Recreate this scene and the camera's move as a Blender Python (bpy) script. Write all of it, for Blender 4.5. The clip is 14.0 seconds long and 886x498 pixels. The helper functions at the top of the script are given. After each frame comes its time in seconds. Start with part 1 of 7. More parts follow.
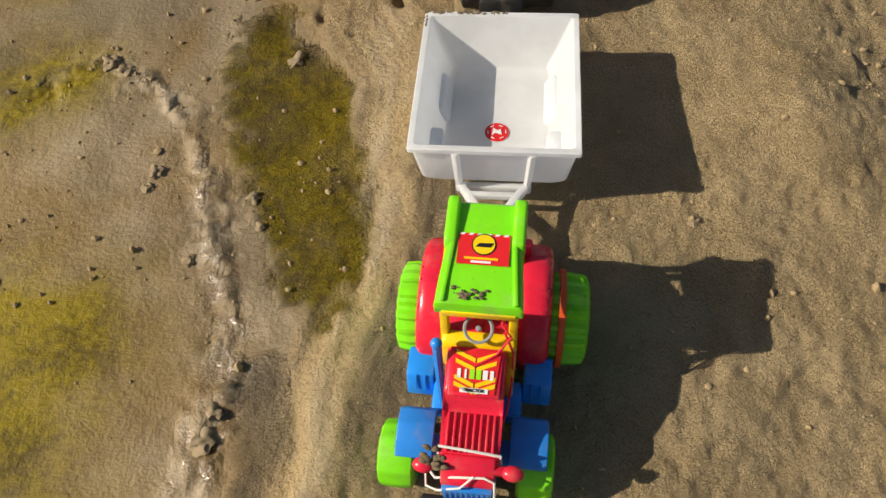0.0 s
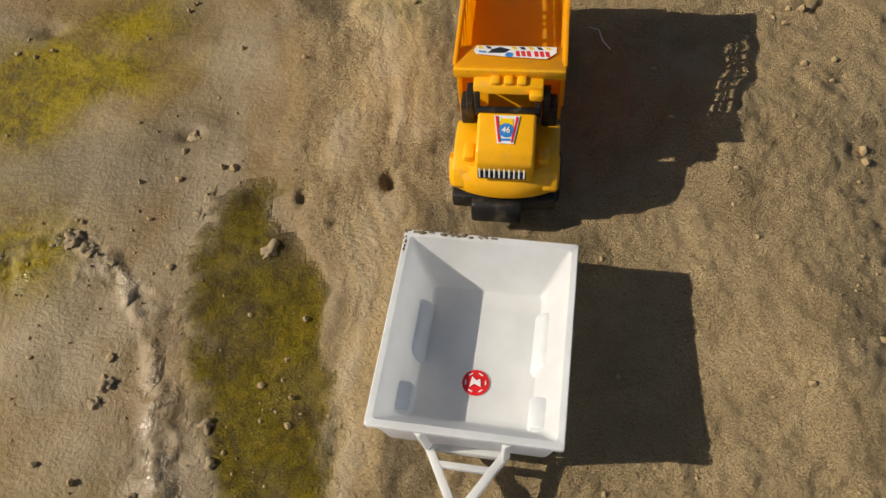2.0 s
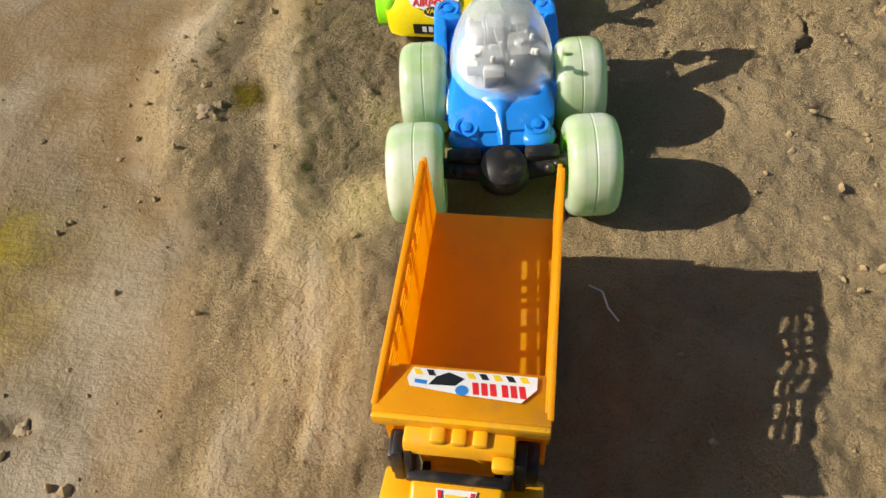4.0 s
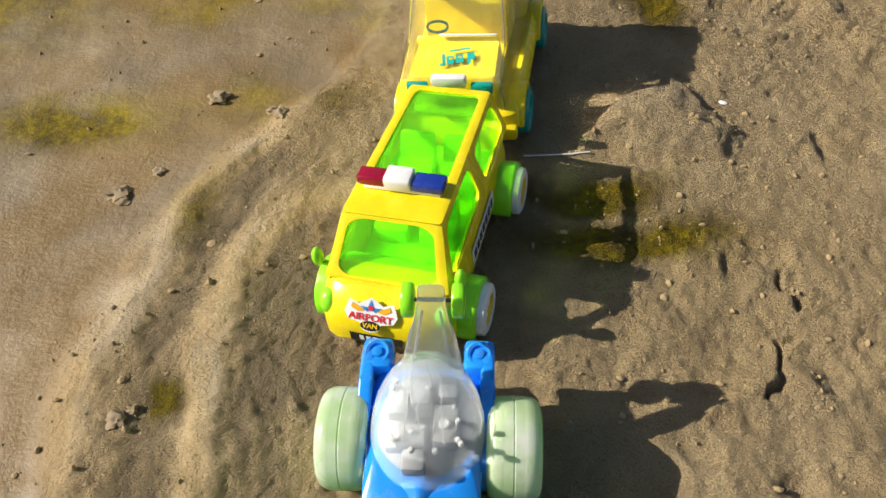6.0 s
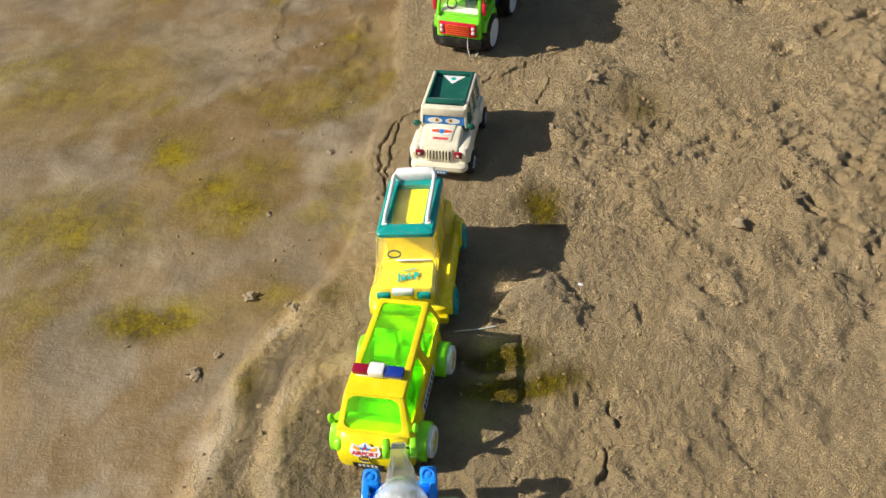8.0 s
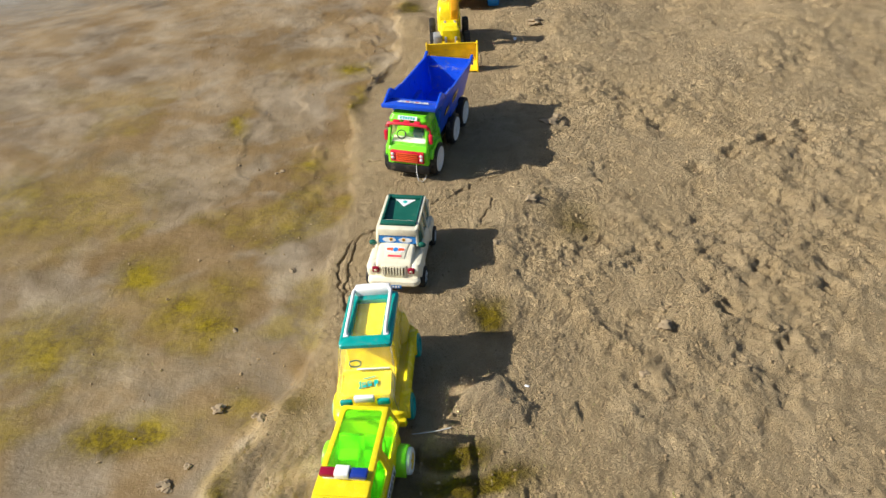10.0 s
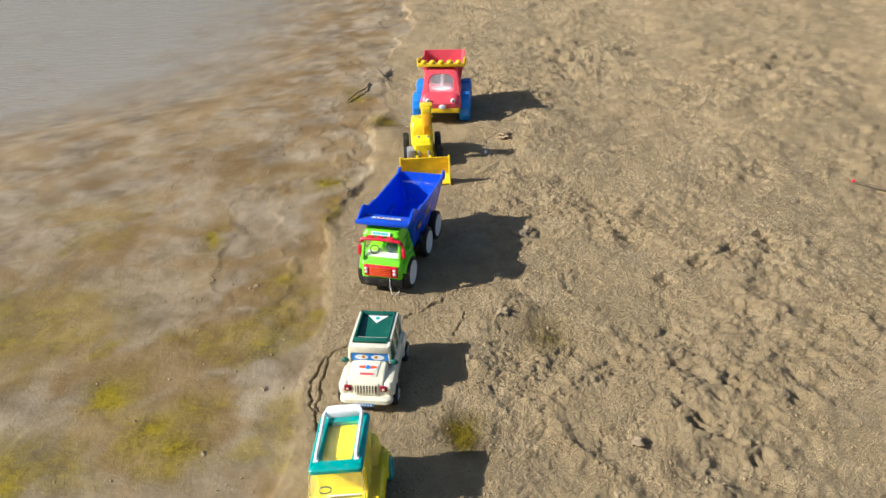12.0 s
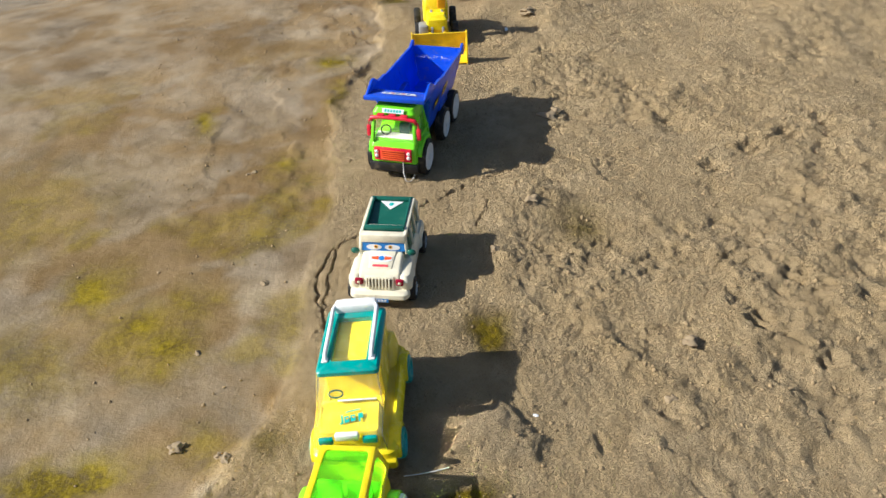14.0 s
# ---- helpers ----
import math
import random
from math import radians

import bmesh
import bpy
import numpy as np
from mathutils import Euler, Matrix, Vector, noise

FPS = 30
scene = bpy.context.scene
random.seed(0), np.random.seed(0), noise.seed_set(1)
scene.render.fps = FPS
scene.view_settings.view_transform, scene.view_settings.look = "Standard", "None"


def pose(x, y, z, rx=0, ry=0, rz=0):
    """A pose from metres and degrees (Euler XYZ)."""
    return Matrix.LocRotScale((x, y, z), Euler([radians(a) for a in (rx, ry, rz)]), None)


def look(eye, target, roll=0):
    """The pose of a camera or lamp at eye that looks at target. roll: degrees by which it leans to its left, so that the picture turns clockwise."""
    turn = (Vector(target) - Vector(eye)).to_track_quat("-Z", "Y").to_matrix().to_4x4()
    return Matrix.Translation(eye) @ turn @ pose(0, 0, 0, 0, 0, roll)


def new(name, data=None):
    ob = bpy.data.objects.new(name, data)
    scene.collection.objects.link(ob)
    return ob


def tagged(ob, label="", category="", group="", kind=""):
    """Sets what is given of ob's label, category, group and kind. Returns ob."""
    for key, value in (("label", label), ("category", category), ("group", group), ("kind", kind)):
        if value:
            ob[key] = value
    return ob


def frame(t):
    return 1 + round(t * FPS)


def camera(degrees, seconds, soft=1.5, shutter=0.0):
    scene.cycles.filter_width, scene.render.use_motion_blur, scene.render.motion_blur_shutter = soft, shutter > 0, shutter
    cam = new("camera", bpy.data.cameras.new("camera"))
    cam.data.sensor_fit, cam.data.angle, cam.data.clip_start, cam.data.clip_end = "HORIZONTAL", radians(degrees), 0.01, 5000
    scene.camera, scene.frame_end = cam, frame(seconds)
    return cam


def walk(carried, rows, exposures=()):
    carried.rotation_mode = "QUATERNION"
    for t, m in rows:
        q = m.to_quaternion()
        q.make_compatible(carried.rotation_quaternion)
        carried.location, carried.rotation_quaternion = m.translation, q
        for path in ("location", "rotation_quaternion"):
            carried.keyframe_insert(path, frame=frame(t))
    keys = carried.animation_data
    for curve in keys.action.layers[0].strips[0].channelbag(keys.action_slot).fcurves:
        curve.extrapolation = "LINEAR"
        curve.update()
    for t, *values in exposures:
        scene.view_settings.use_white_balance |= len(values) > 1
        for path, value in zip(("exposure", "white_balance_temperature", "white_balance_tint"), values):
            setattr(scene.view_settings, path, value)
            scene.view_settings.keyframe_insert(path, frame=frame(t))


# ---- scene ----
cam = camera(61.8, 14.0)
PATH = [
    (0, (-0.053, -0.028, 0.515), (-0.042, 0.94, -1.235), -6.6),
    (0.5, (-0.038, 0.018, 0.519), (-0.037, 0.979, -1.235), -5.9),
    (1, (-0.012, 0.06, 0.526), (-0.038, 1.006, -1.236), -6.7),
    (1.5, (0.018, 0.096, 0.547), (-0.043, 1.055, -1.207), -6.9),
    (2, (0.016, 0.173, 0.542), (-0.084, 1.129, -1.212), -9.6),
    (2.5, (0.03, 0.277, 0.514), (-0.08, 1.236, -1.238), -11.1),
    (2.7, (0.032, 0.292, 0.503), (-0.079, 1.275, -1.235), -11.1),
    (4.8, (0.084, 0.517, 0.422), (-0.01, 1.786, -1.121), -3.5),
    (5, (0.091, 0.545, 0.433), (-0.017, 1.817, -1.107), -3.4),
    (5.5, (0.113, 0.598, 0.482), (0.003, 1.873, -1.055), -3.3),
    (6, (0.129, 0.637, 0.54), (0.013, 1.918, -0.992), -3.8),
    (6.5, (0.162, 0.641, 0.648), (0.031, 1.943, -0.865), -4.7),
    (7, (0.177, 0.598, 0.775), (0.066, 1.929, -0.714), -4.9),
    (7.5, (0.173, 0.511, 0.887), (0.119, 1.896, -0.555), -4.4),
    (7.7, (0.179, 0.488, 0.926), (0.133, 1.874, -0.515), -4.6),
    (9.8, (0.163, 0.371, 1.058), (0.273, 1.939, -0.179), -2.2),
    (10, (0.173, 0.367, 1.062), (0.293, 1.949, -0.155), -2.5),
    (10.5, (0.175, 0.362, 1.078), (0.327, 1.988, -0.076), -2.3),
    (11, (0.176, 0.366, 1.091), (0.346, 2.032, -0.003), -1.9),
    (11.5, (0.179, 0.368, 1.098), (0.36, 2.06, 0.048), -1.7),
    (12, (0.19, 0.374, 1.109), (0.391, 2.093, 0.106), -1.8),
    (12.5, (0.194, 0.379, 1.112), (0.408, 2.11, 0.134), -2.0),
    (13, (0.187, 0.383, 1.084), (0.397, 2.114, 0.105), -2.1),
    (13.5, (0.167, 0.436, 1.015), (0.36, 2.104, -0.071), -2.2),
    (14, (0.168, 0.526, 0.95), (0.334, 2.111, -0.259), -2.1),
]
walk(cam, [(t, look(eye, target, roll)) for t, eye, target, roll in PATH],
     exposures=((0, 0.13, 6900, 10), (0.5, 0.05, 6950, 10), (1.0, 0.03, 6950, 10), (2.0, -0.05, 6900, 10), (2.7, -0.02, 6950, 10), (4.8, 0.34, 6500, 10), (7.7, 0.28, 6450, 10), (9.8, 0.42, 6150, 10), (11.0, 0.46, 6050, 10), (12.5, 0.53, 5800, 10), (14, 0.47, 5950, 10)))

# ---- world, sun and exposure ----
SUN_EL, SUN_AZ = radians(33.7), radians(-90)   # low sun to the west (-x); shadows fall towards +x
world = bpy.data.worlds.new("sky")
scene.world = world
world.use_nodes = True
wn = world.node_tree.nodes
sky = wn.new("ShaderNodeTexSky")
sky.sky_type, sky.sun_disc, sky.sun_elevation, sky.sun_rotation = "NISHITA", False, SUN_EL, SUN_AZ
sky.dust_density, sky.air_density = 1.6, 1.0
wn["Background"].inputs[1].default_value = 0.066
world.node_tree.links.new(sky.outputs[0], wn["Background"].inputs[0])
sun = new("sun", bpy.data.lights.new("sun", "SUN"))
sun.data.energy, sun.data.angle, sun.data.color = 5.0, radians(0.5), (1.0, 0.93, 0.80)
sun.matrix_world = look((-1.5, 0.0, 1.0), (0, 0, 0))


# ---- materials ----
def nodes_of(name):
    m = bpy.data.materials.new(name)
    m.use_nodes = True
    nt = m.node_tree
    return m, nt, nt.nodes["Principled BSDF"]


def mixc(nt, fac, a, b):
    n = nt.nodes.new("ShaderNodeMix")
    n.data_type = "RGBA"
    for sock, v in ((n.inputs[0], fac), (n.inputs[6], a), (n.inputs[7], b)):
        if hasattr(v, "links"):
            nt.links.new(v, sock)
        else:
            sock.default_value = v if isinstance(v, float) else (*v, 1)
    return n.outputs[2]


def noise_of(nt, scale, detail=4.0, rough=0.55, vec=None, dist=0.0):
    n = nt.nodes.new("ShaderNodeTexNoise")
    n.inputs["Scale"].default_value, n.inputs["Detail"].default_value = scale, detail
    n.inputs["Roughness"].default_value, n.inputs["Distortion"].default_value = rough, dist
    if vec:
        nt.links.new(vec, n.inputs["Vector"])
    return n.outputs["Fac"]


def ramp(nt, fac, lo, hi, a=0.0, b=1.0):
    n = nt.nodes.new("ShaderNodeMapRange")
    n.inputs[1].default_value, n.inputs[2].default_value, n.inputs[3].default_value, n.inputs[4].default_value = lo, hi, a, b
    n.interpolation_type = "SMOOTHSTEP"
    nt.links.new(fac, n.inputs[0])
    return n.outputs[0]


def math2(nt, op, a, b):
    n = nt.nodes.new("ShaderNodeMath")
    n.operation = op
    for sock, v in ((n.inputs[0], a), (n.inputs[1], b)):
        if hasattr(v, "links"):
            nt.links.new(v, sock)
        else:
            sock.default_value = v
    return n.outputs[0]


def bump(nt, height, dist, strength=1.0, normal=None):
    n = nt.nodes.new("ShaderNodeBump")
    n.inputs["Strength"].default_value, n.inputs["Distance"].default_value = strength, dist
    nt.links.new(height, n.inputs["Height"])
    if normal:
        nt.links.new(normal, n.inputs["Normal"])
    return n.outputs[0]


DUST = (0.30, 0.235, 0.15)


def plastic(name, col, rough=0.32, dirt=0.35, sss=0.0, trans=0.0, ior=1.45, alpha=1.0, thin=0.0, thin_col=None, col2=None):
    """Moulded toy plastic with faint mottling, dust in patches and mud specks."""
    m, nt, p = nodes_of(name)
    co = nt.nodes.new("ShaderNodeTexCoord").outputs["Object"]
    big, fine = noise_of(nt, 26, 3, 0.6, co), noise_of(nt, 420, 3, 0.6, co)
    shade = mixc(nt, ramp(nt, big, 0.3, 0.7), tuple(c * 0.88 for c in col), col2 or tuple(min(1, c * 1.06) for c in col))
    dusty = math2(nt, "MULTIPLY", ramp(nt, noise_of(nt, 55, 5, 0.65, co), 0.50, 0.78), dirt)
    speck = math2(nt, "MULTIPLY", ramp(nt, fine, 0.66, 0.72), min(1.0, dirt * 1.2))
    out = mixc(nt, dusty, shade, DUST)
    out = mixc(nt, speck, out, (0.12, 0.09, 0.055))
    nt.links.new(out, p.inputs["Base Color"])
    r = math2(nt, "ADD", math2(nt, "MULTIPLY", dusty, 0.5), math2(nt, "ADD", math2(nt, "MULTIPLY", big, 0.16), rough - 0.08))
    nt.links.new(r, p.inputs["Roughness"])
    nt.links.new(bump(nt, big, 0.0012, 0.35), p.inputs["Normal"])
    p.inputs["IOR"].default_value = ior
    p.inputs["Transmission Weight"].default_value = trans
    p.inputs["Subsurface Weight"].default_value = sss
    p.inputs["Subsurface Radius"].default_value = (0.006, 0.006, 0.004)
    p.inputs["Subsurface Scale"].default_value = 1.0
    p.inputs["Alpha"].default_value = alpha
    if thin:
        tr, mx = nt.nodes.new("ShaderNodeBsdfTranslucent"), nt.nodes.new("ShaderNodeMixShader")
        tr.inputs[0].default_value = (*(thin_col or col), 1)
        mx.inputs[0].default_value = thin
        nt.links.new(p.outputs[0], mx.inputs[1])
        nt.links.new(tr.outputs[0], mx.inputs[2])
        nt.links.new(mx.outputs[0], nt.nodes["Material Output"].inputs["Surface"])
    return m


M = dict(
    red=plastic("red_plastic", (0.72, 0.018, 0.05), 0.28),
    red_orange=plastic("orange_red_rubber", (0.75, 0.10, 0.02), 0.45),
    green=plastic("lime_green_plastic", (0.20, 0.74, 0.015), 0.3),
    yellow=plastic("yellow_plastic", (0.90, 0.60, 0.01), 0.3),
    amber=plastic("amber_yellow_plastic", (0.88, 0.42, 0.008), 0.35),
    orange=plastic("orange_plastic", (0.97, 0.50, 0.012), 0.4, thin=0.52, thin_col=(1.0, 0.62, 0.016)),
    blue=plastic("blue_plastic", (0.02, 0.23, 0.72), 0.32),
    sky_blue=plastic("sky_blue_plastic", (0.015, 0.27, 0.88), 0.24, 0.22),
    deep_blue=plastic("deep_blue_plastic", (0.014, 0.10, 0.76), 0.3, thin=0.15),
    white=plastic("white_plastic", (0.88, 0.89, 0.90), 0.38, 0.05, thin=0.46, thin_col=(0.92, 0.95, 0.99)),
    white_clean=plastic("white_trim_plastic", (0.82, 0.82, 0.80), 0.35, 0.12),
    cream=plastic("cream_plastic", (0.82, 0.76, 0.58), 0.32, 0.25),
    black=plastic("black_plastic", (0.012, 0.012, 0.013), 0.38, 0.3),
    rubber=plastic("black_tyre", (0.016, 0.015, 0.014), 0.65, 0.55),
    teal=plastic("teal_plastic", (0.005, 0.32, 0.29), 0.3),
    grey=plastic("grey_plastic", (0.30, 0.30, 0.30), 0.35),
    lemon=plastic("lemon_yellow_plastic", (0.88, 0.70, 0.008), 0.26, 0.2),
    lime=plastic("bright_lime_plastic", (0.30, 0.85, 0.02), 0.26, 0.18, sss=0.15),
    pink_red=plastic("faded_red_plastic", (0.75, 0.08, 0.11), 0.35, 0.3),
    milky=plastic("milky_translucent_rubber", (0.62, 0.76, 0.46), 0.24, 0.16, sss=0.3, thin=0.30, thin_col=(0.55, 0.92, 0.30), col2=(0.86, 0.86, 0.81)),
    clear=plastic("cloudy_clear_plastic", (0.90, 0.93, 0.95), 0.12, 0.04, trans=0.92, ior=1.30, thin=0.16, thin_col=(0.72, 0.76, 0.82)),
    clear_frost=plastic("frosted_clear_plastic", (0.95, 0.93, 0.80), 0.16, 0.10, trans=0.94, ior=1.12),
    shell=plastic("clear_toy_shell", (1.0, 0.97, 0.86), 0.10, 0.06, trans=0.97, ior=1.06),
    tail=plastic("milky_clear_plastic", (0.92, 0.95, 0.95), 0.14, 0.05, trans=0.90, ior=1.2, thin=0.16, thin_col=(0.72, 0.76, 0.80)),
    clear_green=plastic("clear_green_plastic", (0.40, 0.95, 0.05), 0.10, 0.03, trans=0.9, ior=1.28),
    smoke_green=plastic("dark_green_window_plastic", (0.014, 0.115, 0.080), 0.12, 0.08),
    paper=plastic("white_sticker", (0.80, 0.80, 0.80), 0.4, 0.08),
    ink_red=plastic("red_sticker_ink", (0.72, 0.02, 0.025), 0.35, 0.08),
    ink_blue=plastic("blue_sticker_ink", (0.03, 0.22, 0.62), 0.35, 0.05),
    ink_black=plastic("black_sticker_ink", (0.015, 0.015, 0.017), 0.35, 0.05),
    ink_yellow=plastic("yellow_sticker_ink", (0.88, 0.58, 0.01), 0.35, 0.05),
    ink_teal=plastic("teal_sticker_ink", (0.01, 0.45, 0.42), 0.35, 0.05),
    mud_light=plastic("grey_brown_mud", (0.30, 0.225, 0.135), 0.85, 0.5),
    crumb=plastic("crumbly_mud", (0.36, 0.26, 0.14), 0.95, 0.4),
    mud=plastic("dried_mud", (0.16, 0.12, 0.075), 0.9, 0.6),
    string=plastic("white_string", (0.75, 0.74, 0.70), 0.8, 0.2),
    maroon=plastic("maroon_lens", (0.28, 0.006, 0.03), 0.2, 0.1),
    navy=plastic("navy_lens", (0.012, 0.04, 0.30), 0.18, 0.15),
    works=plastic("mid_grey_works", (0.30, 0.31, 0.33), 0.35, 0.2),
    steel=plastic("pale_grey_works", (0.34, 0.35, 0.36), 0.4, 0.2),
    chrome=plastic("silver_wheel_paint", (0.62, 0.62, 0.60), 0.25, 0.15),
)


def ground_material():
    m, nt, p = nodes_of("river_mud")
    geo = nt.nodes.new("ShaderNodeNewGeometry").outputs["Position"]

    def attr(n):
        a = nt.nodes.new("ShaderNodeAttribute")
        a.attribute_name = n
        return a.outputs["Fac"]
    wet, algae_and_sun, grit, gloss, tone = attr("wet"), attr("algae_and_sun"), attr("grit"), attr("gloss"), attr("tone")
    n_big, n_mid = noise_of(nt, 3.2, 4, 0.55, geo, 0.9), noise_of(nt, 17, 6, 0.65, geo, 0.6)
    n_soft = noise_of(nt, 9, 3, 0.5, geo, 1.1)
    n_fine, n_grain = noise_of(nt, 130, 5, 0.7, geo), noise_of(nt, 560, 4, 0.75, geo)
    dry = mixc(nt, ramp(nt, n_mid, 0.30, 0.70), (0.375, 0.264, 0.124), (0.575, 0.424, 0.230))
    dry = mixc(nt, ramp(nt, n_big, 0.35, 0.65, 0.0, 0.5), dry, (0.500, 0.350, 0.162))
    damp = mixc(nt, ramp(nt, n_soft, 0.26, 0.74), (0.130, 0.086, 0.036), (0.262, 0.197, 0.118))
    damp = mixc(nt, ramp(nt, n_big, 0.42, 0.56, 0.0, 0.9), damp, (0.165, 0.095, 0.022))
    col = mixc(nt, wet, dry, damp)
    rough_k = math2(nt, "MULTIPLY", grit, math2(nt, "SUBTRACT", 1.0, math2(nt, "MULTIPLY", wet, 0.5)))
    col = mixc(nt, math2(nt, "MULTIPLY", math2(nt, "MULTIPLY", ramp(nt, n_grain, 0.34, 0.70), 0.42), rough_k), col, (0.60, 0.47, 0.30))
    col = mixc(nt, math2(nt, "MULTIPLY", ramp(nt, n_grain, 0.45, 0.31, 0.0, 0.55), rough_k), col, (0.095, 0.066, 0.034))
    col = mixc(nt, math2(nt, "MULTIPLY", ramp(nt, n_fine, 0.42, 0.30, 0.0, 0.35), rough_k), col, (0.125, 0.085, 0.042))
    col = mixc(nt, ramp(nt, tone, 0.5, 1.0, 0.0, 0.7), col, (0.450, 0.366, 0.252))
    col = mixc(nt, ramp(nt, tone, 0.5, 0.0, 0.0, 0.75), col, (0.165, 0.126, 0.076))
    # olive of the algae, and of the sunlight painted beside the van
    olive = mixc(nt, ramp(nt, math2(nt, "ADD", math2(nt, "MULTIPLY", n_mid, 0.55), math2(nt, "MULTIPLY", n_fine, 0.45)), 0.38, 0.60), (0.082, 0.056, 0.003), (0.240, 0.176, 0.004))
    a_mask = math2(nt, "MULTIPLY", algae_and_sun, ramp(nt, math2(nt, "ADD", n_mid, math2(nt, "MULTIPLY", n_fine, 0.3)), 0.36, 0.66, 0.70, 1.0))
    col = mixc(nt, a_mask, col, olive)
    nt.links.new(col, p.inputs["Base Color"])
    nt.links.new(math2(nt, "SUBTRACT", 0.5, math2(nt, "MULTIPLY", algae_and_sun, 0.32)), p.inputs["Specular IOR Level"])
    r = math2(nt, "SUBTRACT", 0.90, math2(nt, "MULTIPLY", wet, 0.40))
    r = math2(nt, "SUBTRACT", r, math2(nt, "MULTIPLY", gloss, 0.40))
    r = math2(nt, "ADD", r, math2(nt, "MULTIPLY", n_fine, 0.10))
    nt.links.new(r, p.inputs["Roughness"])
    k = math2(nt, "ADD", 0.02, math2(nt, "MULTIPLY", grit, 1.2))
    k = math2(nt, "ADD", k, math2(nt, "MULTIPLY", gloss, 0.2))
    n_two = noise_of(nt, 260, 4, 0.7, geo, 0.3)
    bb = bump(nt, math2(nt, "MULTIPLY", noise_of(nt, 46, 5, 0.68, geo, 0.5), k), 0.009, 1.0)
    b0 = bump(nt, math2(nt, "MULTIPLY", n_fine, k), 0.009, 1.0, bb)
    b1 = bump(nt, math2(nt, "MULTIPLY", n_two, k), 0.0036, 1.0, b0)
    b2 = bump(nt, math2(nt, "MULTIPLY", n_grain, k), 0.0020, 1.0, b1)
    nt.links.new(b2, p.inputs["Normal"])
    nt.links.new(gloss, p.inputs["Coat Weight"])
    p.inputs["Coat Roughness"].default_value = 0.10
    nt.links.new(bump(nt, noise_of(nt, 150, 3, 0.6, geo), 0.0030, 1.0), p.inputs["Coat Normal"])
    return m


def water_material():
    m, nt, p = nodes_of("shallow_water")
    geo = nt.nodes.new("ShaderNodeNewGeometry").outputs["Position"]
    mp = nt.nodes.new("ShaderNodeMapping")
    mp.inputs["Scale"].default_value = (0.6, 1.8, 1)
    nt.links.new(geo, mp.inputs["Vector"])
    # muddy water colour, with the pale sky reflection painted into it
    p.inputs["Base Color"].default_value = (0.29, 0.25, 0.19, 1)
    p.inputs["Roughness"].default_value, p.inputs["IOR"].default_value = 0.14, 1.33
    at = nt.nodes.new("ShaderNodeAttribute")
    at.attribute_name = "murk_and_sky"
    patchy = math2(nt, "MULTIPLY", at.outputs["Fac"], math2(nt, "ADD", 0.45, math2(nt, "MULTIPLY", noise_of(nt, 3.0, 5, 0.6, geo, 0.8), 1.0)))
    nt.links.new(math2(nt, "MINIMUM", patchy, 0.9), p.inputs["Alpha"])
    nt.links.new(bump(nt, noise_of(nt, 16, 3, 0.5, mp.outputs[0], 0.8), 0.010, 0.7), p.inputs["Normal"])
    return m


GROUND, WATER = ground_material(), water_material()


# ---- mesh helpers ----
def part(name, bm, material, parent=None, label="", sharp=38):
    bmesh.ops.recalc_face_normals(bm, faces=bm.faces[:])
    me = bpy.data.meshes.new(name)
    bm.to_mesh(me)
    bm.free()
    me.polygons.foreach_set("use_smooth", [True] * len(me.polygons))
    me.set_sharp_from_angle(angle=radians(sharp))
    me.materials.append(material)
    ob = new(name, me)
    ob.parent = parent
    if label:
        tagged(ob, label)
    return ob


def thing(name, m, label, category, group=""):
    ob = new(name)
    ob.empty_display_size = 0.02
    ob.matrix_world = m
    return tagged(ob, label, category, group)


def B():
    return bmesh.new()


def box(x0, x1, y0, y1, z0, z1, b=0.0012, bm=None, seg=2):
    bm = bm or B()
    mtx = Matrix.Translation(((x0 + x1) / 2, (y0 + y1) / 2, (z0 + z1) / 2)) @ Matrix.Diagonal((x1 - x0, y1 - y0, z1 - z0, 1))
    vs = bmesh.ops.create_cube(bm, size=1, matrix=mtx)["verts"]
    es = {e for v in vs for e in v.link_edges}
    if b:
        bmesh.ops.bevel(bm, geom=list(es), offset=b, segments=seg, profile=0.5, affect="EDGES")
    return bm


def rings(rs, bm=None, cap=True, closed=True):
    """Skin a row of equal rings of points."""
    bm = bm or B()
    vv = [[bm.verts.new(p) for p in r] for r in rs]
    n = len(vv[0])
    for a, b in zip(vv, vv[1:]):
        for i in range(n if closed else n - 1):
            j = (i + 1) % n
            bm.faces.new((a[i], a[j], b[j], b[i]))
    if cap:
        bm.faces.new(vv[0][::-1])
        bm.faces.new(vv[-1])
    return bm


def rrect(x0, x1, y0, y1, r, n=4):
    r = max(0.0002, min(r, (x1 - x0) / 2 - 1e-4, (y1 - y0) / 2 - 1e-4))
    pts = []
    for cx, cy, a0 in ((x1 - r, y1 - r, 0), (x0 + r, y1 - r, 90), (x0 + r, y0 + r, 180), (x1 - r, y0 + r, 270)):
        for i in range(n + 1):
            a = radians(a0 + 90 * i / n)
            pts.append((cx + r * math.cos(a), cy + r * math.sin(a)))
    return pts


def stack(levels, bm=None, n=4, cap=True):
    """Body of stacked rounded rectangles: (z, x0, x1, y0, y1, r); z may be a pair (front, back)."""
    rs = []
    for z, x0, x1, y0, y1, r in levels:
        zf, zb = z if isinstance(z, tuple) else (z, z)
        rs.append([(x, y, zf + (zb - zf) * (y - y0) / (y1 - y0)) for x, y in rrect(x0, x1, y0, y1, r, n)])
    return rings(rs, bm, cap)


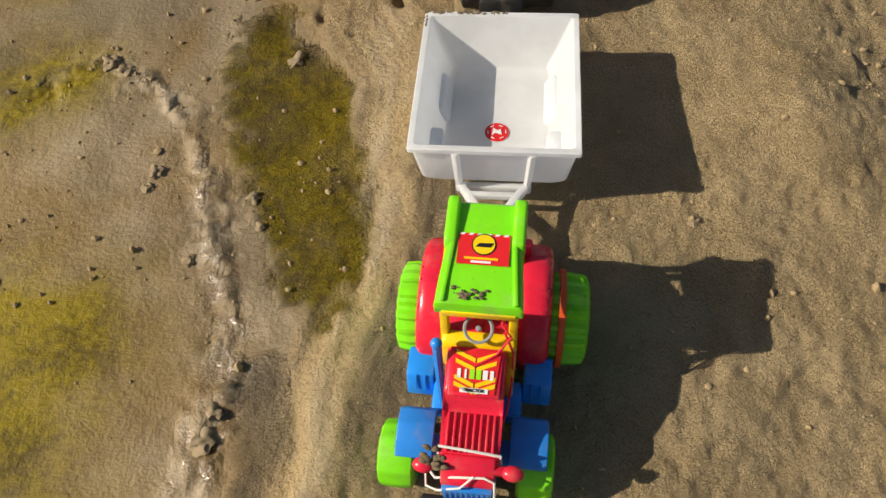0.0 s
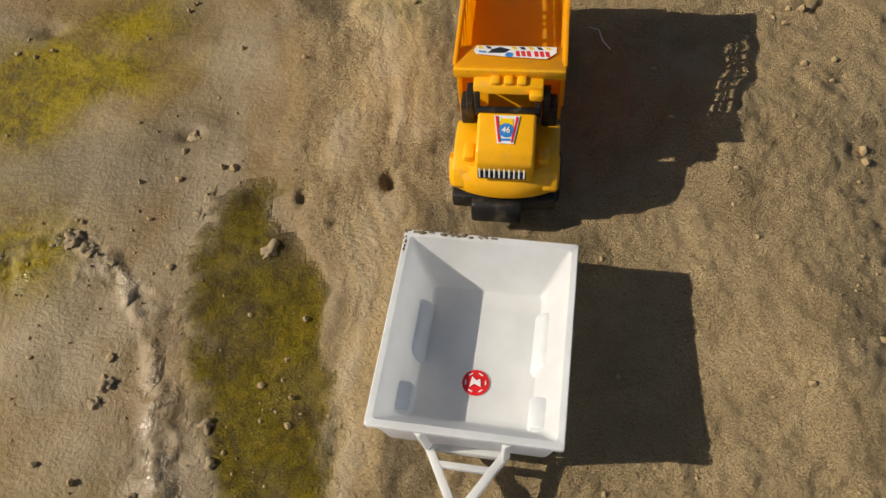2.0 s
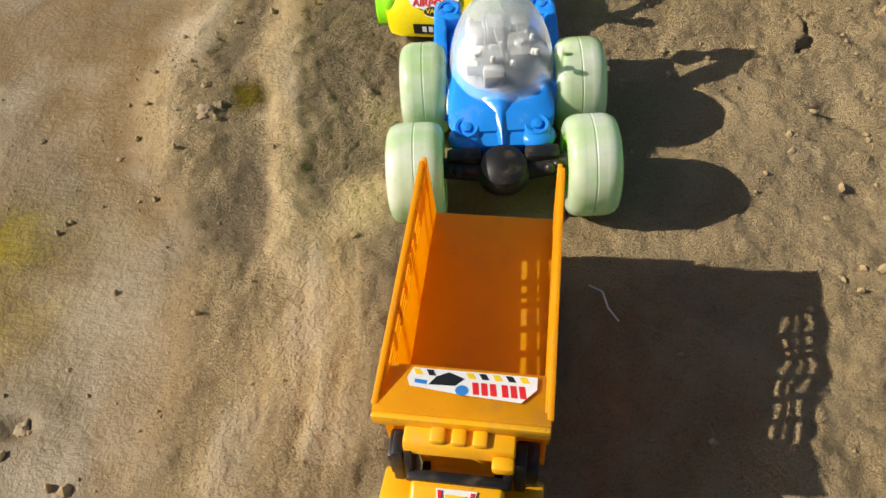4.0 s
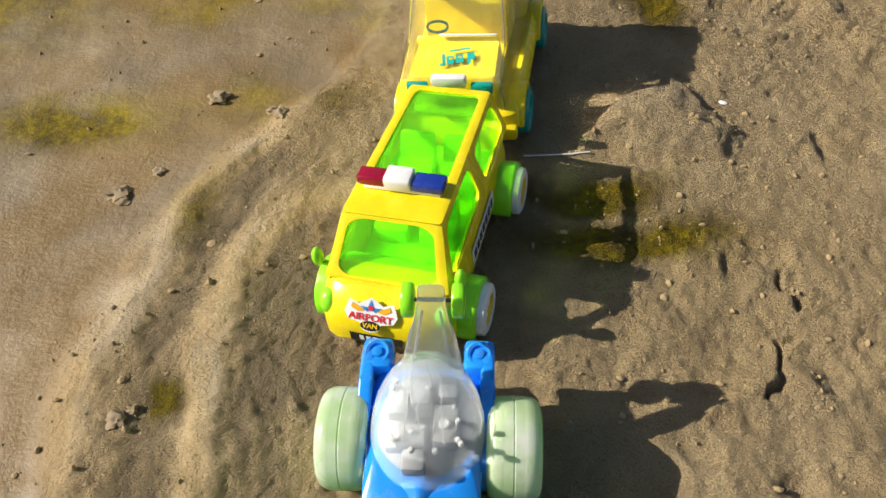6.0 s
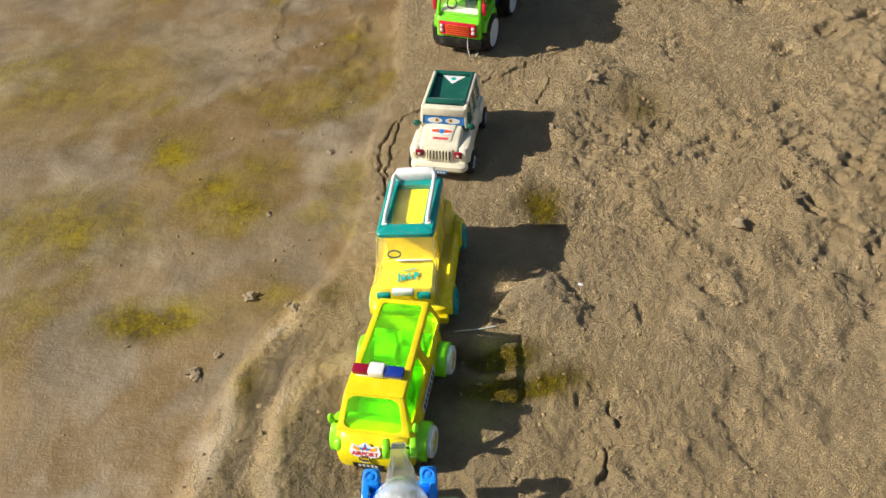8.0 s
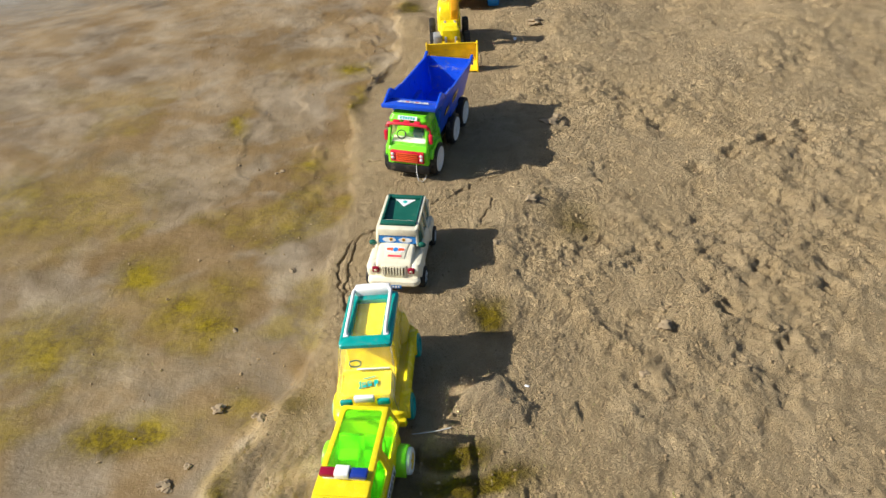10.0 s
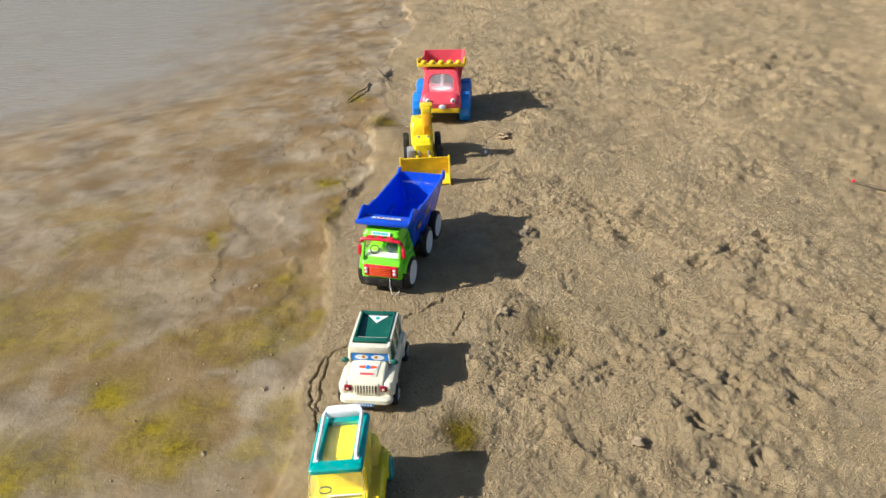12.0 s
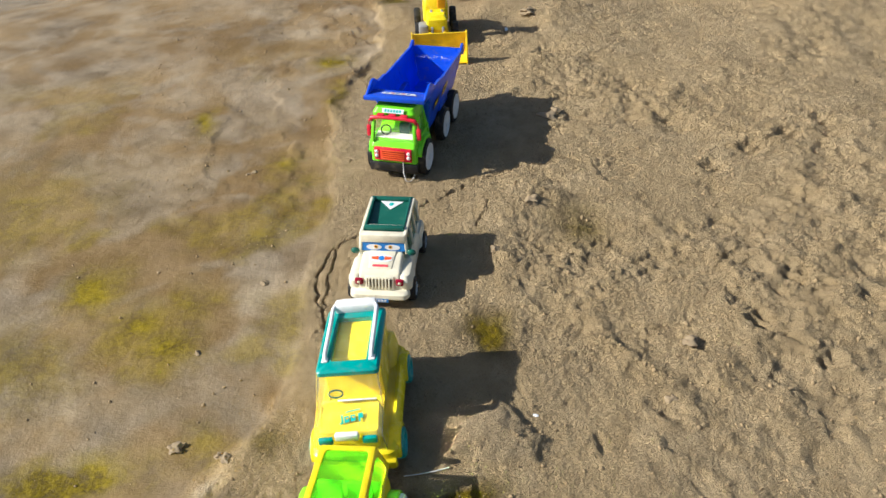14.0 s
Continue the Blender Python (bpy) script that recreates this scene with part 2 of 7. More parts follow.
def side(pts, x0, x1, b=0.0015, bm=None, seg=2):
    """A (y, z) outline drawn out along x, with softened edges."""
    bm = bm or B()
    a = [bm.verts.new((x0, y, z)) for y, z in pts]
    c = [bm.verts.new((x1, y, z)) for y, z in pts]
    n = len(pts)
    fs = [bm.faces.new(a[::-1]), bm.faces.new(c)]
    fs += [bm.faces.new((a[i], a[(i + 1) % n], c[(i + 1) % n], c[i])) for i in range(n)]
    if b:
        bmesh.ops.bevel(bm, geom=list({e for f in fs for e in f.edges}), offset=b, segments=seg, profile=0.5, affect="EDGES")
    return bm


def lathe(o, axis, prof, seg=32, bm=None, lug=0.0, lug_n=2):
    """Turn (radius, along) points round an axis; lug makes every other segment proud."""
    o, ax = Vector(o), Vector(axis).normalized()
    u = ax.orthogonal().normalized()
    w = ax.cross(u)
    rs = []
    for r, a in prof:
        ring = []
        for i in range(seg):
            t = 2 * math.pi * i / seg
            k = 1 + (lug if (i // 2) % lug_n == 0 else 0)
            ring.append(o + ax * a + (u * math.cos(t) + w * math.sin(t)) * max(r * k, 1e-5))
        rs.append(ring)
    return rings(rs, bm)


def cyl(p0, p1, r, r1=None, seg=16, bm=None, b=0.0006):
    p0, p1 = Vector(p0), Vector(p1)
    r1 = r if r1 is None else r1
    h = (p1 - p0).length
    b = min(b, r * 0.4, r1 * 0.4, h * 0.4)
    return lathe(p0, p1 - p0, [(r - b, 0), (r, b), (r1, h - b), (r1 - b, h)], seg, bm)


def tube(pts, r, seg=8, bm=None):
    """A bent rod through points."""
    pts = [Vector(p) for p in pts]
    rs = []
    up = Vector((0.13, 0.21, 0.97))
    for i, p in enumerate(pts):
        d = (pts[min(i + 1, len(pts) - 1)] - pts[max(i - 1, 0)]).normalized()
        u = d.cross(up).normalized() if abs(d.dot(up)) < 0.97 else d.orthogonal().normalized()
        w = d.cross(u)
        rs.append([p + (u * math.cos(2 * math.pi * k / seg) + w * math.sin(2 * math.pi * k / seg)) * r for k in range(seg)])
    return rings(rs, bm)


def arc(c, r, a0, a1, n, plane="yz"):
    out = []
    for i in range(n + 1):
        a = radians(a0 + (a1 - a0) * i / n)
        d = (r * math.cos(a), r * math.sin(a))
        out.append((c[0], c[1] + d[0], c[2] + d[1]) if plane == "yz" else (c[0] + d[0], c[1] + d[1], c[2]) if plane == "xy" else (c[0] + d[0], c[1], c[2] + d[1]))
    return out


def beam(p0, p1, w, h, b=0.0008, bm=None, up=(0, 0, 1)):
    """A bar of width w and height h from p0 to p1."""
    p0, p1 = Vector(p0), Vector(p1)
    d = (p1 - p0).normalized()
    u = d.cross(Vector(up))
    u = u.normalized() if u.length > 1e-4 else d.orthogonal().normalized()
    v = u.cross(d)
    mtx = Matrix((u, d, v)).transposed().to_4x4()
    mtx.translation = (p0 + p1) / 2
    bm = bm or B()
    vs = bmesh.ops.create_cube(bm, size=1, matrix=mtx @ Matrix.Diagonal((w, (p1 - p0).length, h, 1)))["verts"]
    if b:
        bmesh.ops.bevel(bm, geom=list({e for q in vs for e in q.link_edges}), offset=b, segments=2, profile=0.5, affect="EDGES")
    return bm


def panel(pts, t=0.0015, bm=None, b=0.0):
    """A plate of thickness t on a flat outline (thickness grows to the outline's back)."""
    bm = bm or B()
    p = [Vector(q) for q in pts]
    n = (p[1] - p[0]).cross(p[2] - p[0]).normalized()
    a = [bm.verts.new(q) for q in p]
    c = [bm.verts.new(q - n * t) for q in p]
    k = len(p)
    fs = [bm.faces.new(a), bm.faces.new(c[::-1])]
    fs += [bm.faces.new((a[(i + 1) % k], a[i], c[i], c[(i + 1) % k])) for i in range(k)]
    if b:
        bmesh.ops.bevel(bm, geom=list({e for f in fs for e in f.edges}), offset=b, segments=2, profile=0.5, affect="EDGES")
    return bm


def ball(c, r, sx=1.0, sy=1.0, sz=1.0, bm=None, u=20, v=12):
    bm = bm or B()
    bmesh.ops.create_uvsphere(bm, u_segments=u, v_segments=v, radius=r, matrix=Matrix.Translation(c) @ Matrix.Diagonal((sx, sy, sz, 1)))
    return bm


def hull(sections, bm=None, n=16):
    """A body lofted along y from humped sections: (y, half width, z0, z1, squareness)."""
    rs = []
    for y, hw, z0, z1, e in sections:
        r = []
        for i in range(n + 1):
            a = math.pi * i / n
            c, q = math.cos(a), math.sin(a)
            r.append((math.copysign(abs(c) ** e, c) * hw, y, z0 + (z1 - z0) * abs(q) ** e))
        rs.append(r)
    return rings(rs, bm)


def bent(q, u, v, bulge=0.0, lift=0.0):
    """The point (u, v) of a four-cornered sheet that bulges along its normal."""
    a, b, c, d = (Vector(k) for k in q)
    n = (b - a).cross(d - a).normalized()
    k = bulge * (1 - (2 * u - 1) ** 2) * (1 - (2 * v - 1) ** 2) + lift
    return (a * (1 - u) + b * u) * (1 - v) + (d * (1 - u) + c * u) * v + n * k


def bezel(q, u0, u1, v0, v1, r, t=0.003, bulge=0.0, bm=None, lip=0.0012):
    """A four-cornered sheet of thickness t with one rounded opening through it."""
    ins, out = rrect(u0, u1, v0, v1, r, 6), rrect(0, 1, 0, 1, 0.03, 6)
    mid = [((a[0] + b[0]) / 2, (a[1] + b[1]) / 2) for a, b in zip(ins, out)]
    loop = [(out, -t * 0.3), (out, 0.0), (mid, lip), (ins, 0.0), (ins, -t), (out, -t)]
    return rings([[bent(q, u, v, bulge, h) for u, v in pts] for pts, h in loop], bm, cap=False)


def pane(q, u0, u1, v0, v1, r, t=0.0013, bulge=0.0, sink=0.0012, bm=None):
    """The bowed sheet that fills a bezel's opening."""
    bm = bm or B()
    outs = rrect(u0 - 0.004, u1 + 0.004, v0 - 0.004, v1 + 0.004, r, 6)
    cu, cv = (u0 + u1) / 2, (v0 + v1) / 2
    rs = []
    for lift, ks in ((-sink, (0.05, 0.35, 0.7, 1.0)), (-sink - t, (1.0, 0.7, 0.35, 0.05))):
        rs += [[bent(q, cu + (u - cu) * k, cv + (v - cv) * k, bulge, lift) for u, v in outs] for k in ks]
    return rings(rs, bm)


def on_plane(o, right, up):
    """A frame on a surface: x along right, y along up, z out of it."""
    r, u = Vector(right).normalized(), Vector(up).normalized()
    n = r.cross(u).normalized()
    u = n.cross(r)
    m = Matrix((r, u, n)).transposed().to_4x4()
    m.translation = o
    return m


def decal(name, f, outline, material, parent, lift=0.0006, label=""):
    """A flat sticker piece: (x, y) outline on the frame f."""
    a = [f @ Vector((x, y, lift)) for x, y in outline]
    return part(name, panel(a, 0.0003), material, parent, label)


def rect(x, y, w, h):
    return [(x - w / 2, y - h / 2), (x + w / 2, y - h / 2), (x + w / 2, y + h / 2), (x - w / 2, y + h / 2)]


def disc(x, y, r, n=24, ry=None):
    return [(x + r * math.cos(2 * math.pi * i / n), y + (ry or r) * math.sin(2 * math.pi * i / n)) for i in range(n)]


def lettering(text, f, size, material, parent, lift=0.001, shear=0.0, name="lettering"):
    cu = bpy.data.curves.new("text", "FONT")
    cu.body, cu.size, cu.align_x, cu.align_y, cu.extrude, cu.shear = text, size, "CENTER", "CENTER", 0.0001, shear
    cu.offset = size * 0.02
    tmp = new("text", cu)
    bpy.context.view_layer.update()
    me = bpy.data.meshes.new_from_object(tmp.evaluated_get(bpy.context.evaluated_depsgraph_get()))
    bpy.data.objects.remove(tmp)
    bpy.data.curves.remove(cu)
    me.transform(f @ Matrix.Translation((0, 0, lift)))
    me.materials.clear()
    me.materials.append(material)
    ob = new(name, me)
    ob.parent = parent
    return ob


# ---- the ground ----
def lattice(x, y, cell, seed):
    """Smooth value noise, 0 to 1."""
    g = np.random.RandomState(seed).rand(256, 256).astype(np.float32)
    fx, fy = x / cell, y / cell
    ix, iy = np.floor(fx).astype(np.int32), np.floor(fy).astype(np.int32)
    ux, uy = fx - ix, fy - iy
    ux, uy = ux * ux * ux * (ux * (ux * 6 - 15) + 10), uy * uy * uy * (uy * (uy * 6 - 15) + 10)
    g, ix, iy, jx, jy = g.ravel(), (ix & 255) << 8, iy & 255, ((ix + 1) & 255) << 8, (iy + 1) & 255
    a, b, c, d = g[ix + iy], g[jx + iy], g[ix + jy], g[jx + jy]
    return (a * (1 - ux) + b * ux) * (1 - uy) + (c * (1 - ux) + d * ux) * uy


def fbm(x, y, cell, octaves, seed, gain=0.5):
    out, amp, tot = 0, 1.0, 0.0
    for k in range(octaves):
        ca, sa = math.cos(0.7 * k), math.sin(0.7 * k)
        out = out + amp * lattice(x * ca - y * sa, x * sa + y * ca, cell / 2 ** k, seed + k)
        tot += amp
        amp *= gain
    return out / tot


def step(v, lo, hi):
    t = np.clip((v - lo) / (hi - lo), 0, 1)
    return t * t * (3 - 2 * t)


def along(x, y, pts):
    """Distance to a line through points."""
    best = np.full(x.shape, 9.0)
    for (ax, ay), (bx, by) in zip(pts, pts[1:]):
        dx, dy = bx - ax, by - ay
        t = np.clip(((x - ax) * dx + (y - ay) * dy) / (dx * dx + dy * dy), 0, 1)
        best = np.minimum(best, np.hypot(x - ax - t * dx, y - ay - t * dy))
    return best


def spot(x, y, cx, cy, rx, ry):
    return np.exp(-(((x - cx) / rx) ** 2 + ((y - cy) / ry) ** 2))


BANK_Y = (-3.0, 0.0, 0.15, 0.3, 0.45, 0.55, 0.65, 0.75, 0.85, 0.97, 1.05, 1.16, 1.22, 1.30, 1.36, 1.5, 1.69, 1.85, 1.99, 2.21, 2.445, 2.77, 3.02, 3.31, 3.66, 4.1, 4.76, 5.87, 9.0)
BANK_X = (-0.22, -0.19, -0.17, -0.115, -0.09, -0.13, -0.12, -0.13, -0.19, -0.215, -0.19, -0.17, -0.138, -0.09, -0.03, 0.03, 0.03, 0.056, 0.098, 0.117, 0.148, 0.207, 0.25, 0.30, 0.376, 0.41, 0.56, 0.71, 1.1)
ROW = ((-0.07, 0.0), (-0.02, 0.2), (0.05, 0.55), (0.085, 0.83), (0.075, 1.08), (0.115, 1.34), (0.18, 1.71), (0.24, 2.1), (0.36, 2.4), (0.43, 2.95), (0.58, 3.5))
CRACKS = (((0.060, 1.53), (0.046, 1.60), (0.030, 1.69), (0.037, 1.75), (0.056, 1.80), (0.085, 1.825), (0.115, 1.85)),
          ((0.046, 1.62), (0.062, 1.744), (0.072, 1.806)),
          ((0.27, 1.945), (0.31, 1.965), (0.35, 1.994), (0.418, 2.036), (0.50, 2.06)),
          ((0.385, 1.84), (0.40, 1.88), (0.413, 1.905), (0.425, 1.95)),
          ((0.36, 0.93), (0.372, 0.965), (0.385, 0.99)), ((0.40, 1.02), (0.39, 1.05), (0.395, 1.07)), ((0.355, 0.70), (0.37, 0.725), (0.378, 0.745)))
# smooth pale crests, and the dark gritty troughs between them
CRESTS = (((-0.013, 1.164), (-0.066, 1.139), (-0.100, 1.098), (-0.114, 1.037), (-0.115, 0.982), (-0.105, 0.90), (-0.094, 0.82), (-0.081, 0.756), (-0.060, 0.70), (-0.085, 0.634), (-0.108, 0.57)),
          ((-0.092, 1.30), (-0.138, 1.22), (-0.172, 1.166), (-0.183, 1.115), (-0.188, 1.05), (-0.208, 1.0), (-0.220, 0.95), (-0.215, 0.85)),
          ((-0.075, 0.52), (-0.070, 0.43), (-0.100, 0.305), (-0.122, 0.235), (-0.152, 0.145), (-0.176, 0.06)),
          ((-0.030, 0.80), (-0.050, 0.70), (-0.040, 0.60)))
DAMP = (((-0.10, 1.22), (-0.140, 1.15), (-0.152, 1.06), (-0.149, 0.97), (-0.142, 0.9), (-0.130, 0.83), (-0.115, 0.767)),
        ((-0.030, 1.13), (-0.060, 1.08), (-0.065, 1.0), (-0.052, 0.9), (-0.044, 0.82), (-0.020, 0.72)),
        ((-0.02, 1.06), (-0.008, 0.98), (0.0, 0.92)), ((0.10, 0.46), (0.05, 0.485), (-0.02, 0.49)), ((-0.19, 0.16), (-0.185, 0.0)), ((-0.055, 0.36), (-0.08, 0.22), (-0.11, 0.10)))
PRINTS = (((0.95, 1.59), (1.12, 1.46)), ((0.83, 1.48), (0.92, 1.35)), ((0.96, 1.98), (1.42, 2.20)))
SLAB = ((0.340, 1.341), (0.400, 1.247), (0.373, 1.206), (0.290, 1.212), (0.222, 1.236), (0.272, 1.305))
SHORE_Y = (-3.0, 1.0, 2.0, 3.15, 3.6, 3.9, 4.1, 4.46, 5.2, 6.3, 9.0)
SHORE_X = (-3.2, -2.9, -2.3, -1.6, -1.05, -0.45, -0.05, 0.22, 0.40, 0.56, 1.0)


def ground_at(x, y):
    """Height, wetness, algae with painted window light, gloss, tone and grit of the ground."""
    bank = np.interp(y, BANK_Y, BANK_X) + 0.035 * (fbm(x, y, 0.09, 4, 5) - 0.5) + 0.22 * step(y, 1.9, 2.6) * (fbm(x * 0.5, y, 0.30, 4, 7) - 0.62)
    left = step(bank - x, -0.006, 0.040)
    row = np.exp(-(along(x, y, ROW) / 0.115) ** 4)
    z = -0.010 * step(bank - x, -0.03, 0.10) - 0.02 * step(bank - x, 0.15, 1.2)
    # trampled, lumpy sand to the east
    rough = (1 - left) * (1 - row) * (0.40 + 0.60 * step(x - bank, 0.15, 0.5)) * (0.55 + 0.45 * step(y, 0.9, 1.5))
    rough = rough * (1 - 0.75 * step(y, 1.2, 1.5) * np.exp(-(along(x, y, ROW) / 0.24) ** 4))
    big = fbm(x, y, 0.30, 3, 11) - 0.5
    ridge = 1 - np.abs(2 * fbm(x + 0.05 * big, y, 0.125, 3, 23) - 1)
    patch = 0.25 + 0.95 * step(fbm(x, y, 0.33, 2, 29), 0.36, 0.66)
    lump = fbm(x, y, 0.040, 4, 31, 0.62)
    z = z + rough * (0.036 * big + 0.020 * (ridge - 0.7) * patch + 0.017 * (lump - 0.5) * patch * (1 + 0.3 * step(y, 1.1, 1.9)))
    # crisp broken clods and heel pits
    loose = rough * step(fbm(x, y, 0.24, 3, 171), 0.48, 0.70)
    z = z + loose * (0.0034 * step(fbm(x, y, 0.045, 4, 173, 0.6), 0.55, 0.63) + 0.0018 * step(fbm(x, y, 0.021, 3, 175, 0.6), 0.57, 0.66))
    z = z - rough * 0.007 * step(fbm(x * 0.9, y * 1.1, 0.085, 4, 177, 0.55), 0.60, 0.72)
    # far dunes and footmarks
    z = z + step(y, 1.6, 3.2) * (1 - left) * (1 - row) * (0.058 * (fbm(x, y, 0.45, 3, 41) - 0.5) + 0.034 * (fbm(x * 0.8, y * 1.3, 0.19, 2, 43) - 0.5))
    # smooth silt to the west, with low scalloped lips near the shore
    z = z + left * (0.012 * (fbm(x, y, 0.22, 3, 51) - 0.5) + 0.0022 * (fbm(x, y, 0.03, 3, 57) - 0.5))
    lace = left * step(y, 1.7, 2.2) * step(0.55 - (bank - x), 0, 0.3)
    z = z + lace * 0.005 * step(fbm(x, y * 0.7, 0.16, 4, 181), 0.46, 0.60) * (0.4 + fbm(x, y, 0.06, 2, 183))
    # crests and troughs that run along the bank, with fine combed streaks
    u = x - np.interp(y, BANK_Y, BANK_X)
    band = step(y, -0.2, 0.1) * (1 - step(y, 1.2, 1.42)) * step(u, -0.03, 0.0) * (1 - step(u, 0.15, 0.24))
    comb = fbm(u + 0.012 * fbm(x, y, 0.1, 2, 61), y * 0.10, 0.010, 3, 63, 0.6)
    z = z + band * 0.0036 * (comb - 0.5) * (1 - step(y, 0.75, 1.0) * 0.5)
    tone = 0.5 + (1.0 - 0.55 * step(y, 1.3, 2.2)) * (fbm(x, y, 0.10, 3, 133) - 0.5) * (0.4 + 0.6 * left) - 0.12 * left * step(y, 0.5, 0.7) * (1 - step(y, 1.2, 1.5)) + band * 0.55 * (comb - 0.5)
    tone = tone + 0.10 * left * step(y, 1.7, 3.0)
    grit = 1 - 0.90 * left
    wob = 0.026 * (fbm(x, y, 0.06, 4, 135) - 0.5)
    for c in DAMP:
        d = along(x + wob * 1.5, y, c)
        k = np.exp(-(d / 0.027) ** 4)
        z = z - 0.004 * k * (1 - row)
        tone = tone - 0.34 * k * (0.5 + fbm(x, y, 0.03, 3, 141))
        grit = np.maximum(grit, 1.0 * k)
    for c in CRESTS:
        d = along(x + wob, y, c)
        k = np.exp(-(d / 0.024) ** 4)
        z = z + 0.0032 * np.exp(-(d / 0.022) ** 2) * (1 - row)
        tone = tone + k * (0.02 + 0.40 * fbm(x, y, 0.05, 3, 137))
        grit = grit * (1 - 0.62 * k)
    # scratches left in the gritty mud beside the wheels
    scr = (1 - left) * step(y, 0.75, 0.85) * (1 - step(y, 1.1, 1.2)) * step(0.10 - np.abs(x + 0.005), 0, 0.06)
    z = z - 0.0026 * scr * step(1 - np.abs(2 * fbm(x * 1.3 + y * 0.5, y - x * 0.4, 0.022, 2, 187) - 1), 0.88, 0.99)
    # everyday grit everywhere
    z = z + grit * 0.0066 * (fbm(x, y, 0.013, 3, 71, 0.75) - 0.5)
    # mounds, and a slab of lifted mud with a steep edge
    z = z + 0.022 * spot(x, y, 0.27, 0.34, 0.06, 0.07) + 0.016 * spot(x, y, 0.27, 0.56, 0.07, 0.06)
    z = z + 0.018 * spot(x, y, 0.50, 1.90, 0.10, 0.05) + 0.014 * spot(x, y, 0.42, 1.72, 0.03, 0.06)
    inside = np.full(x.shape, 9.0)
    for (ax, ay), (bx, by) in zip(SLAB, SLAB[1:] + SLAB[:1]):
        n = math.hypot(bx - ax, by - ay)
        inside = np.minimum(inside, ((y - ay) * (bx - ax) - (x - ax) * (by - ay)) / -n)
    slab = step(inside + 0.022 * (fbm(x, y, 0.035, 3, 191) - 0.5), -0.006, 0.012)
    z = z + slab * (0.008 + 0.30 * np.clip(inside, 0, 0.05))
    tone = tone + 0.12 * slab
    # algae hollow and puddles
    pool = along(x, y, ((-0.190, 0.53), (-0.190, 0.44), (-0.168, 0.37), (-0.158, 0.31), (-0.152, 0.25), (-0.155, 0.21), (-0.170, 0.16), (-0.178, 0.10), (-0.185, 0.0))) + 0.12 * (fbm(x, y, 0.075, 5, 81, 0.6) - 0.5)
    wide = np.interp(y, (0.05, 0.13, 0.19, 0.24, 0.30, 0.36, 0.44, 0.52, 0.58, 0.62), (0.004, 0.007, 0.010, 0.022, 0.044, 0.068, 0.058, 0.046, 0.020, 0.0))
    hollow = 1 - step(pool - wide, -0.024, 0.012)
    z = z - 0.004 * hollow + hollow * 0.007 * (fbm(x, y, 0.020, 3, 85, 0.65) - 0.4)
    for cx, cy, rx, ry, d in ((0.345, 1.505, 0.045, 0.05, 0.012), (0.60, 1.83, 0.07, 0.08, 0.014), (-0.345, 1.29, 0.07, 0.04, 0.008), (0.24, 1.13, 0.09, 0.05, 0.008)):
        z = z - d * spot(x, y, cx, cy, rx, ry)
    for a0, a1 in PRINTS:
        dx, dy = a1[0] - a0[0], a1[1] - a0[1]
        ln = math.hypot(dx, dy)
        s = ((x - a0[0]) * dx + (y - a0[1]) * dy) / ln
        d = along(x, y, (a0, a1)) - 0.012 * np.sign(np.sin(s * math.pi / 0.07))
        z = z - 0.016 * np.exp(-(d / 0.013) ** 2) * step(np.abs(np.sin(s * math.pi / 0.07)), 0.35, 0.75) * (0.4 + fbm(x, y, 0.03, 2, 145)) + 0.004 * np.exp(-((np.abs(d) - 0.022) / 0.010) ** 2)
    for cx, cy, rx, ry, d in ((-0.060, 0.542, 0.006, 0.009, 0.014), (-0.253, 0.618, 0.012, 0.008, 0.008), (-0.426, 0.779, 0.018, 0.010, 0.009), (-0.138, 0.534, 0.005, 0.010, 0.008), (-0.109, 0.505, 0.005, 0.004, 0.005)):
        z = z - d * spot(x, y, cx, cy, rx, ry)
    jx, jy = 0.020 * (fbm(x, y, 0.022, 2, 91) - 0.5), 0.022 * (fbm(x, y, 0.022, 2, 93) - 0.5)
    for c in CRACKS:
        d = along(x + jx, y + jy, c)
        z = z - 0.010 * np.exp(-(d / 0.0020) ** 2)
    # water bed in the far west
    wl = np.interp(y, SHORE_Y, SHORE_X) + 0.25 * (fbm(x, y, 0.3, 3, 97) - 0.5)
    z = z - 0.10 * step(wl - x, -0.6, 2.0)
    # wetness
    wet = np.clip(left * (0.68 + 0.5 * fbm(x, y, 0.14, 3, 101)), 0, 1)
    rim = along(x + 0.022 * (fbm(x, y, 0.05, 3, 105) - 0.5), y + 0.016 * (fbm(x, y, 0.03, 3, 109) - 0.5), ((-0.40, 0.50), (-0.341, 0.515), (-0.304, 0.47), (-0.259, 0.429), (-0.252, 0.372), (-0.235, 0.317), (-0.228, 0.262), (-0.220, 0.221), (-0.227, 0.168), (-0.242, 0.136), (-0.245, 0.05)))
    rim = rim * (1.7 - 1.0 * step(fbm(x, y, 0.04, 2, 107), 0.3, 0.7))
    shine = np.exp(-(rim / 0.017) ** 2)
    z = z + 0.0018 * np.exp(-(rim / 0.0105) ** 2) + shine * 0.013 * (fbm(x, y, 0.016, 3, 103, 0.7) - 0.5)
    wet = np.maximum(wet, shine)
    # glints of the wet rim, painted as pale flecks into the ground colour
    tone = tone + 0.22 * shine * step(fbm(x, y, 0.022, 3, 123), 0.40, 0.62)
    algae_and_sun = hollow * (0.62 + 0.80 * fbm(x, y, 0.06, 4, 111))
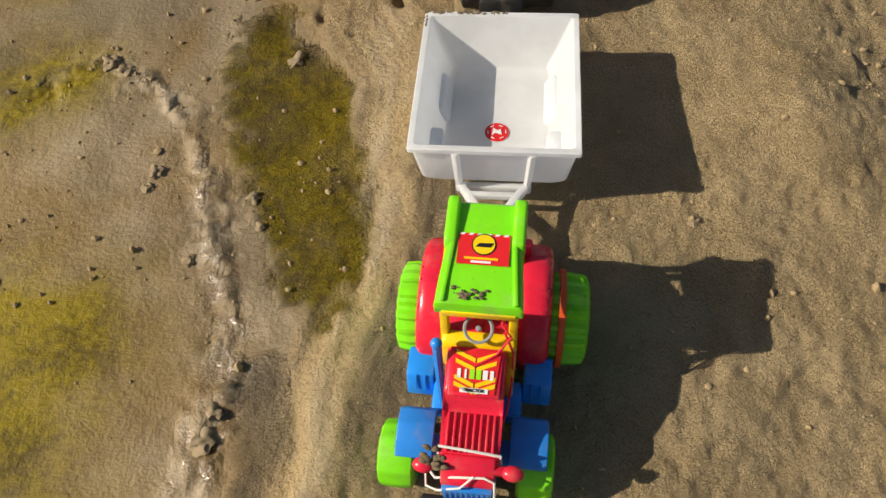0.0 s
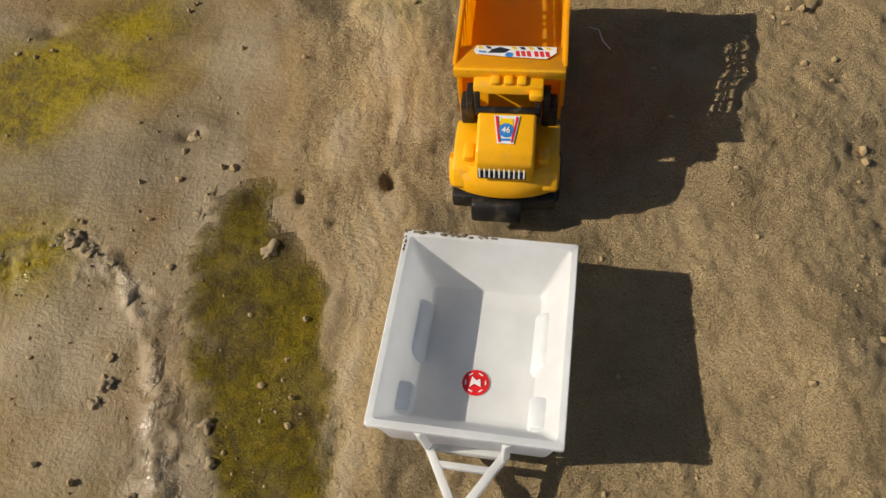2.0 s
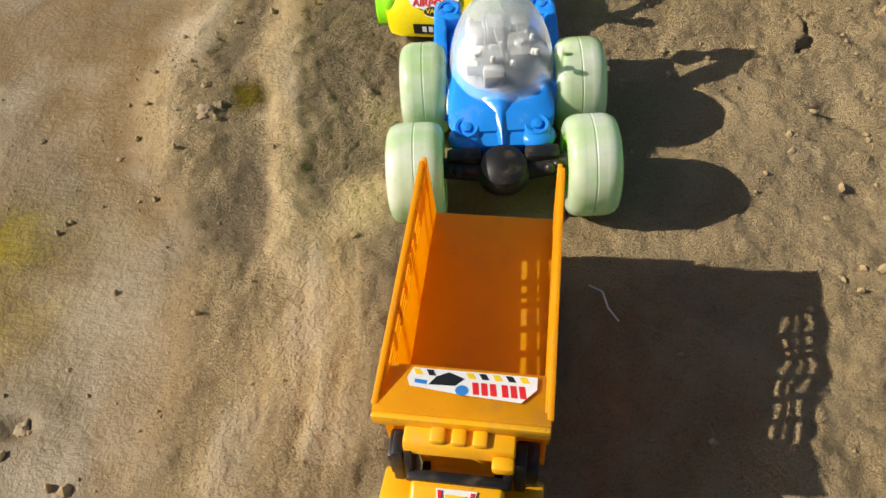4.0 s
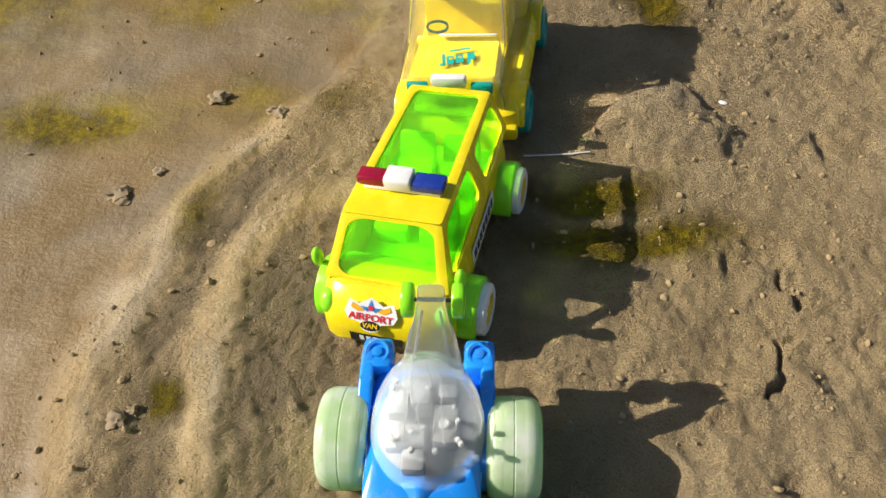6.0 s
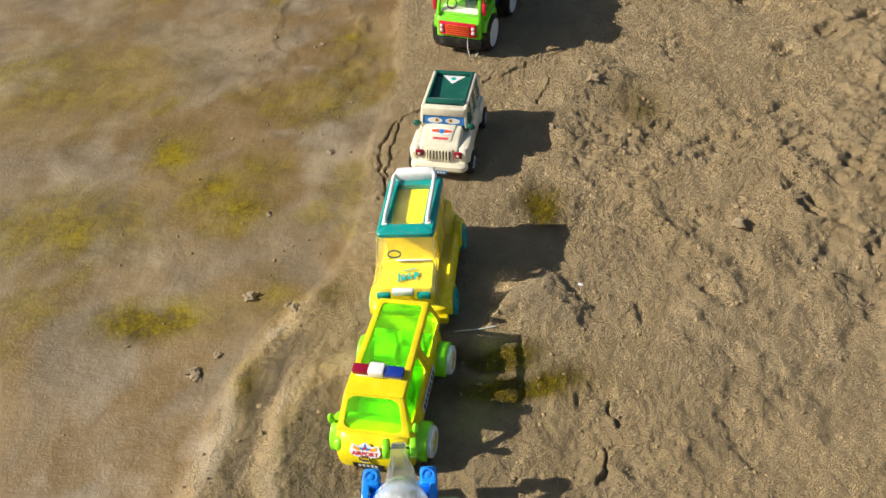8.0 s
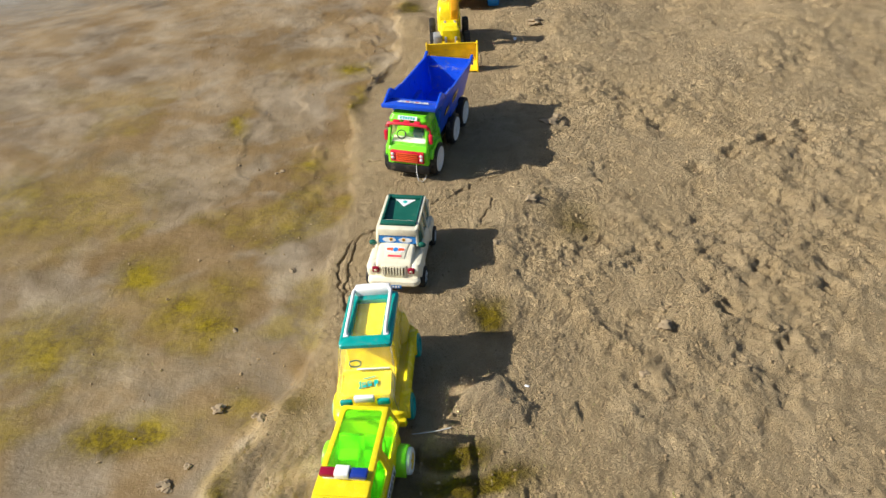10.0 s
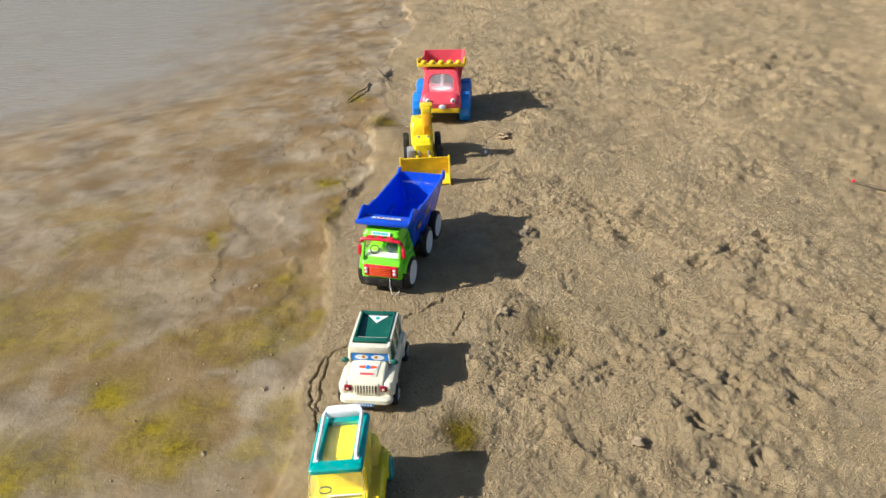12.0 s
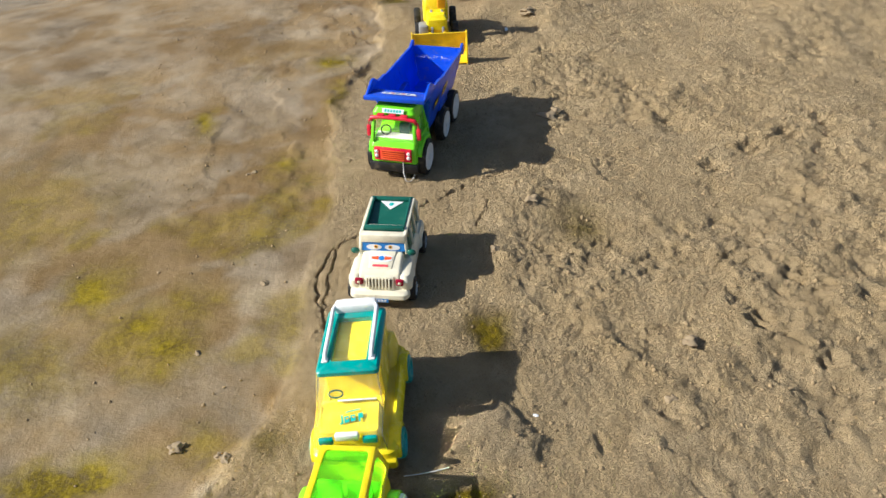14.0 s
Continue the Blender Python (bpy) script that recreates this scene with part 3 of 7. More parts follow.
    algae_and_sun = np.maximum(algae_and_sun, left * 0.5 * step(y, 0.7, 1.2) * (1 - step(y, 2.2, 3.2)) * step(fbm(x + 0.1, y * 1.2, 0.26, 4, 115), 0.52, 0.68) * (0.5 + fbm(x, y, 0.05, 3, 117)))
    ax, ay = x + 0.05 * (fbm(x, y, 0.07, 3, 118) - 0.5), y + 0.05 * (fbm(x, y, 0.07, 3, 119) - 0.5)
    # (0.235, 1.16) and (0.25, 1.10) paint sunlight fallen through the van's green windows
    for cx, cy, rx, ry, a in ((-0.42, 0.50, 0.07, 0.07, 0.9), (-0.36, 0.235, 0.060, 0.055, 1.3), (-0.44, 0.16, 0.10, 0.14, 1.2), (-0.42, 0.70, 0.12, 0.06, 1.5), (-0.335, 0.765, 0.08, 0.04, 1.1), (-0.35, 1.293, 0.085, 0.040, 1.7), (-0.255, 1.566, 0.07, 0.07, 0.9), (-0.416, 1.769, 0.06, 0.08, 1.0),
                              (0.347, 1.513, 0.040, 0.045, 1.2), (0.61, 1.84, 0.05, 0.07, 0.55), (-0.31, 1.62, 0.09, 0.08, 0.8), (-0.21, 1.68, 0.06, 0.06, 0.7), (0.087, 2.575, 0.03, 0.10, 0.8), (0.07, 2.83, 0.06, 0.06, 1.0),
                              (0.32, 3.38, 0.05, 0.08, 1.0), (-0.28, 2.48, 0.03, 0.09, 0.8), (-0.04, 2.21, 0.05, 0.05, 0.6), (0.19, 3.80, 0.06, 0.10, 0.7), (0.235, 1.16, 0.07, 0.02, 0.9), (0.25, 1.10, 0.09, 0.025, 1.1), (-0.142, 0.935, 0.013, 0.016, 1.0), (-0.165, 1.14, 0.022, 0.06, 0.65), (-0.032, 1.325, 0.03, 0.03, 0.6), (-0.62, 1.55, 0.2, 0.12, 0.7), (-0.75, 2.1, 0.25, 0.2, 0.5)):
        algae_and_sun = np.maximum(algae_and_sun, a * spot(ax, ay, cx, cy, rx, ry) * (0.40 + 1.5 * fbm(x, y, 0.05, 4, 113)))
    wet = np.maximum(wet, np.clip(algae_and_sun, 0, 1) * 0.9)
    grit = np.maximum(grit, 0.8 * hollow)
    glossy = shine * step(fbm(x, y, 0.018, 3, 121), 0.44, 0.60)
    return z, np.clip(wet, 0, 1), np.clip(algae_and_sun, 0, 1), np.clip(glossy, 0, 1), np.clip(tone, 0, 1), np.clip(grit, 0, 1)


def spaced(stops):
    """Grid lines whose spacing follows (position, spacing) stops."""
    out = [stops[0][0]]
    while out[-1] < stops[-1][0]:
        out.append(out[-1] + float(np.interp(out[-1], [s[0] for s in stops], [s[1] for s in stops])))
    return np.array(out)


def make_ground():
    gx = spaced(((-60, 12), (-6, 0.8), (-2.2, 0.03), (-0.6, 0.006), (-0.45, 0.0030), (0.50, 0.0028), (0.62, 0.0032), (0.9, 0.0045), (1.9, 0.009), (3.5, 0.035), (8, 0.8), (60, 12)))
    gy = spaced(((-60, 12), (-2, 0.4), (-0.3, 0.02), (0.0, 0.0030), (1.4, 0.0030), (2.05, 0.0034), (3.0, 0.0060), (4.2, 0.011), (6.0, 0.030), (9, 0.3), (60, 12)))
    X, Y = np.meshgrid(gx, gy, indexing="ij")
    nx, ny = X.shape
    x, y = X.ravel().astype(np.float32), Y.ravel().astype(np.float32)
    z, wet, algae_and_sun, gloss, tone, grit = ground_at(x, y)
    me = bpy.data.meshes.new("ground")
    me.vertices.add(nx * ny)
    me.vertices.foreach_set("co", np.stack([x, y, z], 1).astype(np.float32).ravel())
    i, j = np.meshgrid(np.arange(nx - 1), np.arange(ny - 1), indexing="ij")
    a = (i * ny + j).ravel()
    q = np.stack([a, a + ny, a + ny + 1, a + 1], 1).astype(np.int32)
    me.loops.add(q.size)
    me.loops.foreach_set("vertex_index", q.ravel())
    me.polygons.add(len(q))
    me.polygons.foreach_set("loop_start", np.arange(0, q.size, 4, dtype=np.int32))
    me.polygons.foreach_set("use_smooth", np.ones(len(q), dtype=bool))
    me.update(calc_edges=True)
    for n, v in (("wet", wet), ("algae_and_sun", algae_and_sun), ("gloss", gloss), ("tone", tone), ("grit", grit)):
        me.attributes.new(n, "FLOAT", "POINT").data.foreach_set("value", v.astype(np.float32))
    me.materials.append(GROUND)
    return tagged(new("ground", me), "brown river mud, lumpy sand and damp silt with green algae", "ground", kind="structure")


make_ground()


def height(x, y):
    return float(ground_at(np.array([x]), np.array([y]))[0][0])


def make_water():
    """One sheet; its murk and painted sky reflection thicken as the bed sinks away."""
    gx, gy = spaced(((-60, 10), (-5, 0.3), (-3, 0.06), (0.8, 0.06), (3, 0.5))), spaced(((-60, 12), (-2, 0.5), (1.2, 0.06), (6.5, 0.06), (9, 0.4), (60, 10)))
    X, Y = np.meshgrid(gx, gy, indexing="ij")
    nx, ny = X.shape
    x, y = X.ravel(), Y.ravel()
    i, j = np.meshgrid(np.arange(nx - 1), np.arange(ny - 1), indexing="ij")
    a = (i * ny + j).ravel()
    me = bpy.data.meshes.new("water")
    me.from_pydata(np.stack([x, y, np.full(x.shape, WATER_Z)], 1), [], np.stack([a, a + ny, a + ny + 1, a + 1], 1))
    murk_and_sky = np.clip((WATER_Z - ground_at(x, y)[0]) / 0.075, 0, 1)
    me.attributes.new("murk_and_sky", "FLOAT", "POINT").data.foreach_set("value", murk_and_sky.astype(np.float32))
    me.materials.append(WATER)
    ob = new("water", me)
    ob.visible_shadow = False
    return tagged(ob, "shallow rippled grey-brown river water over mud", "water", kind="structure")


WATER_Z = -0.044
make_water()


# ---- the toys (front of each is local -y; origin on the ground) ----
def tyre(parent, x0, x1, y, z, r, mat_t, mat_r, hub=0.6, seg=36, lug=0.0, lug_n=2, name="wheel", label="", crown=0.12, rim_out=1):
    """Wheel with rounded tyre, recessed rim and hub, between x0 and x1; returns the wheel part."""
    w = x1 - x0
    rd = min(w * 0.25, r * 0.18)
    ri = r * hub
    prof = [(ri * 0.9, w * 0.18), (ri, 0.06 * w), (ri + 0.001, 0), (r - rd, 0), (r - rd * 0.25, rd * 0.4), (r * (1 - crown * 0.2), rd), (r, w * 0.5), (r * (1 - crown * 0.2), w - rd), (r - rd * 0.25, w - rd * 0.4), (r - rd, w), (ri + 0.001, w), (ri, w - 0.06 * w), (ri * 0.9, w - w * 0.18)]
    wheel = part(name, lathe((x0, y, z), (1, 0, 0), prof, seg, lug=lug, lug_n=lug_n), mat_t, parent, label)
    rim = [(ri * 0.15, w * 0.30), (ri * 0.72, w * 0.30), (ri * 0.86, w * 0.12), (ri * 0.97, w * 0.04), (ri * 0.97, w * 0.96), (ri * 0.86, w * 0.88), (ri * 0.72, w * 0.70), (ri * 0.15, w * 0.70)]
    part("rim", lathe((x0, y, z), (1, 0, 0), rim, 24), mat_r, wheel)
    part("hub_cap", lathe((x0, y, z), (1, 0, 0), [(ri * 0.12, w * 0.06), (ri * 0.24, w * 0.12), (ri * 0.27, w * 0.5), (ri * 0.24, w * 0.88), (ri * 0.12, w * 0.94)], 16), mat_r, wheel)
    return wheel


def tractor():
    T = thing("toy_tractor", pose(-0.028, 0.176, -0.002, 0, 0, -13), "red plastic toy tractor with lime roof and blue fenders on mud", "toy tractor", "row of toy vehicles")
    # rear wheels; the right one has slid out on its axle
    for x0, x1 in ((-0.060, -0.040), (0.043, 0.071)):
        tyre(T, x0, x1, 0.010, 0.031, 0.030, M["green"], M["yellow"], 0.5, 72, 0.09, 2, label="lime rear wheel with bar tread")
    part("orange_band", lathe((0.0500, 0.010, 0.031), (1, 0, 0), [(0.030, 0), (0.0348, 0.0006), (0.0348, 0.0046), (0.030, 0.0052)], 40), M["red_orange"], T, "orange rubber band on axle side")
    part("rear_axle", cyl((-0.05, 0.01, 0.031), (0.06, 0.01, 0.031), 0.003), M["black"], T)
    for x0, x1 in ((-0.060, -0.036), (0.030, 0.053)):
        tyre(T, x0, x1, -0.093, 0.022, 0.0215, M["green"], M["yellow"], 0.5, 48, 0.04, 2, label="lime front wheel")
    part("front_axle", cyl((-0.05, -0.093, 0.022), (0.05, -0.093, 0.022), 0.0028), M["black"], T)
    # rear mudguards
    for s in (-1, 1):
        pts = [(0.016 + 0.047 * math.cos(radians(a)), 0.030 + 0.043 * math.sin(radians(a))) for a in range(-8, 196, 12)]
        part("rear_mudguard", side(pts, *sorted((s * 0.0215, s * 0.0455)), b=0.0075, seg=4), M["red"], T, "glossy red mudguard")
    part("tail_panel", side([(0.045, 0.030), (0.052, 0.034), (0.051, 0.070), (0.040, 0.074), (0.034, 0.05)], -0.030, 0.030, 0.002), M["red"], T)
    part("hitch_plate", box(-0.020, 0.020, 0.050, 0.064, 0.028, 0.033), M["sky_blue"], T, "blue hitch plate")
    # body and cab
    part("chassis", box(-0.017, 0.017, -0.112, 0.045, 0.018, 0.036, 0.003), M["blue"], T, "blue plastic chassis")
    part("cab_floor", box(-0.024, 0.024, -0.036, 0.045, 0.034, 0.046, 0.002), M["red"], T)
    part("seat", side([(0.006, 0.046), (0.034, 0.046), (0.036, 0.086), (0.029, 0.087), (0.026, 0.062), (0.006, 0.060)], -0.014, 0.014, 0.002), M["red"], T)
    for sx in (-1, 1):
        part("cab_post", beam((sx * 0.0215, -0.034, 0.045), (sx * 0.0205, -0.027, 0.122), 0.005, 0.006), M["yellow"], T)
        part("cab_post", beam((sx * 0.0215, 0.040, 0.045), (sx * 0.0205, 0.034, 0.122), 0.005, 0.006), M["yellow"], T)
        part("cab_rail", beam((sx * 0.0225, -0.029, 0.120), (sx * 0.0225, 0.037, 0.120), 0.004, 0.007), M["yellow"], T)
    part("cab_rail", beam((-0.022, -0.030, 0.119), (0.022, -0.030, 0.119), 0.005, 0.006), M["yellow"], T)
    part("dashboard", side([(-0.040, 0.046), (-0.022, 0.046), (-0.022, 0.078), (-0.030, 0.091), (-0.040, 0.088)], -0.023, 0.023, 0.0035), M["yellow"], T)
    part("side_panel", box(0.0175, 0.0235, -0.052, -0.024, 0.030, 0.078, 0.002), M["amber"], T)
    part("cab_dash", box(-0.020, 0.020, -0.032, -0.012, 0.070, 0.090, 0.003), M["red"], T)
    wheel = part("steering_wheel", tube([(0.0085 * math.cos(t), -0.032 + 0.0076 * math.sin(t), 0.100 + 0.0038 * math.sin(t)) for t in [2 * math.pi * i / 20 for i in range(21)]], 0.0012, 6), M["grey"], T)
    part("steering_column", cyl((0, -0.026, 0.085), (0, -0.032, 0.1005), 0.0018), M["grey"], wheel)
    # roof with raised edges and sticker
    roof = part("roof", hull([(-0.0315, 0.0255, 0.119, 0.1255, 0.25), (-0.0300, 0.0262, 0.119, 0.1290, 0.22), (-0.012, 0.0250, 0.120, 0.1300, 0.2), (0.012, 0.0225, 0.120, 0.1305, 0.2), (0.038, 0.0215, 0.120, 0.1300, 0.22), (0.041, 0.0205, 0.120, 0.1265, 0.25)], n=28), M["green"], T, "lime roof with sticker")
    for s in (-1, 1):
        part("roof_boss", side([(0.006, 0.126), (0.0415, 0.126), (0.0425, 0.1325), (0.037, 0.1350), (0.010, 0.1335)], *sorted((s * 0.0165, s * 0.0245)), b=0.0022, seg=3), M["green"], roof)
        part("roof_ridge", beam((s * 0.0185, 0.010, 0.1300), (s * 0.0215, -0.029, 0.1290), 0.0030, 0.0040, 0.0010), M["green"], roof)
    f = on_plane((0, 0.006, 0.1306), (1, 0, 0), (0, 1, 0))
    st = decal("sticker", f, rect(0, 0, 0.031, 0.021), M["ink_red"], roof)
    decal("sticker_mark", f, disc(0, 0.003, 0.0074), M["ink_black"], roof, 0.0009)
    decal("sticker_mark", f, disc(0, 0.003, 0.0066), M["ink_yellow"], roof, 0.0012)
    decal("sticker_mark", f, [(-0.005, 0.001), (0.004, 0.001), (0.006, 0.004), (-0.003, 0.0035)], M["ink_black"], roof, 0.0015)
    for i in range(6):
        decal("sticker_stripe", f, [(-0.0150 + i * 0.0052, 0.0092), (-0.0124 + i * 0.0052, 0.0092), (-0.0114 + i * 0.0052, 0.0104), (-0.0140 + i * 0.0052, 0.0104)], M["paper"], roof, 0.0009)
    for w, y in ((0.020, -0.0065), (0.012, -0.0088)):
        decal("sticker_bar", f, rect(-0.001, y, w, 0.0014), M["ink_yellow"] if y > -0.008 else M["paper"], roof, 0.0009)
    for i in range(26):
        rnd = random.Random(400 + i)
        part("mud_fleck", ball((-0.0165 + rnd.random() * 0.022, -0.0265 + rnd.random() * 0.007, 0.1305), 0.0005 + 0.0008 * rnd.random(), 1.4, 1, 0.5, u=6, v=4), M["mud"], roof)
    # bonnet: sloped block with a raised panel and louvres
    part("bonnet", side([(-0.104, 0.034), (-0.036, 0.034), (-0.035, 0.083), (-0.042, 0.087), (-0.067, 0.084), (-0.074, 0.073), (-0.103, 0.067)], -0.0185, 0.0185, 0.003, seg=3), M["red"], T, "red ribbed bonnet")
    part("bonnet_panel", panel([(-0.0155, -0.070, 0.0846), (0.0155, -0.070, 0.0846), (0.0165, -0.040, 0.0885), (-0.0165, -0.040, 0.0885)], 0.002, b=0.0008), M["red"], T)
    for i in range(8):
        x = -0.0140 + i * 0.0040
        part("bonnet_rib", beam((x, -0.077, 0.0738), (x, -0.100, 0.0690), 0.0016, 0.0018, 0.0005), M["red"], T)
    f = on_plane((0, -0.055, 0.0866), (1, 0, 0), (0, 0.030, 0.0039))
    decal("sticker", f, [(-0.0125, -0.013), (0.0125, -0.013), (0.0150, 0.0135), (-0.0150, 0.0135)], M["ink_red"], T, 0.0007)
    for k, y in enumerate((0.0095, 0.004, -0.006, -0.010)):
        for s in (-1, 1):
            decal("sticker_chevron", f, [(s * 0.0005, y - 0.004), (s * 0.0125, y + 0.001), (s * 0.0125, y + 0.0036), (s * 0.0005, y - 0.0012)], M["ink_yellow"], T, 0.0010)
    for k, w in enumerate((0.0022, 0.0012, 0.0030, 0.0030, 0.0030, 0.0022)):
        decal("sticker_bar", f, rect(-0.0098 + k * 0.0040, -0.0016, w, 0.0058), M["lime"] if k in (2, 3) else M["paper"], T, 0.0013)
    decal("sticker_bar", f, rect(0, -0.0115, 0.017, 0.0030), M["paper"], T, 0.0013)
    lettering("TRACTOR", f @ Matrix.Translation((0, -0.0115, 0)), 0.0027, M["ink_black"], T, 0.0017)
    # nose, lamps and grille
    part("nose", side([(-0.118, 0.030), (-0.100, 0.030), (-0.100, 0.068), (-0.104, 0.069), (-0.117, 0.058)], -0.0165, 0.0165, 0.002), M["red"], T)
    part("lamp_bar", beam((-0.026, -0.107, 0.062), (0.026, -0.107, 0.062), 0.006, 0.006, 0.002), M["red"], T)
    for s in (-1, 1):
        part("headlamp", ball((s * 0.027, -0.108, 0.063), 0.0055, 1.25, 0.9, 0.8), M["red"], T)
        part("front_mudguard", side([(-0.101, 0.046), (-0.092, 0.0515), (-0.080, 0.053), (-0.070, 0.049), (-0.066, 0.040), (-0.069, 0.038), (-0.073, 0.0465), (-0.081, 0.0495), (-0.091, 0.048), (-0.100, 0.043)], *sorted((s * 0.024, s * 0.048)), b=0.0012), M["blue"], T, "blue front mudguard")
        part("mudguard_bracket", box(*sorted((s * 0.015, s * 0.027)), -0.098, -0.082, 0.034, 0.040), M["blue"], T)
        step = part("step", side([(-0.052, 0.020), (-0.020, 0.020), (-0.024, 0.040), (-0.044, 0.040)], *sorted((s * 0.030, s * 0.049)), b=0.002), M["sky_blue"], T, "blue side step")
        for k in range(2):
            part("step_groove", beam((s * (0.036 + 0.006 * k), -0.050, 0.028), (s * (0.036 + 0.006 * k), -0.0445, 0.0403), 0.0012, 0.0008, 0.0002), M["blue"], step)
        part("fuel_tank", box(*sorted((s * 0.016, s * 0.030)), -0.066, -0.040, 0.018, 0.034, 0.003), M["sky_blue"], T)
    part("exhaust_pipe", tube([(-0.022, -0.060, 0.034), (-0.0235, -0.052, 0.060), (-0.024, -0.047, 0.090), (-0.0245, -0.044, 0.097)], 0.0028), M["blue"], T, "blue exhaust pipe")
    part("exhaust_cap", ball((-0.0245, -0.0435, 0.099), 0.0038), M["blue"], T)
    for i in range(9):
        part("grille_bar", beam((-0.013 + i * 0.00325, -0.1195, 0.054), (-0.013 + i * 0.00325, -0.1215, 0.034), 0.0015, 0.002, 0.0004), M["sky_blue"], T)
    part("grille_plate", box(-0.0155, 0.0155, -0.1205, -0.1165, 0.030, 0.056), M["blue"], T)
    part("bumper", box(-0.030, 0.030, -0.126, -0.118, 0.018, 0.028, 0.002), M["black"], T)
    # red cord and white string
    part("red_cord", tube([(0.018, -0.020, 0.118), (0.014, -0.030, 0.105), (0.020, -0.036, 0.100), (0.012, -0.044, 0.089), (-0.001, -0.052, 0.088)], 0.0009), M["red"], T)
    part("red_cord", tube([(0.016, -0.034, 0.102), (0.022, -0.040, 0.085), (0.0225, -0.055, 0.070), (0.0205, -0.072, 0.066), (0.0175, -0.080, 0.060)], 0.0008), M["red"], T)
    part("white_string", tube([(-0.0195, -0.100, 0.060), (-0.0185, -0.0975, 0.0705), (-0.006, -0.0985, 0.0712), (0.008, -0.0995, 0.0710), (0.0190, -0.1000, 0.0690), (0.0196, -0.101, 0.056)], 0.0009), M["string"], T, "white string tied round the nose")
    part("white_string", tube([(-0.026, -0.106, 0.048), (-0.020, -0.113, 0.054), (-0.008, -0.1135, 0.0626), (0.010, -0.1125, 0.0640), (0.0165, -0.1145, 0.0625), (0.0172, -0.122, 0.050)], 0.0008), M["string"], T)
    part("white_string", tube([(-0.028, -0.104, 0.040), (-0.026, -0.116, 0.042), (-0.018, -0.120, 0.052), (-0.004, -0.119, 0.060), (0.004, -0.1125, 0.0645)], 0.0007), M["string"], T)
    bm = B()
    rnd = random.Random(9)
    for i in range(22):
        ball((-0.021 + rnd.uniform(-0.008, 0.009), -0.104 + rnd.uniform(-0.006, 0.006), 0.0665 + rnd.uniform(-0.003, 0.004)), rnd.uniform(0.0012, 0.0034), 1, rnd.uniform(0.6, 1), rnd.uniform(0.5, 0.9), bm, 7, 5)
    part("mud_clump", bm, M["mud"], T, "dry mud clump caught in the string")
    return T


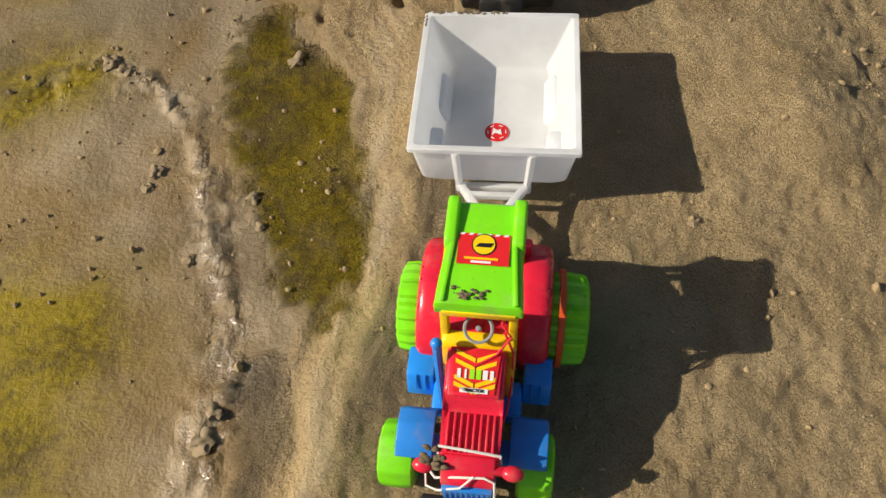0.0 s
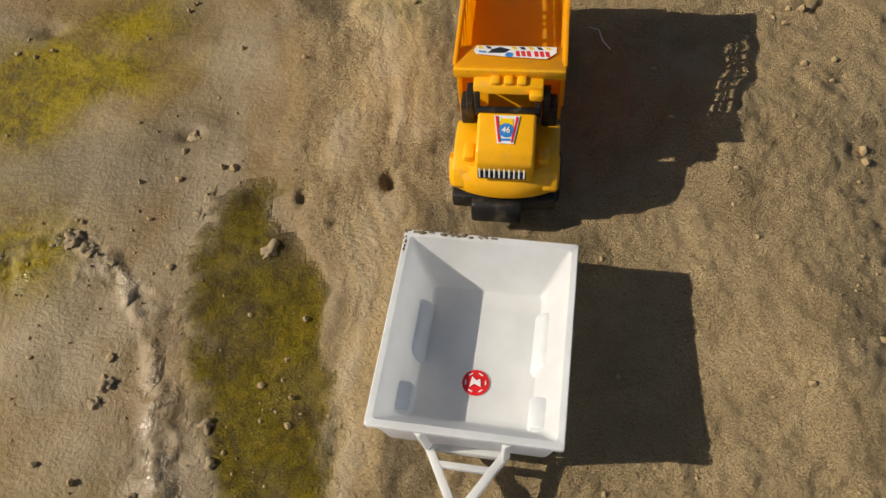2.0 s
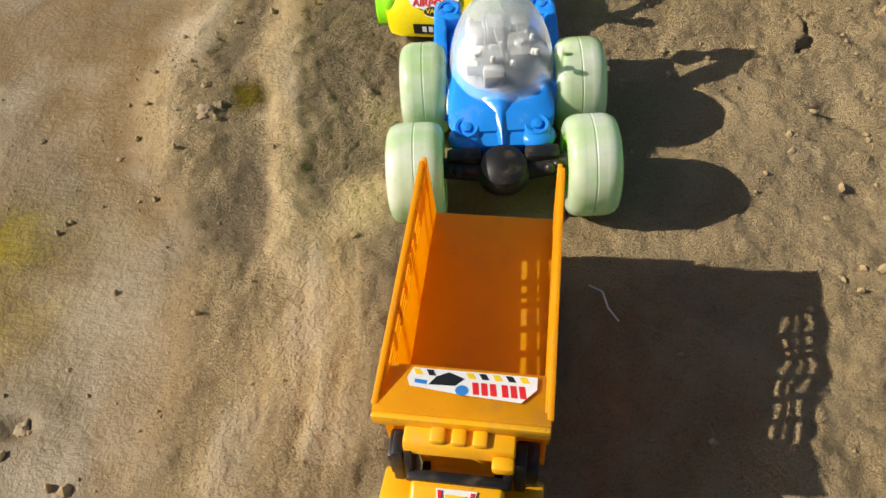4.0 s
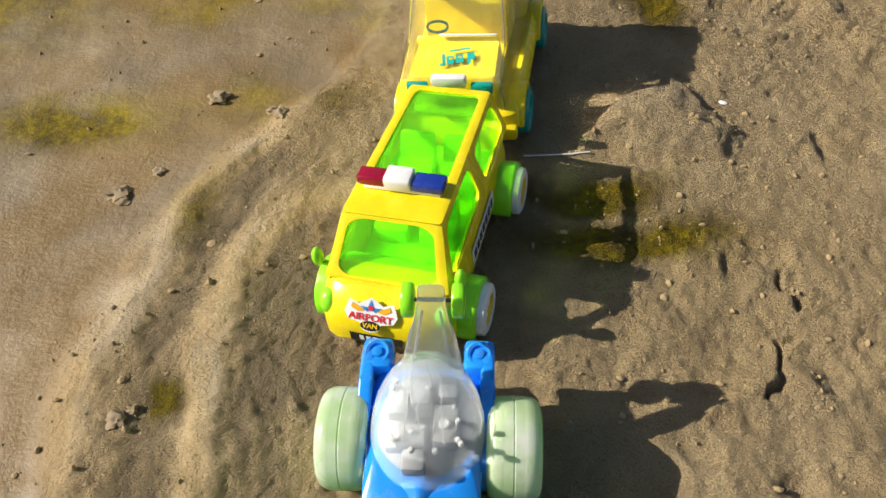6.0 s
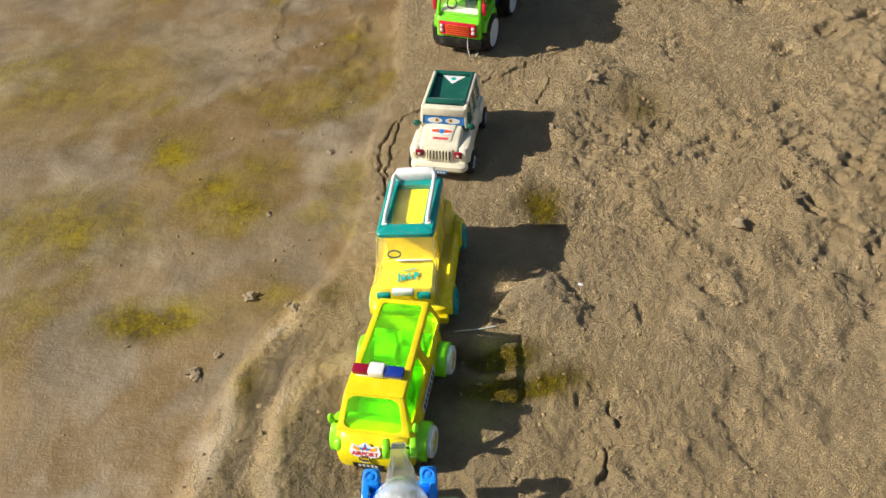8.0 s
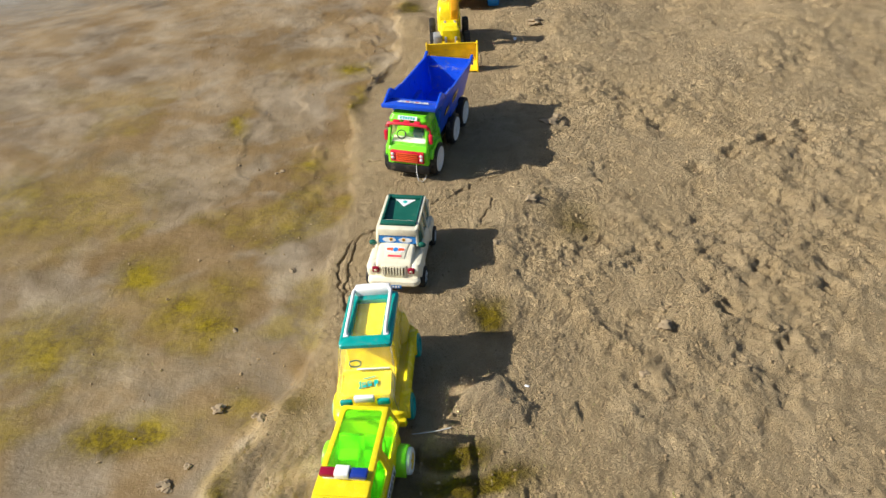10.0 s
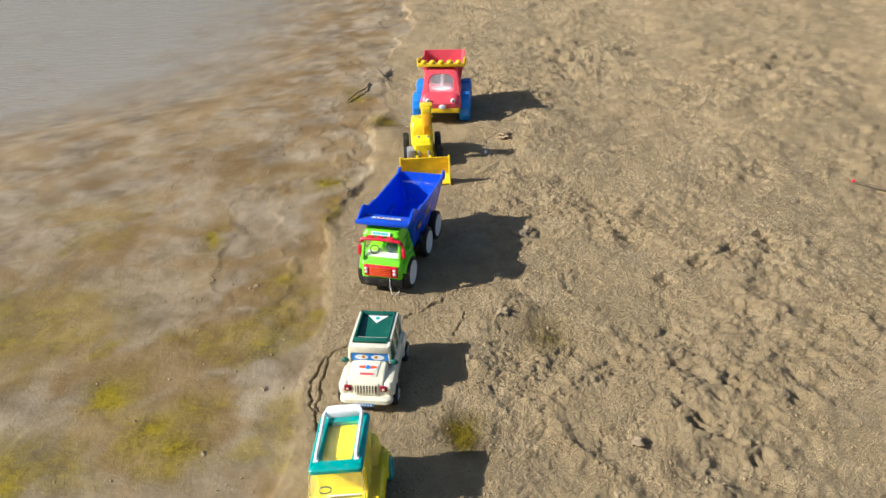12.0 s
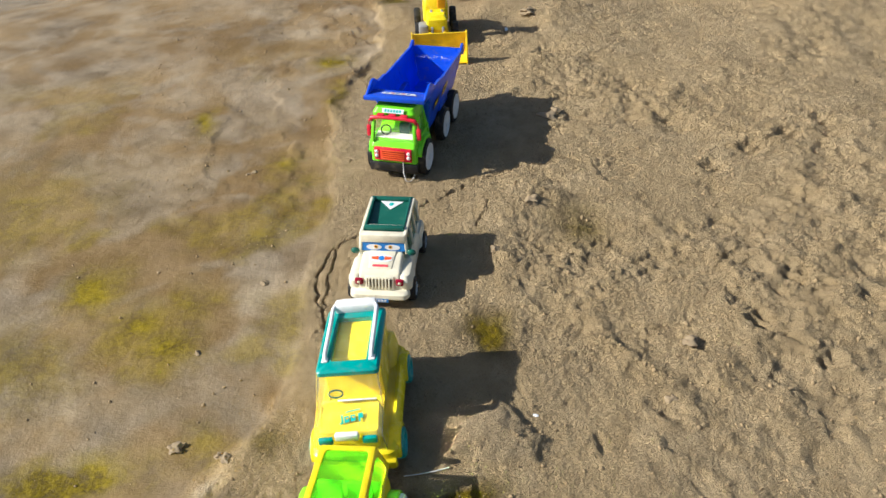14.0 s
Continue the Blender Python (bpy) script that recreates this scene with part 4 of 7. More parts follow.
def trailer():
    T = thing("toy_trailer", pose(0.009, 0.362, -0.003, -4, 0, -11), "white plastic toy tipping trailer, hitched, with red round sticker", "toy trailer", "row of toy vehicles")
    w, l = 0.0645, 0.0765
    tub = [(0.018, -0.050, 0.050, -0.062, 0.064, 0.004), (0.030, -0.0575, 0.0575, -0.0700, 0.0690, 0.006), (0.066, -0.0620, 0.0620, -0.0735, 0.0730, 0.003),
           (0.067, -w, w, -l, l, 0.002), (0.0705, -w, w, -l, l, 0.002), (0.0710, -w + 0.0006, w - 0.0006, -l + 0.0006, l - 0.0006, 0.002),
           (0.0705, -0.0600, 0.0600, -0.0715, 0.0710, 0.003), (0.052, -0.0520, 0.0525, -0.0620, 0.0610, 0.005), (0.0335, -0.0420, 0.0430, -0.0540, 0.0520, 0.005), (0.0325, -0.0405, 0.0415, -0.0525, 0.0505, 0.005)]
    body = part("tub", stack(tub, n=5), M["white"], T, "open white tub with sloping sides")
    for s in (-1, 1):
        part("wheel_well", stack([(0.030, *sorted((s * 0.037, s * 0.052)), -0.016, 0.038, 0.006), (0.042, *sorted((s * 0.0435, s * 0.0545)), -0.012, 0.034, 0.006), (0.044, *sorted((s * 0.0465, s * 0.0555)), -0.009, 0.031, 0.005)]), M["white"], T)
        part("corner_post", box(*sorted((s * 0.040, s * 0.054)), -0.0575, -0.034, 0.030, 0.050, 0.004), M["white"], T)
        part("front_rib", beam((s * 0.0265, -0.0715, 0.022), (s * 0.0285, -0.0755, 0.067), 0.0045, 0.005), M["white"], T)
        part("drawbar", beam((s * 0.0265, -0.071, 0.024), (s * 0.003, -0.1120, 0.030), 0.0058, 0.0065), M["white"], T)
        wh = tyre(T, *sorted((s * 0.041, s * 0.056)), 0.006, 0.017, 0.017, M["white_clean"], M["white_clean"], 0.5, 28)
    part("crossbar", beam((-0.022, -0.0830, 0.026), (0.022, -0.0830, 0.026), 0.0045, 0.0055), M["white"], T)
    part("axle", cyl((-0.045, 0.006, 0.017), (0.045, 0.006, 0.017), 0.003), M["white_clean"], T)
    part("hitch", side([(-0.132, 0.024), (-0.108, 0.026), (-0.106, 0.034), (-0.130, 0.034)], -0.0065, 0.0065, 0.0015), M["white"], T)
    part("sill", box(-0.030, 0.030, -0.072, -0.066, 0.014, 0.022, 0.002), M["white"], T)
    f = on_plane((0.0007, -0.0239, 0.0327), (1, 0, 0), (0, 1, 0))
    st = decal("sticker", f, disc(0, 0, 0.0098), M["ink_red"], T, 0.0006, "round red sticker")
    for a in range(0, 360, 60):
        decal("sticker_mark", f, [(0.0078 * math.cos(radians(a - 8)), 0.0078 * math.sin(radians(a - 8))), (0.0078 * math.cos(radians(a + 18)), 0.0078 * math.sin(radians(a + 18))), (0.0069 * math.cos(radians(a + 18)), 0.0069 * math.sin(radians(a + 18))), (0.0069 * math.cos(radians(a - 8)), 0.0069 * math.sin(radians(a - 8)))], M["paper"], T, 0.0010)
    decal("sticker_mark", f, [(-0.004, -0.004), (-0.001, -0.001), (0.004, -0.003), (0.003, 0.003), (0.0005, 0.0015), (-0.003, 0.0042)], M["paper"], T, 0.0010)
    bm, rnd = B(), random.Random(3)
    for i in range(46):
        x = -0.062 + 0.070 * rnd.random() ** 1.5
        ball((x, 0.0745 + rnd.uniform(-0.0006, 0.0016), 0.0705 + rnd.uniform(-0.001, 0.001)), rnd.uniform(0.0006, 0.0017), 1.7, 0.9, 0.7, bm, 6, 4)
    for i in range(10):
        ball((-0.0635 + rnd.uniform(-0.0008, 0.001), 0.058 + 0.018 * rnd.random(), 0.0705), rnd.uniform(0.0006, 0.0014), 0.8, 1.6, 0.7, bm, 6, 4)
    part("mud_crust", bm, M["mud"], T, "brown mud crust along the rear rim")
    return T


def slotted_wall(x, y0, y1, z0, z1, rows, cols, t=0.0022, y1top=None):
    """A side wall with rows of open slots, from bars and posts."""
    bm = B()
    s0, s1 = z1 - 0.018, z1 - 0.0030
    box(x - t / 2, x + t / 2, y0, y1, z0, s0, 0.0004, bm)
    box(x - t / 2, x + t / 2, y0, y1, s1, z1, 0.0006, bm)
    rh = (s1 - s0) / rows
    for i in range(1, rows):
        box(x - t / 2, x + t / 2, y0, y1, s0 + i * rh - 0.0014, s0 + i * rh + 0.0014, 0, bm)
    gap = (y1 - y0 - 0.05) / cols
    box(x - t / 2, x + t / 2, y0, y0 + 0.020, s0, s1, 0, bm)
    box(x - t / 2, x + t / 2, y1 - 0.030, y1, s0, s1, 0, bm)
    for i in range(1, cols):
        box(x - t / 2, x + t / 2, y0 + 0.020 + i * gap - 0.0022, y0 + 0.020 + i * gap + 0.0022, s0, s1, 0, bm)
    return bm


def dump_truck():
    T = thing("toy_dump_truck", pose(0.055, 0.600, -0.002, 0, 0, -8.7), "amber plastic toy dump truck with orange tipper bed", "toy truck", "row of toy vehicles")
    for y in (-0.076, 0.052, 0.092):
        for s in (-1, 1):
            tyre(T, *sorted((s * 0.026, s * 0.0445)), y, 0.021, 0.021, M["rubber"], M["amber"], 0.5, 48, 0.05, 2, label="black knobbly tyre")
    part("chassis", box(-0.022, 0.022, -0.100, 0.112, 0.020, 0.034, 0.003), M["black"], T)
    # bed
    bed = part("bed_floor", panel([(-0.0385, -0.040, 0.056), (0.0385, -0.040, 0.056), (0.0395, 0.122, 0.062), (-0.0395, 0.122, 0.062)], 0.004, b=0.001), M["orange"], T, "orange open tipper bed")
    for s in (-1, 1):
        part("bed_side", slotted_wall(s * 0.0400, -0.040, 0.108, 0.052, 0.119, 3, 6), M["orange"], T, "slotted orange bed side")
        part("bed_tail", side([(0.106, 0.054), (0.124, 0.058), (0.114, 0.123), (0.106, 0.119)], *sorted((s * 0.0385, s * 0.0415)), b=0.0008), M["orange"], T)
        part("bed_rim", beam((s * 0.0415, -0.044, 0.1185), (s * 0.0415, 0.112, 0.1205), 0.003, 0.003, 0.0008), M["orange"], T)
        for k in range(4):
            part("bed_stay", box(*sorted((s * 0.0408, s * 0.0432)), -0.030 + k * 0.04, -0.026 + k * 0.04, 0.056, 0.118, 0.0008), M["orange"], T)
    part("bed_front", panel([(-0.0395, -0.038, 0.056), (0.0395, -0.038, 0.056), (0.0395, -0.020, 0.110), (-0.0395, -0.020, 0.110)][::-1], 0.003, b=0.0008), M["orange"], T)
    part("cab_guard", side([(-0.049, 0.1165), (-0.018, 0.1085), (-0.017, 0.1115), (-0.047, 0.1205)], -0.042, 0.042, 0.001), M["orange"], T, "cab guard with sticker, worn at the edge")
    part("guard_lip", box(-0.042, 0.042, -0.0505, -0.0475, 0.111, 0.120, 0.001), M["amber"], T)
    f = on_plane((0.0035, -0.029, 0.1153), (1, 0, 0), (0, 0.030, -0.009))
    decal("sticker", f, [(-0.032, 0.002), (-0.030, 0.009), (0.031, 0.009), (0.031, 0.001), (0.024, -0.008), (-0.006, -0.006), (-0.030, -0.003)], M["paper"], T, 0.0009)
    for i in range(9):
        if i in (2, 3):
            continue
        decal("sticker_stripe", f, [(-0.028 + i * 0.0065, 0.0045), (-0.0245 + i * 0.0065, 0.0045), (-0.0265 + i * 0.0065, 0.0082), (-0.030 + i * 0.0065, 0.0082)], M["ink_black"] if i % 2 else M["ink_yellow"], T, 0.0013)
    decal("sticker_mark", f, [(-0.021, -0.0015), (-0.008, -0.001), (-0.004, 0.004), (-0.012, 0.0075), (-0.018, 0.004)], M["ink_black"], T, 0.0013)
    decal("sticker_mark", f, disc(-0.0045, -0.0035, 0.0032), M["ink_blue"], T, 0.0013)
    decal("sticker_mark", f, [(-0.0280, -0.001), (-0.022, -0.0015), (-0.022, 0.001), (-0.028, 0.0015)], M["ink_blue"], T, 0.0013)
    for x0 in (0.001, 0.015):
        for k in range(3):
            decal("sticker_bar", f, [(x0 + k * 0.0042, -0.0055), (x0 + 0.0030 + k * 0.0042, -0.0055), (x0 + 0.0018 + k * 0.0042, 0.0022), (x0 - 0.0012 + k * 0.0042, 0.0022)], M["ink_red"], T, 0.0013)
    # cab
    part("cab_back", box(-0.024, 0.024, -0.047, -0.041, 0.034, 0.112, 0.002), M["amber"], T)
    cab = part("cab_roof", side([(-0.062, 0.106), (-0.040, 0.106), (-0.040, 0.1125), (-0.058, 0.1130)], -0.0265, 0.0265, 0.002), M["amber"], T, "amber cab roof")
    for x in (-0.010, 0.0, 0.010):
        part("roof_boss", box(x - 0.0036, x + 0.0036, -0.058, -0.050, 0.110, 0.1155, 0.0015), M["amber"], cab)
    part("roof_visor", box(0.016, 0.0265, -0.067, -0.060, 0.105, 0.112, 0.002), M["amber"], cab)
    for s in (-1, 1):
        part("cab_post", beam((s * 0.0235, -0.066, 0.088), (s * 0.0235, -0.060, 0.108), 0.004, 0.005), M["black"], T)
        part("mirror", side([(-0.066, 0.082), (-0.050, 0.082), (-0.050, 0.106), (-0.062, 0.106)], *sorted((s * 0.0265, s * 0.0320)), b=0.0012), M["black"], T)
        part("side_box", box(*sorted((s * 0.026, s * 0.038)), -0.056, -0.040, 0.040, 0.085, 0.002), M["black"], T)
    part("cab_floor", box(-0.023, 0.023, -0.068, -0.044, 0.034, 0.060, 0.002), M["black"], T)
    part("seat", side([(-0.060, 0.060), (-0.048, 0.060), (-0.047, 0.096), (-0.051, 0.097), (-0.054, 0.074), (-0.060, 0.073)], -0.016, 0.016, 0.0015), M["amber"], T)
    part("windscreen_bar", beam((-0.024, -0.067, 0.094), (0.024, -0.067, 0.094), 0.005, 0.005), M["black"], T)
    # bonnet, wings, grille, bumper
    part("bonnet", side([(-0.106, 0.045), (-0.068, 0.045), (-0.066, 0.092), (-0.070, 0.0945), (-0.100, 0.086), (-0.106, 0.078)], -0.0225, 0.0225, 0.0028, seg=3), M["amber"], T, "amber bonnet with shield sticker")
    for s in (-1, 1):
        part("wing", side([(-0.108, 0.048), (-0.100, 0.061), (-0.084, 0.066), (-0.068, 0.066), (-0.052, 0.062), (-0.052, 0.056), (-0.068, 0.058), (-0.090, 0.055), (-0.104, 0.040)], *sorted((s * 0.0215, s * 0.0415)), b=0.0018), M["amber"], T)
        part("wing_lamp", box(*sorted((s * 0.0245, s * 0.034)), -0.094, -0.078, 0.058, 0.069, 0.003), M["amber"], T)
    lip = []
    for k in range(13):
        x = -0.0445 + 0.087 * k / 12
        d = 0.011 * (abs(x + 0.001) / 0.0435) ** 2.2
        lip.append([(x, -0.1125 + d, 0.041), (x, -0.100 + d, 0.041), (x, -0.094 + d, 0.060), (x, -0.101 + d, 0.0625), (x, -0.1085 + d, 0.057), (x, -0.1130 + d, 0.048)])
    part("front_apron", rings(lip), M["amber"], T, "amber curved front apron")
    part("grille", panel([(-0.0205, -0.1085, 0.063), (0.0165, -0.1085, 0.063), (0.0165, -0.1035, 0.076), (-0.0205, -0.1035, 0.076)], 0.0015), M["ink_black"], T)
    for i in range(10):
        x = -0.0190 + i * 0.0038
        part("grille_bar", beam((x, -0.1088, 0.0645), (x, -0.1045, 0.0750), 0.0013, 0.0008, 0.0002), M["paper"], T)
    part("bumper", side([(-0.124, 0.020), (-0.104, 0.022), (-0.104, 0.036), (-0.118, 0.037)], -0.0265, 0.0145, 0.003), M["black"], T, "glossy black bumper")
    part("front_bar", box(-0.043, 0.041, -0.110, -0.098, 0.020, 0.036, 0.003), M["black"], T)
    f = on_plane((0, -0.0835, 0.0909), (1, 0, 0), (0, 0.030, 0.0085))
    decal("sticker", f, [(-0.0062, -0.0105), (0.0062, -0.0105), (0.0098, 0.0120), (-0.0098, 0.0120)], M["paper"], T, 0.0007)
    for s in (-1, 1):
        decal("sticker_stripe", f, [(s * 0.0040, -0.0095), (s * 0.0054, -0.0095), (s * 0.0088, 0.0112), (s * 0.0070, 0.0112)], M["ink_red"], T, 0.0011)
    decal("sticker_mark", f, rect(0, 0.0065, 0.010, 0.006), M["ink_yellow"], T, 0.0011)
    decal("sticker_mark", f, disc(0, 0.0, 0.0056), M["ink_blue"], T, 0.0014)
    lettering("46", f, 0.0066, M["paper"], T, 0.0019)
    decal("sticker_bar", f, rect(0, -0.0075, 0.007, 0.0018), M["ink_blue"], T, 0.0011)
    return T


def stunt_car():
    T = thing("toy_stunt_car", pose(0.085, 0.830, -0.002, 0, 0, -1), "blue toy stunt car, clear dome, milky green wheels, by dump truck", "toy car", "row of toy vehicles")
    for x0, x1, y in ((-0.084, -0.043, -0.046), (0.044, 0.082, -0.046), (-0.077, -0.040, 0.046), (0.044, 0.083, 0.042)):
        r, w = 0.0375, x1 - x0
        prof = [(0.021, 0.008), (0.024, 0.001), (0.0285, 0), (0.0325, 0.0012), (0.0350, 0.0032), (0.0368, 0.0072)]
        for k, dip in ((2, 0.00015), (4, 0.0005), (6, 0.00015)):
            a = 0.005 + (w - 0.010) * k / 8
            prof += [(r - 0.0001, a - 0.0008), (r - dip, a - 0.0003), (r - dip, a + 0.0003), (r - 0.0001, a + 0.0008)]
        prof += [(0.0368, w - 0.0072), (0.0350, w - 0.0032), (0.0325, w - 0.0012), (0.0285, w), (0.024, w - 0.001), (0.021, w - 0.008)]
        wh = part("wheel", lathe((x0, y, r), (1, 0, 0), prof, 44), M["milky"], T, "milky translucent balloon tyre")
        part("rim", lathe((x0, y, r), (1, 0, 0), [(0.006, 0.006), (0.020, 0.004), (0.0235, 0.002), (0.0235, w - 0.002), (0.020, w - 0.004), (0.006, w - 0.006)], 28), M["lime"], wh, "lime rim")
    # front axle housing
    hub = part("axle_housing", lathe((0, -0.044, 0.022), (0, -0.25, 1), [(0.006, 0), (0.014, 0.003), (0.0195, 0.013), (0.0185, 0.020), (0.0165, 0.026), (0.010, 0.030), (0.002, 0.031)], 28), M["black"], T, "black gearbox ball")
    for i in range(11):
        a = radians(-50 + 10 * i)
        part("vent_rib", beam((0.0168 * math.sin(a), -0.046 + 0.0178 * math.cos(a), 0.0420), (0.0120 * math.sin(a), -0.048 + 0.0120 * math.cos(a), 0.0505), 0.0011, 0.0012, 0.0003), M["grey"], hub)
    part("ball_socket", cyl((0, -0.0590, 0.0430), (0, -0.0625, 0.0445), 0.0022), M["rubber"], hub)
    for s in (-1, 1):
        part("axle_arm", cyl((s * 0.012, -0.044, 0.034), (s * 0.048, -0.044, 0.040), 0.0085, 0.0075, 14), M["black"], T)
        part("axle_bracket", box(*sorted((s * 0.016, s * 0.041)), -0.046, -0.034, 0.040, 0.050, 0.002), M["black"], T)
        for k in (0, 1):
            part("arm_boss", ball((s * (0.033 + 0.006 * k), -0.052 + 0.003 * k, 0.043), 0.0042), M["black"], T)
        part("swing_arm", beam((s * 0.030, -0.030, 0.034), (s * 0.034, 0.040, 0.040), 0.008, 0.010, 0.002), M["black"], T)
    part("chassis", box(-0.032, 0.032, -0.028, 0.090, 0.016, 0.038, 0.004), M["black"], T)
    part("rear_axle", cyl((-0.06, 0.044, 0.040), (0.06, 0.044, 0.040), 0.004), M["black"], T)
    # blue body: a dart with four bosses
    body = part("body", stack([(0.036, -0.030, 0.032, -0.020, 0.085, 0.012), (0.046, -0.040, 0.041, -0.022, 0.093, 0.020), ((0.053, 0.066), -0.0395, 0.0405, -0.0215, 0.094, 0.022), ((0.060, 0.074), -0.034, 0.035, -0.010, 0.086, 0.030)], n=7), M["sky_blue"], T, "glossy sky-blue moulded body")
    part("nose_plate", hull([(-0.030, 0.022, 0.038, 0.046, 0.5), (-0.024, 0.035, 0.037, 0.050, 0.45), (-0.012, 0.0365, 0.036, 0.0545, 0.45), (0.002, 0.0340, 0.036, 0.0610, 0.6), (0.016, 0.0340, 0.036, 0.0650, 0.7)], n=24), M["sky_blue"], T)
    for s in (-1, 1):
        part("nose_lobe", ball((s * 0.0265, -0.0205, 0.0455), 0.0145, 0.95, 0.95, 0.50), M["sky_blue"], T)
    part("nose_ridge", hull([(-0.033, 0.0015, 0.044, 0.0475, 1.4), (-0.022, 0.006, 0.046, 0.0555, 1.5), (-0.008, 0.013, 0.050, 0.0625, 1.4), (0.004, 0.022, 0.052, 0.0665, 1.2)], n=14), M["sky_blue"], T)
    for s in (-1, 1):
        part("side_fin", side([(0.010, 0.034), (0.090, 0.040), (0.108, 0.056), (0.108, 0.073), (0.096, 0.078), (0.076, 0.074), (0.020, 0.058)], *sorted((s * 0.0390, s * 0.0490)), b=0.0025), M["sky_blue"], T)
        for x, y, z in ((0.026, -0.016, 0.053), (0.0375, 0.098, 0.076)):
            part("boss", lathe((s * x, y, z - 0.006), (0, -0.25, 1), [(0.0105, 0), (0.0105, 0.006), (0.0085, 0.0085), (0.0065, 0.0080), (0.0060, 0.0062), (0.0042, 0.0062), (0.0038, 0.0090), (0.0015, 0.0096)], 22), M["sky_blue"], T)
        part("boss_web", box(*sorted((s * 0.0265, s * 0.0490)), 0.084, 0.110, 0.052, 0.0765, 0.004), M["sky_blue"], T)
        part("fin_groove", beam((s * 0.0492, 0.030, 0.054), (s * 0.0492, 0.078, 0.064), 0.0012, 0.0030, 0.0004), M["blue"], T)
        part("white_flash", panel([(s * 0.0408, 0.004, 0.048), (s * 0.0416, 0.030, 0.052), (s * 0.0400, 0.034, 0.060), (s * 0.0385, 0.012, 0.058)][::s], 0.0012), M["paper"], T)
    # dome with tail
    c = (0.003, 0.040, 0.062)
    dome = []
    for k in range(9):
        a = radians(90 * k / 8)
        rr, zz = math.cos(a), math.sin(a)
        dome.append([(c[0] + 0.0405 * max(rr, 0.03) * math.cos(t), c[1] + (0.048 if math.sin(t) > 0 else 0.046) * max(rr, 0.03) * math.sin(t) + 0.012 * zz, c[2] + 0.048 * zz + 0.010 * rr * math.sin(t)) for t in [2 * math.pi * i / 36 for i in range(36)]])
    inner = [[(c[0] + (x - c[0]) * 0.96, c[1] + (y - c[1]) * 0.96, c[2] + (z - c[2]) * 0.96) for x, y, z in r] for r in dome[::-1]]
    part("dome", rings(dome + inner, cap=False), M["clear"], T, "cloudy clear plastic dome")
    part("dome_rim", tube([(c[0] + 0.0410 * math.cos(t), c[1] + (0.0485 if math.sin(t) > 0 else 0.0465) * math.sin(t), c[2] + 0.010 * math.sin(t) + 0.0005) for t in [2 * math.pi * i / 40 for i in range(41)]], 0.0013, 6), M["clear_frost"], T)
    tail = []
    for y, z, hw, hd in ((0.066, 0.090, 0.0215, 0.016), (0.075, 0.105, 0.0195, 0.011), (0.082, 0.118, 0.0165, 0.007), (0.088, 0.129, 0.0120, 0.0048), (0.094, 0.141, 0.0098, 0.0038), (0.0985, 0.1505, 0.0092, 0.0034), (0.0995, 0.1520, 0.0084, 0.0026)):
        tail.append([(0.006 + px, y + py * 0.8, z + py * 0.6) for px, py in rrect(-hw, hw, -hd, hd, min(hw, hd) * 0.8, 3)])
    part("tail", rings(tail), M["tail"], T, "clear plastic tail fin")
    for x in (-0.006, 0.018):
        part("tail_rib", beam((0.006 + (x - 0.006) * 1.1, 0.068, 0.103), (0.006 + (x - 0.006) * 0.5, 0.0905, 0.139), 0.0016, 0.0030, 0.0005), M["tail"], T)
    part("tail_axle", cyl((-0.012, 0.108, 0.127), (0.027, 0.108, 0.127), 0.0015), M["black"], T)
    for x in (-0.0125, 0.0225):
        part("tail_wheel", lathe((x - 0.004, 0.108, 0.127), (1, 0, 0), [(0.008, 0), (0.0115, 0.0006), (0.0125, 0.002), (0.0125, 0.0072), (0.0115, 0.0086), (0.008, 0.0092)], 26), M["lime"], T, "small lime wheel")
    # works under the dome
    part("circuit_board", box(0.008, 0.025, 0.022, 0.050, 0.072, 0.087, 0.002), M["grey"], T)
    part("motor", cyl((-0.016, 0.028, 0.082), (0.004, 0.028, 0.082), 0.008), M["steel"], T)
    part("gear_case", box(-0.024, -0.004, 0.020, 0.056, 0.070, 0.080, 0.002), M["steel"], T)
    egg = lambda k, z: [(c[0] + 0.0400 * k * math.cos(t), c[1] + (0.0475 if math.sin(t) > 0 else 0.0455) * k * math.sin(t), c[2] + z + 0.010 * k * math.sin(t)) for t in [2 * math.pi * i / 36 for i in range(36)]]
    part("dome_floor", rings([egg(0.98, -0.004), egg(0.98, 0.001), egg(0.86, 0.006), egg(0.50, 0.010), egg(0.06, 0.011)]), M["works"], T, "grey works deck under the dome")
    for x0, x1, y0, y1, z1 in ((-0.024, -0.010, 0.040, 0.062, 0.090), (-0.008, 0.006, 0.046, 0.068, 0.094), (0.010, 0.024, 0.052, 0.070, 0.092), (-0.012, 0.004, 0.004, 0.020, 0.082)):
        part("works_block", box(x0, x1, y0, y1, 0.070, z1, 0.003), M["steel"], T)
    for x in (-0.016, -0.004, 0.016):
        part("screw_boss", lathe((x, 0.030 + x * 0.3, 0.084), (0, 0, 1), [(0.0040, 0), (0.0040, 0.005), (0.0030, 0.0058), (0.0014, 0.0052)], 14), M["chrome"], T)
    rnd = random.Random(17)
    for i in range(18):
        p = (rnd.uniform(-0.024, 0.028), rnd.uniform(0.012, 0.070), 0.084 + rnd.uniform(-0.004, 0.006))
        part("screw_post", cyl(p, (p[0], p[1] - 0.001, p[2] + 0.005), 0.0022, 0.0017, 10), M["chrome"], T)
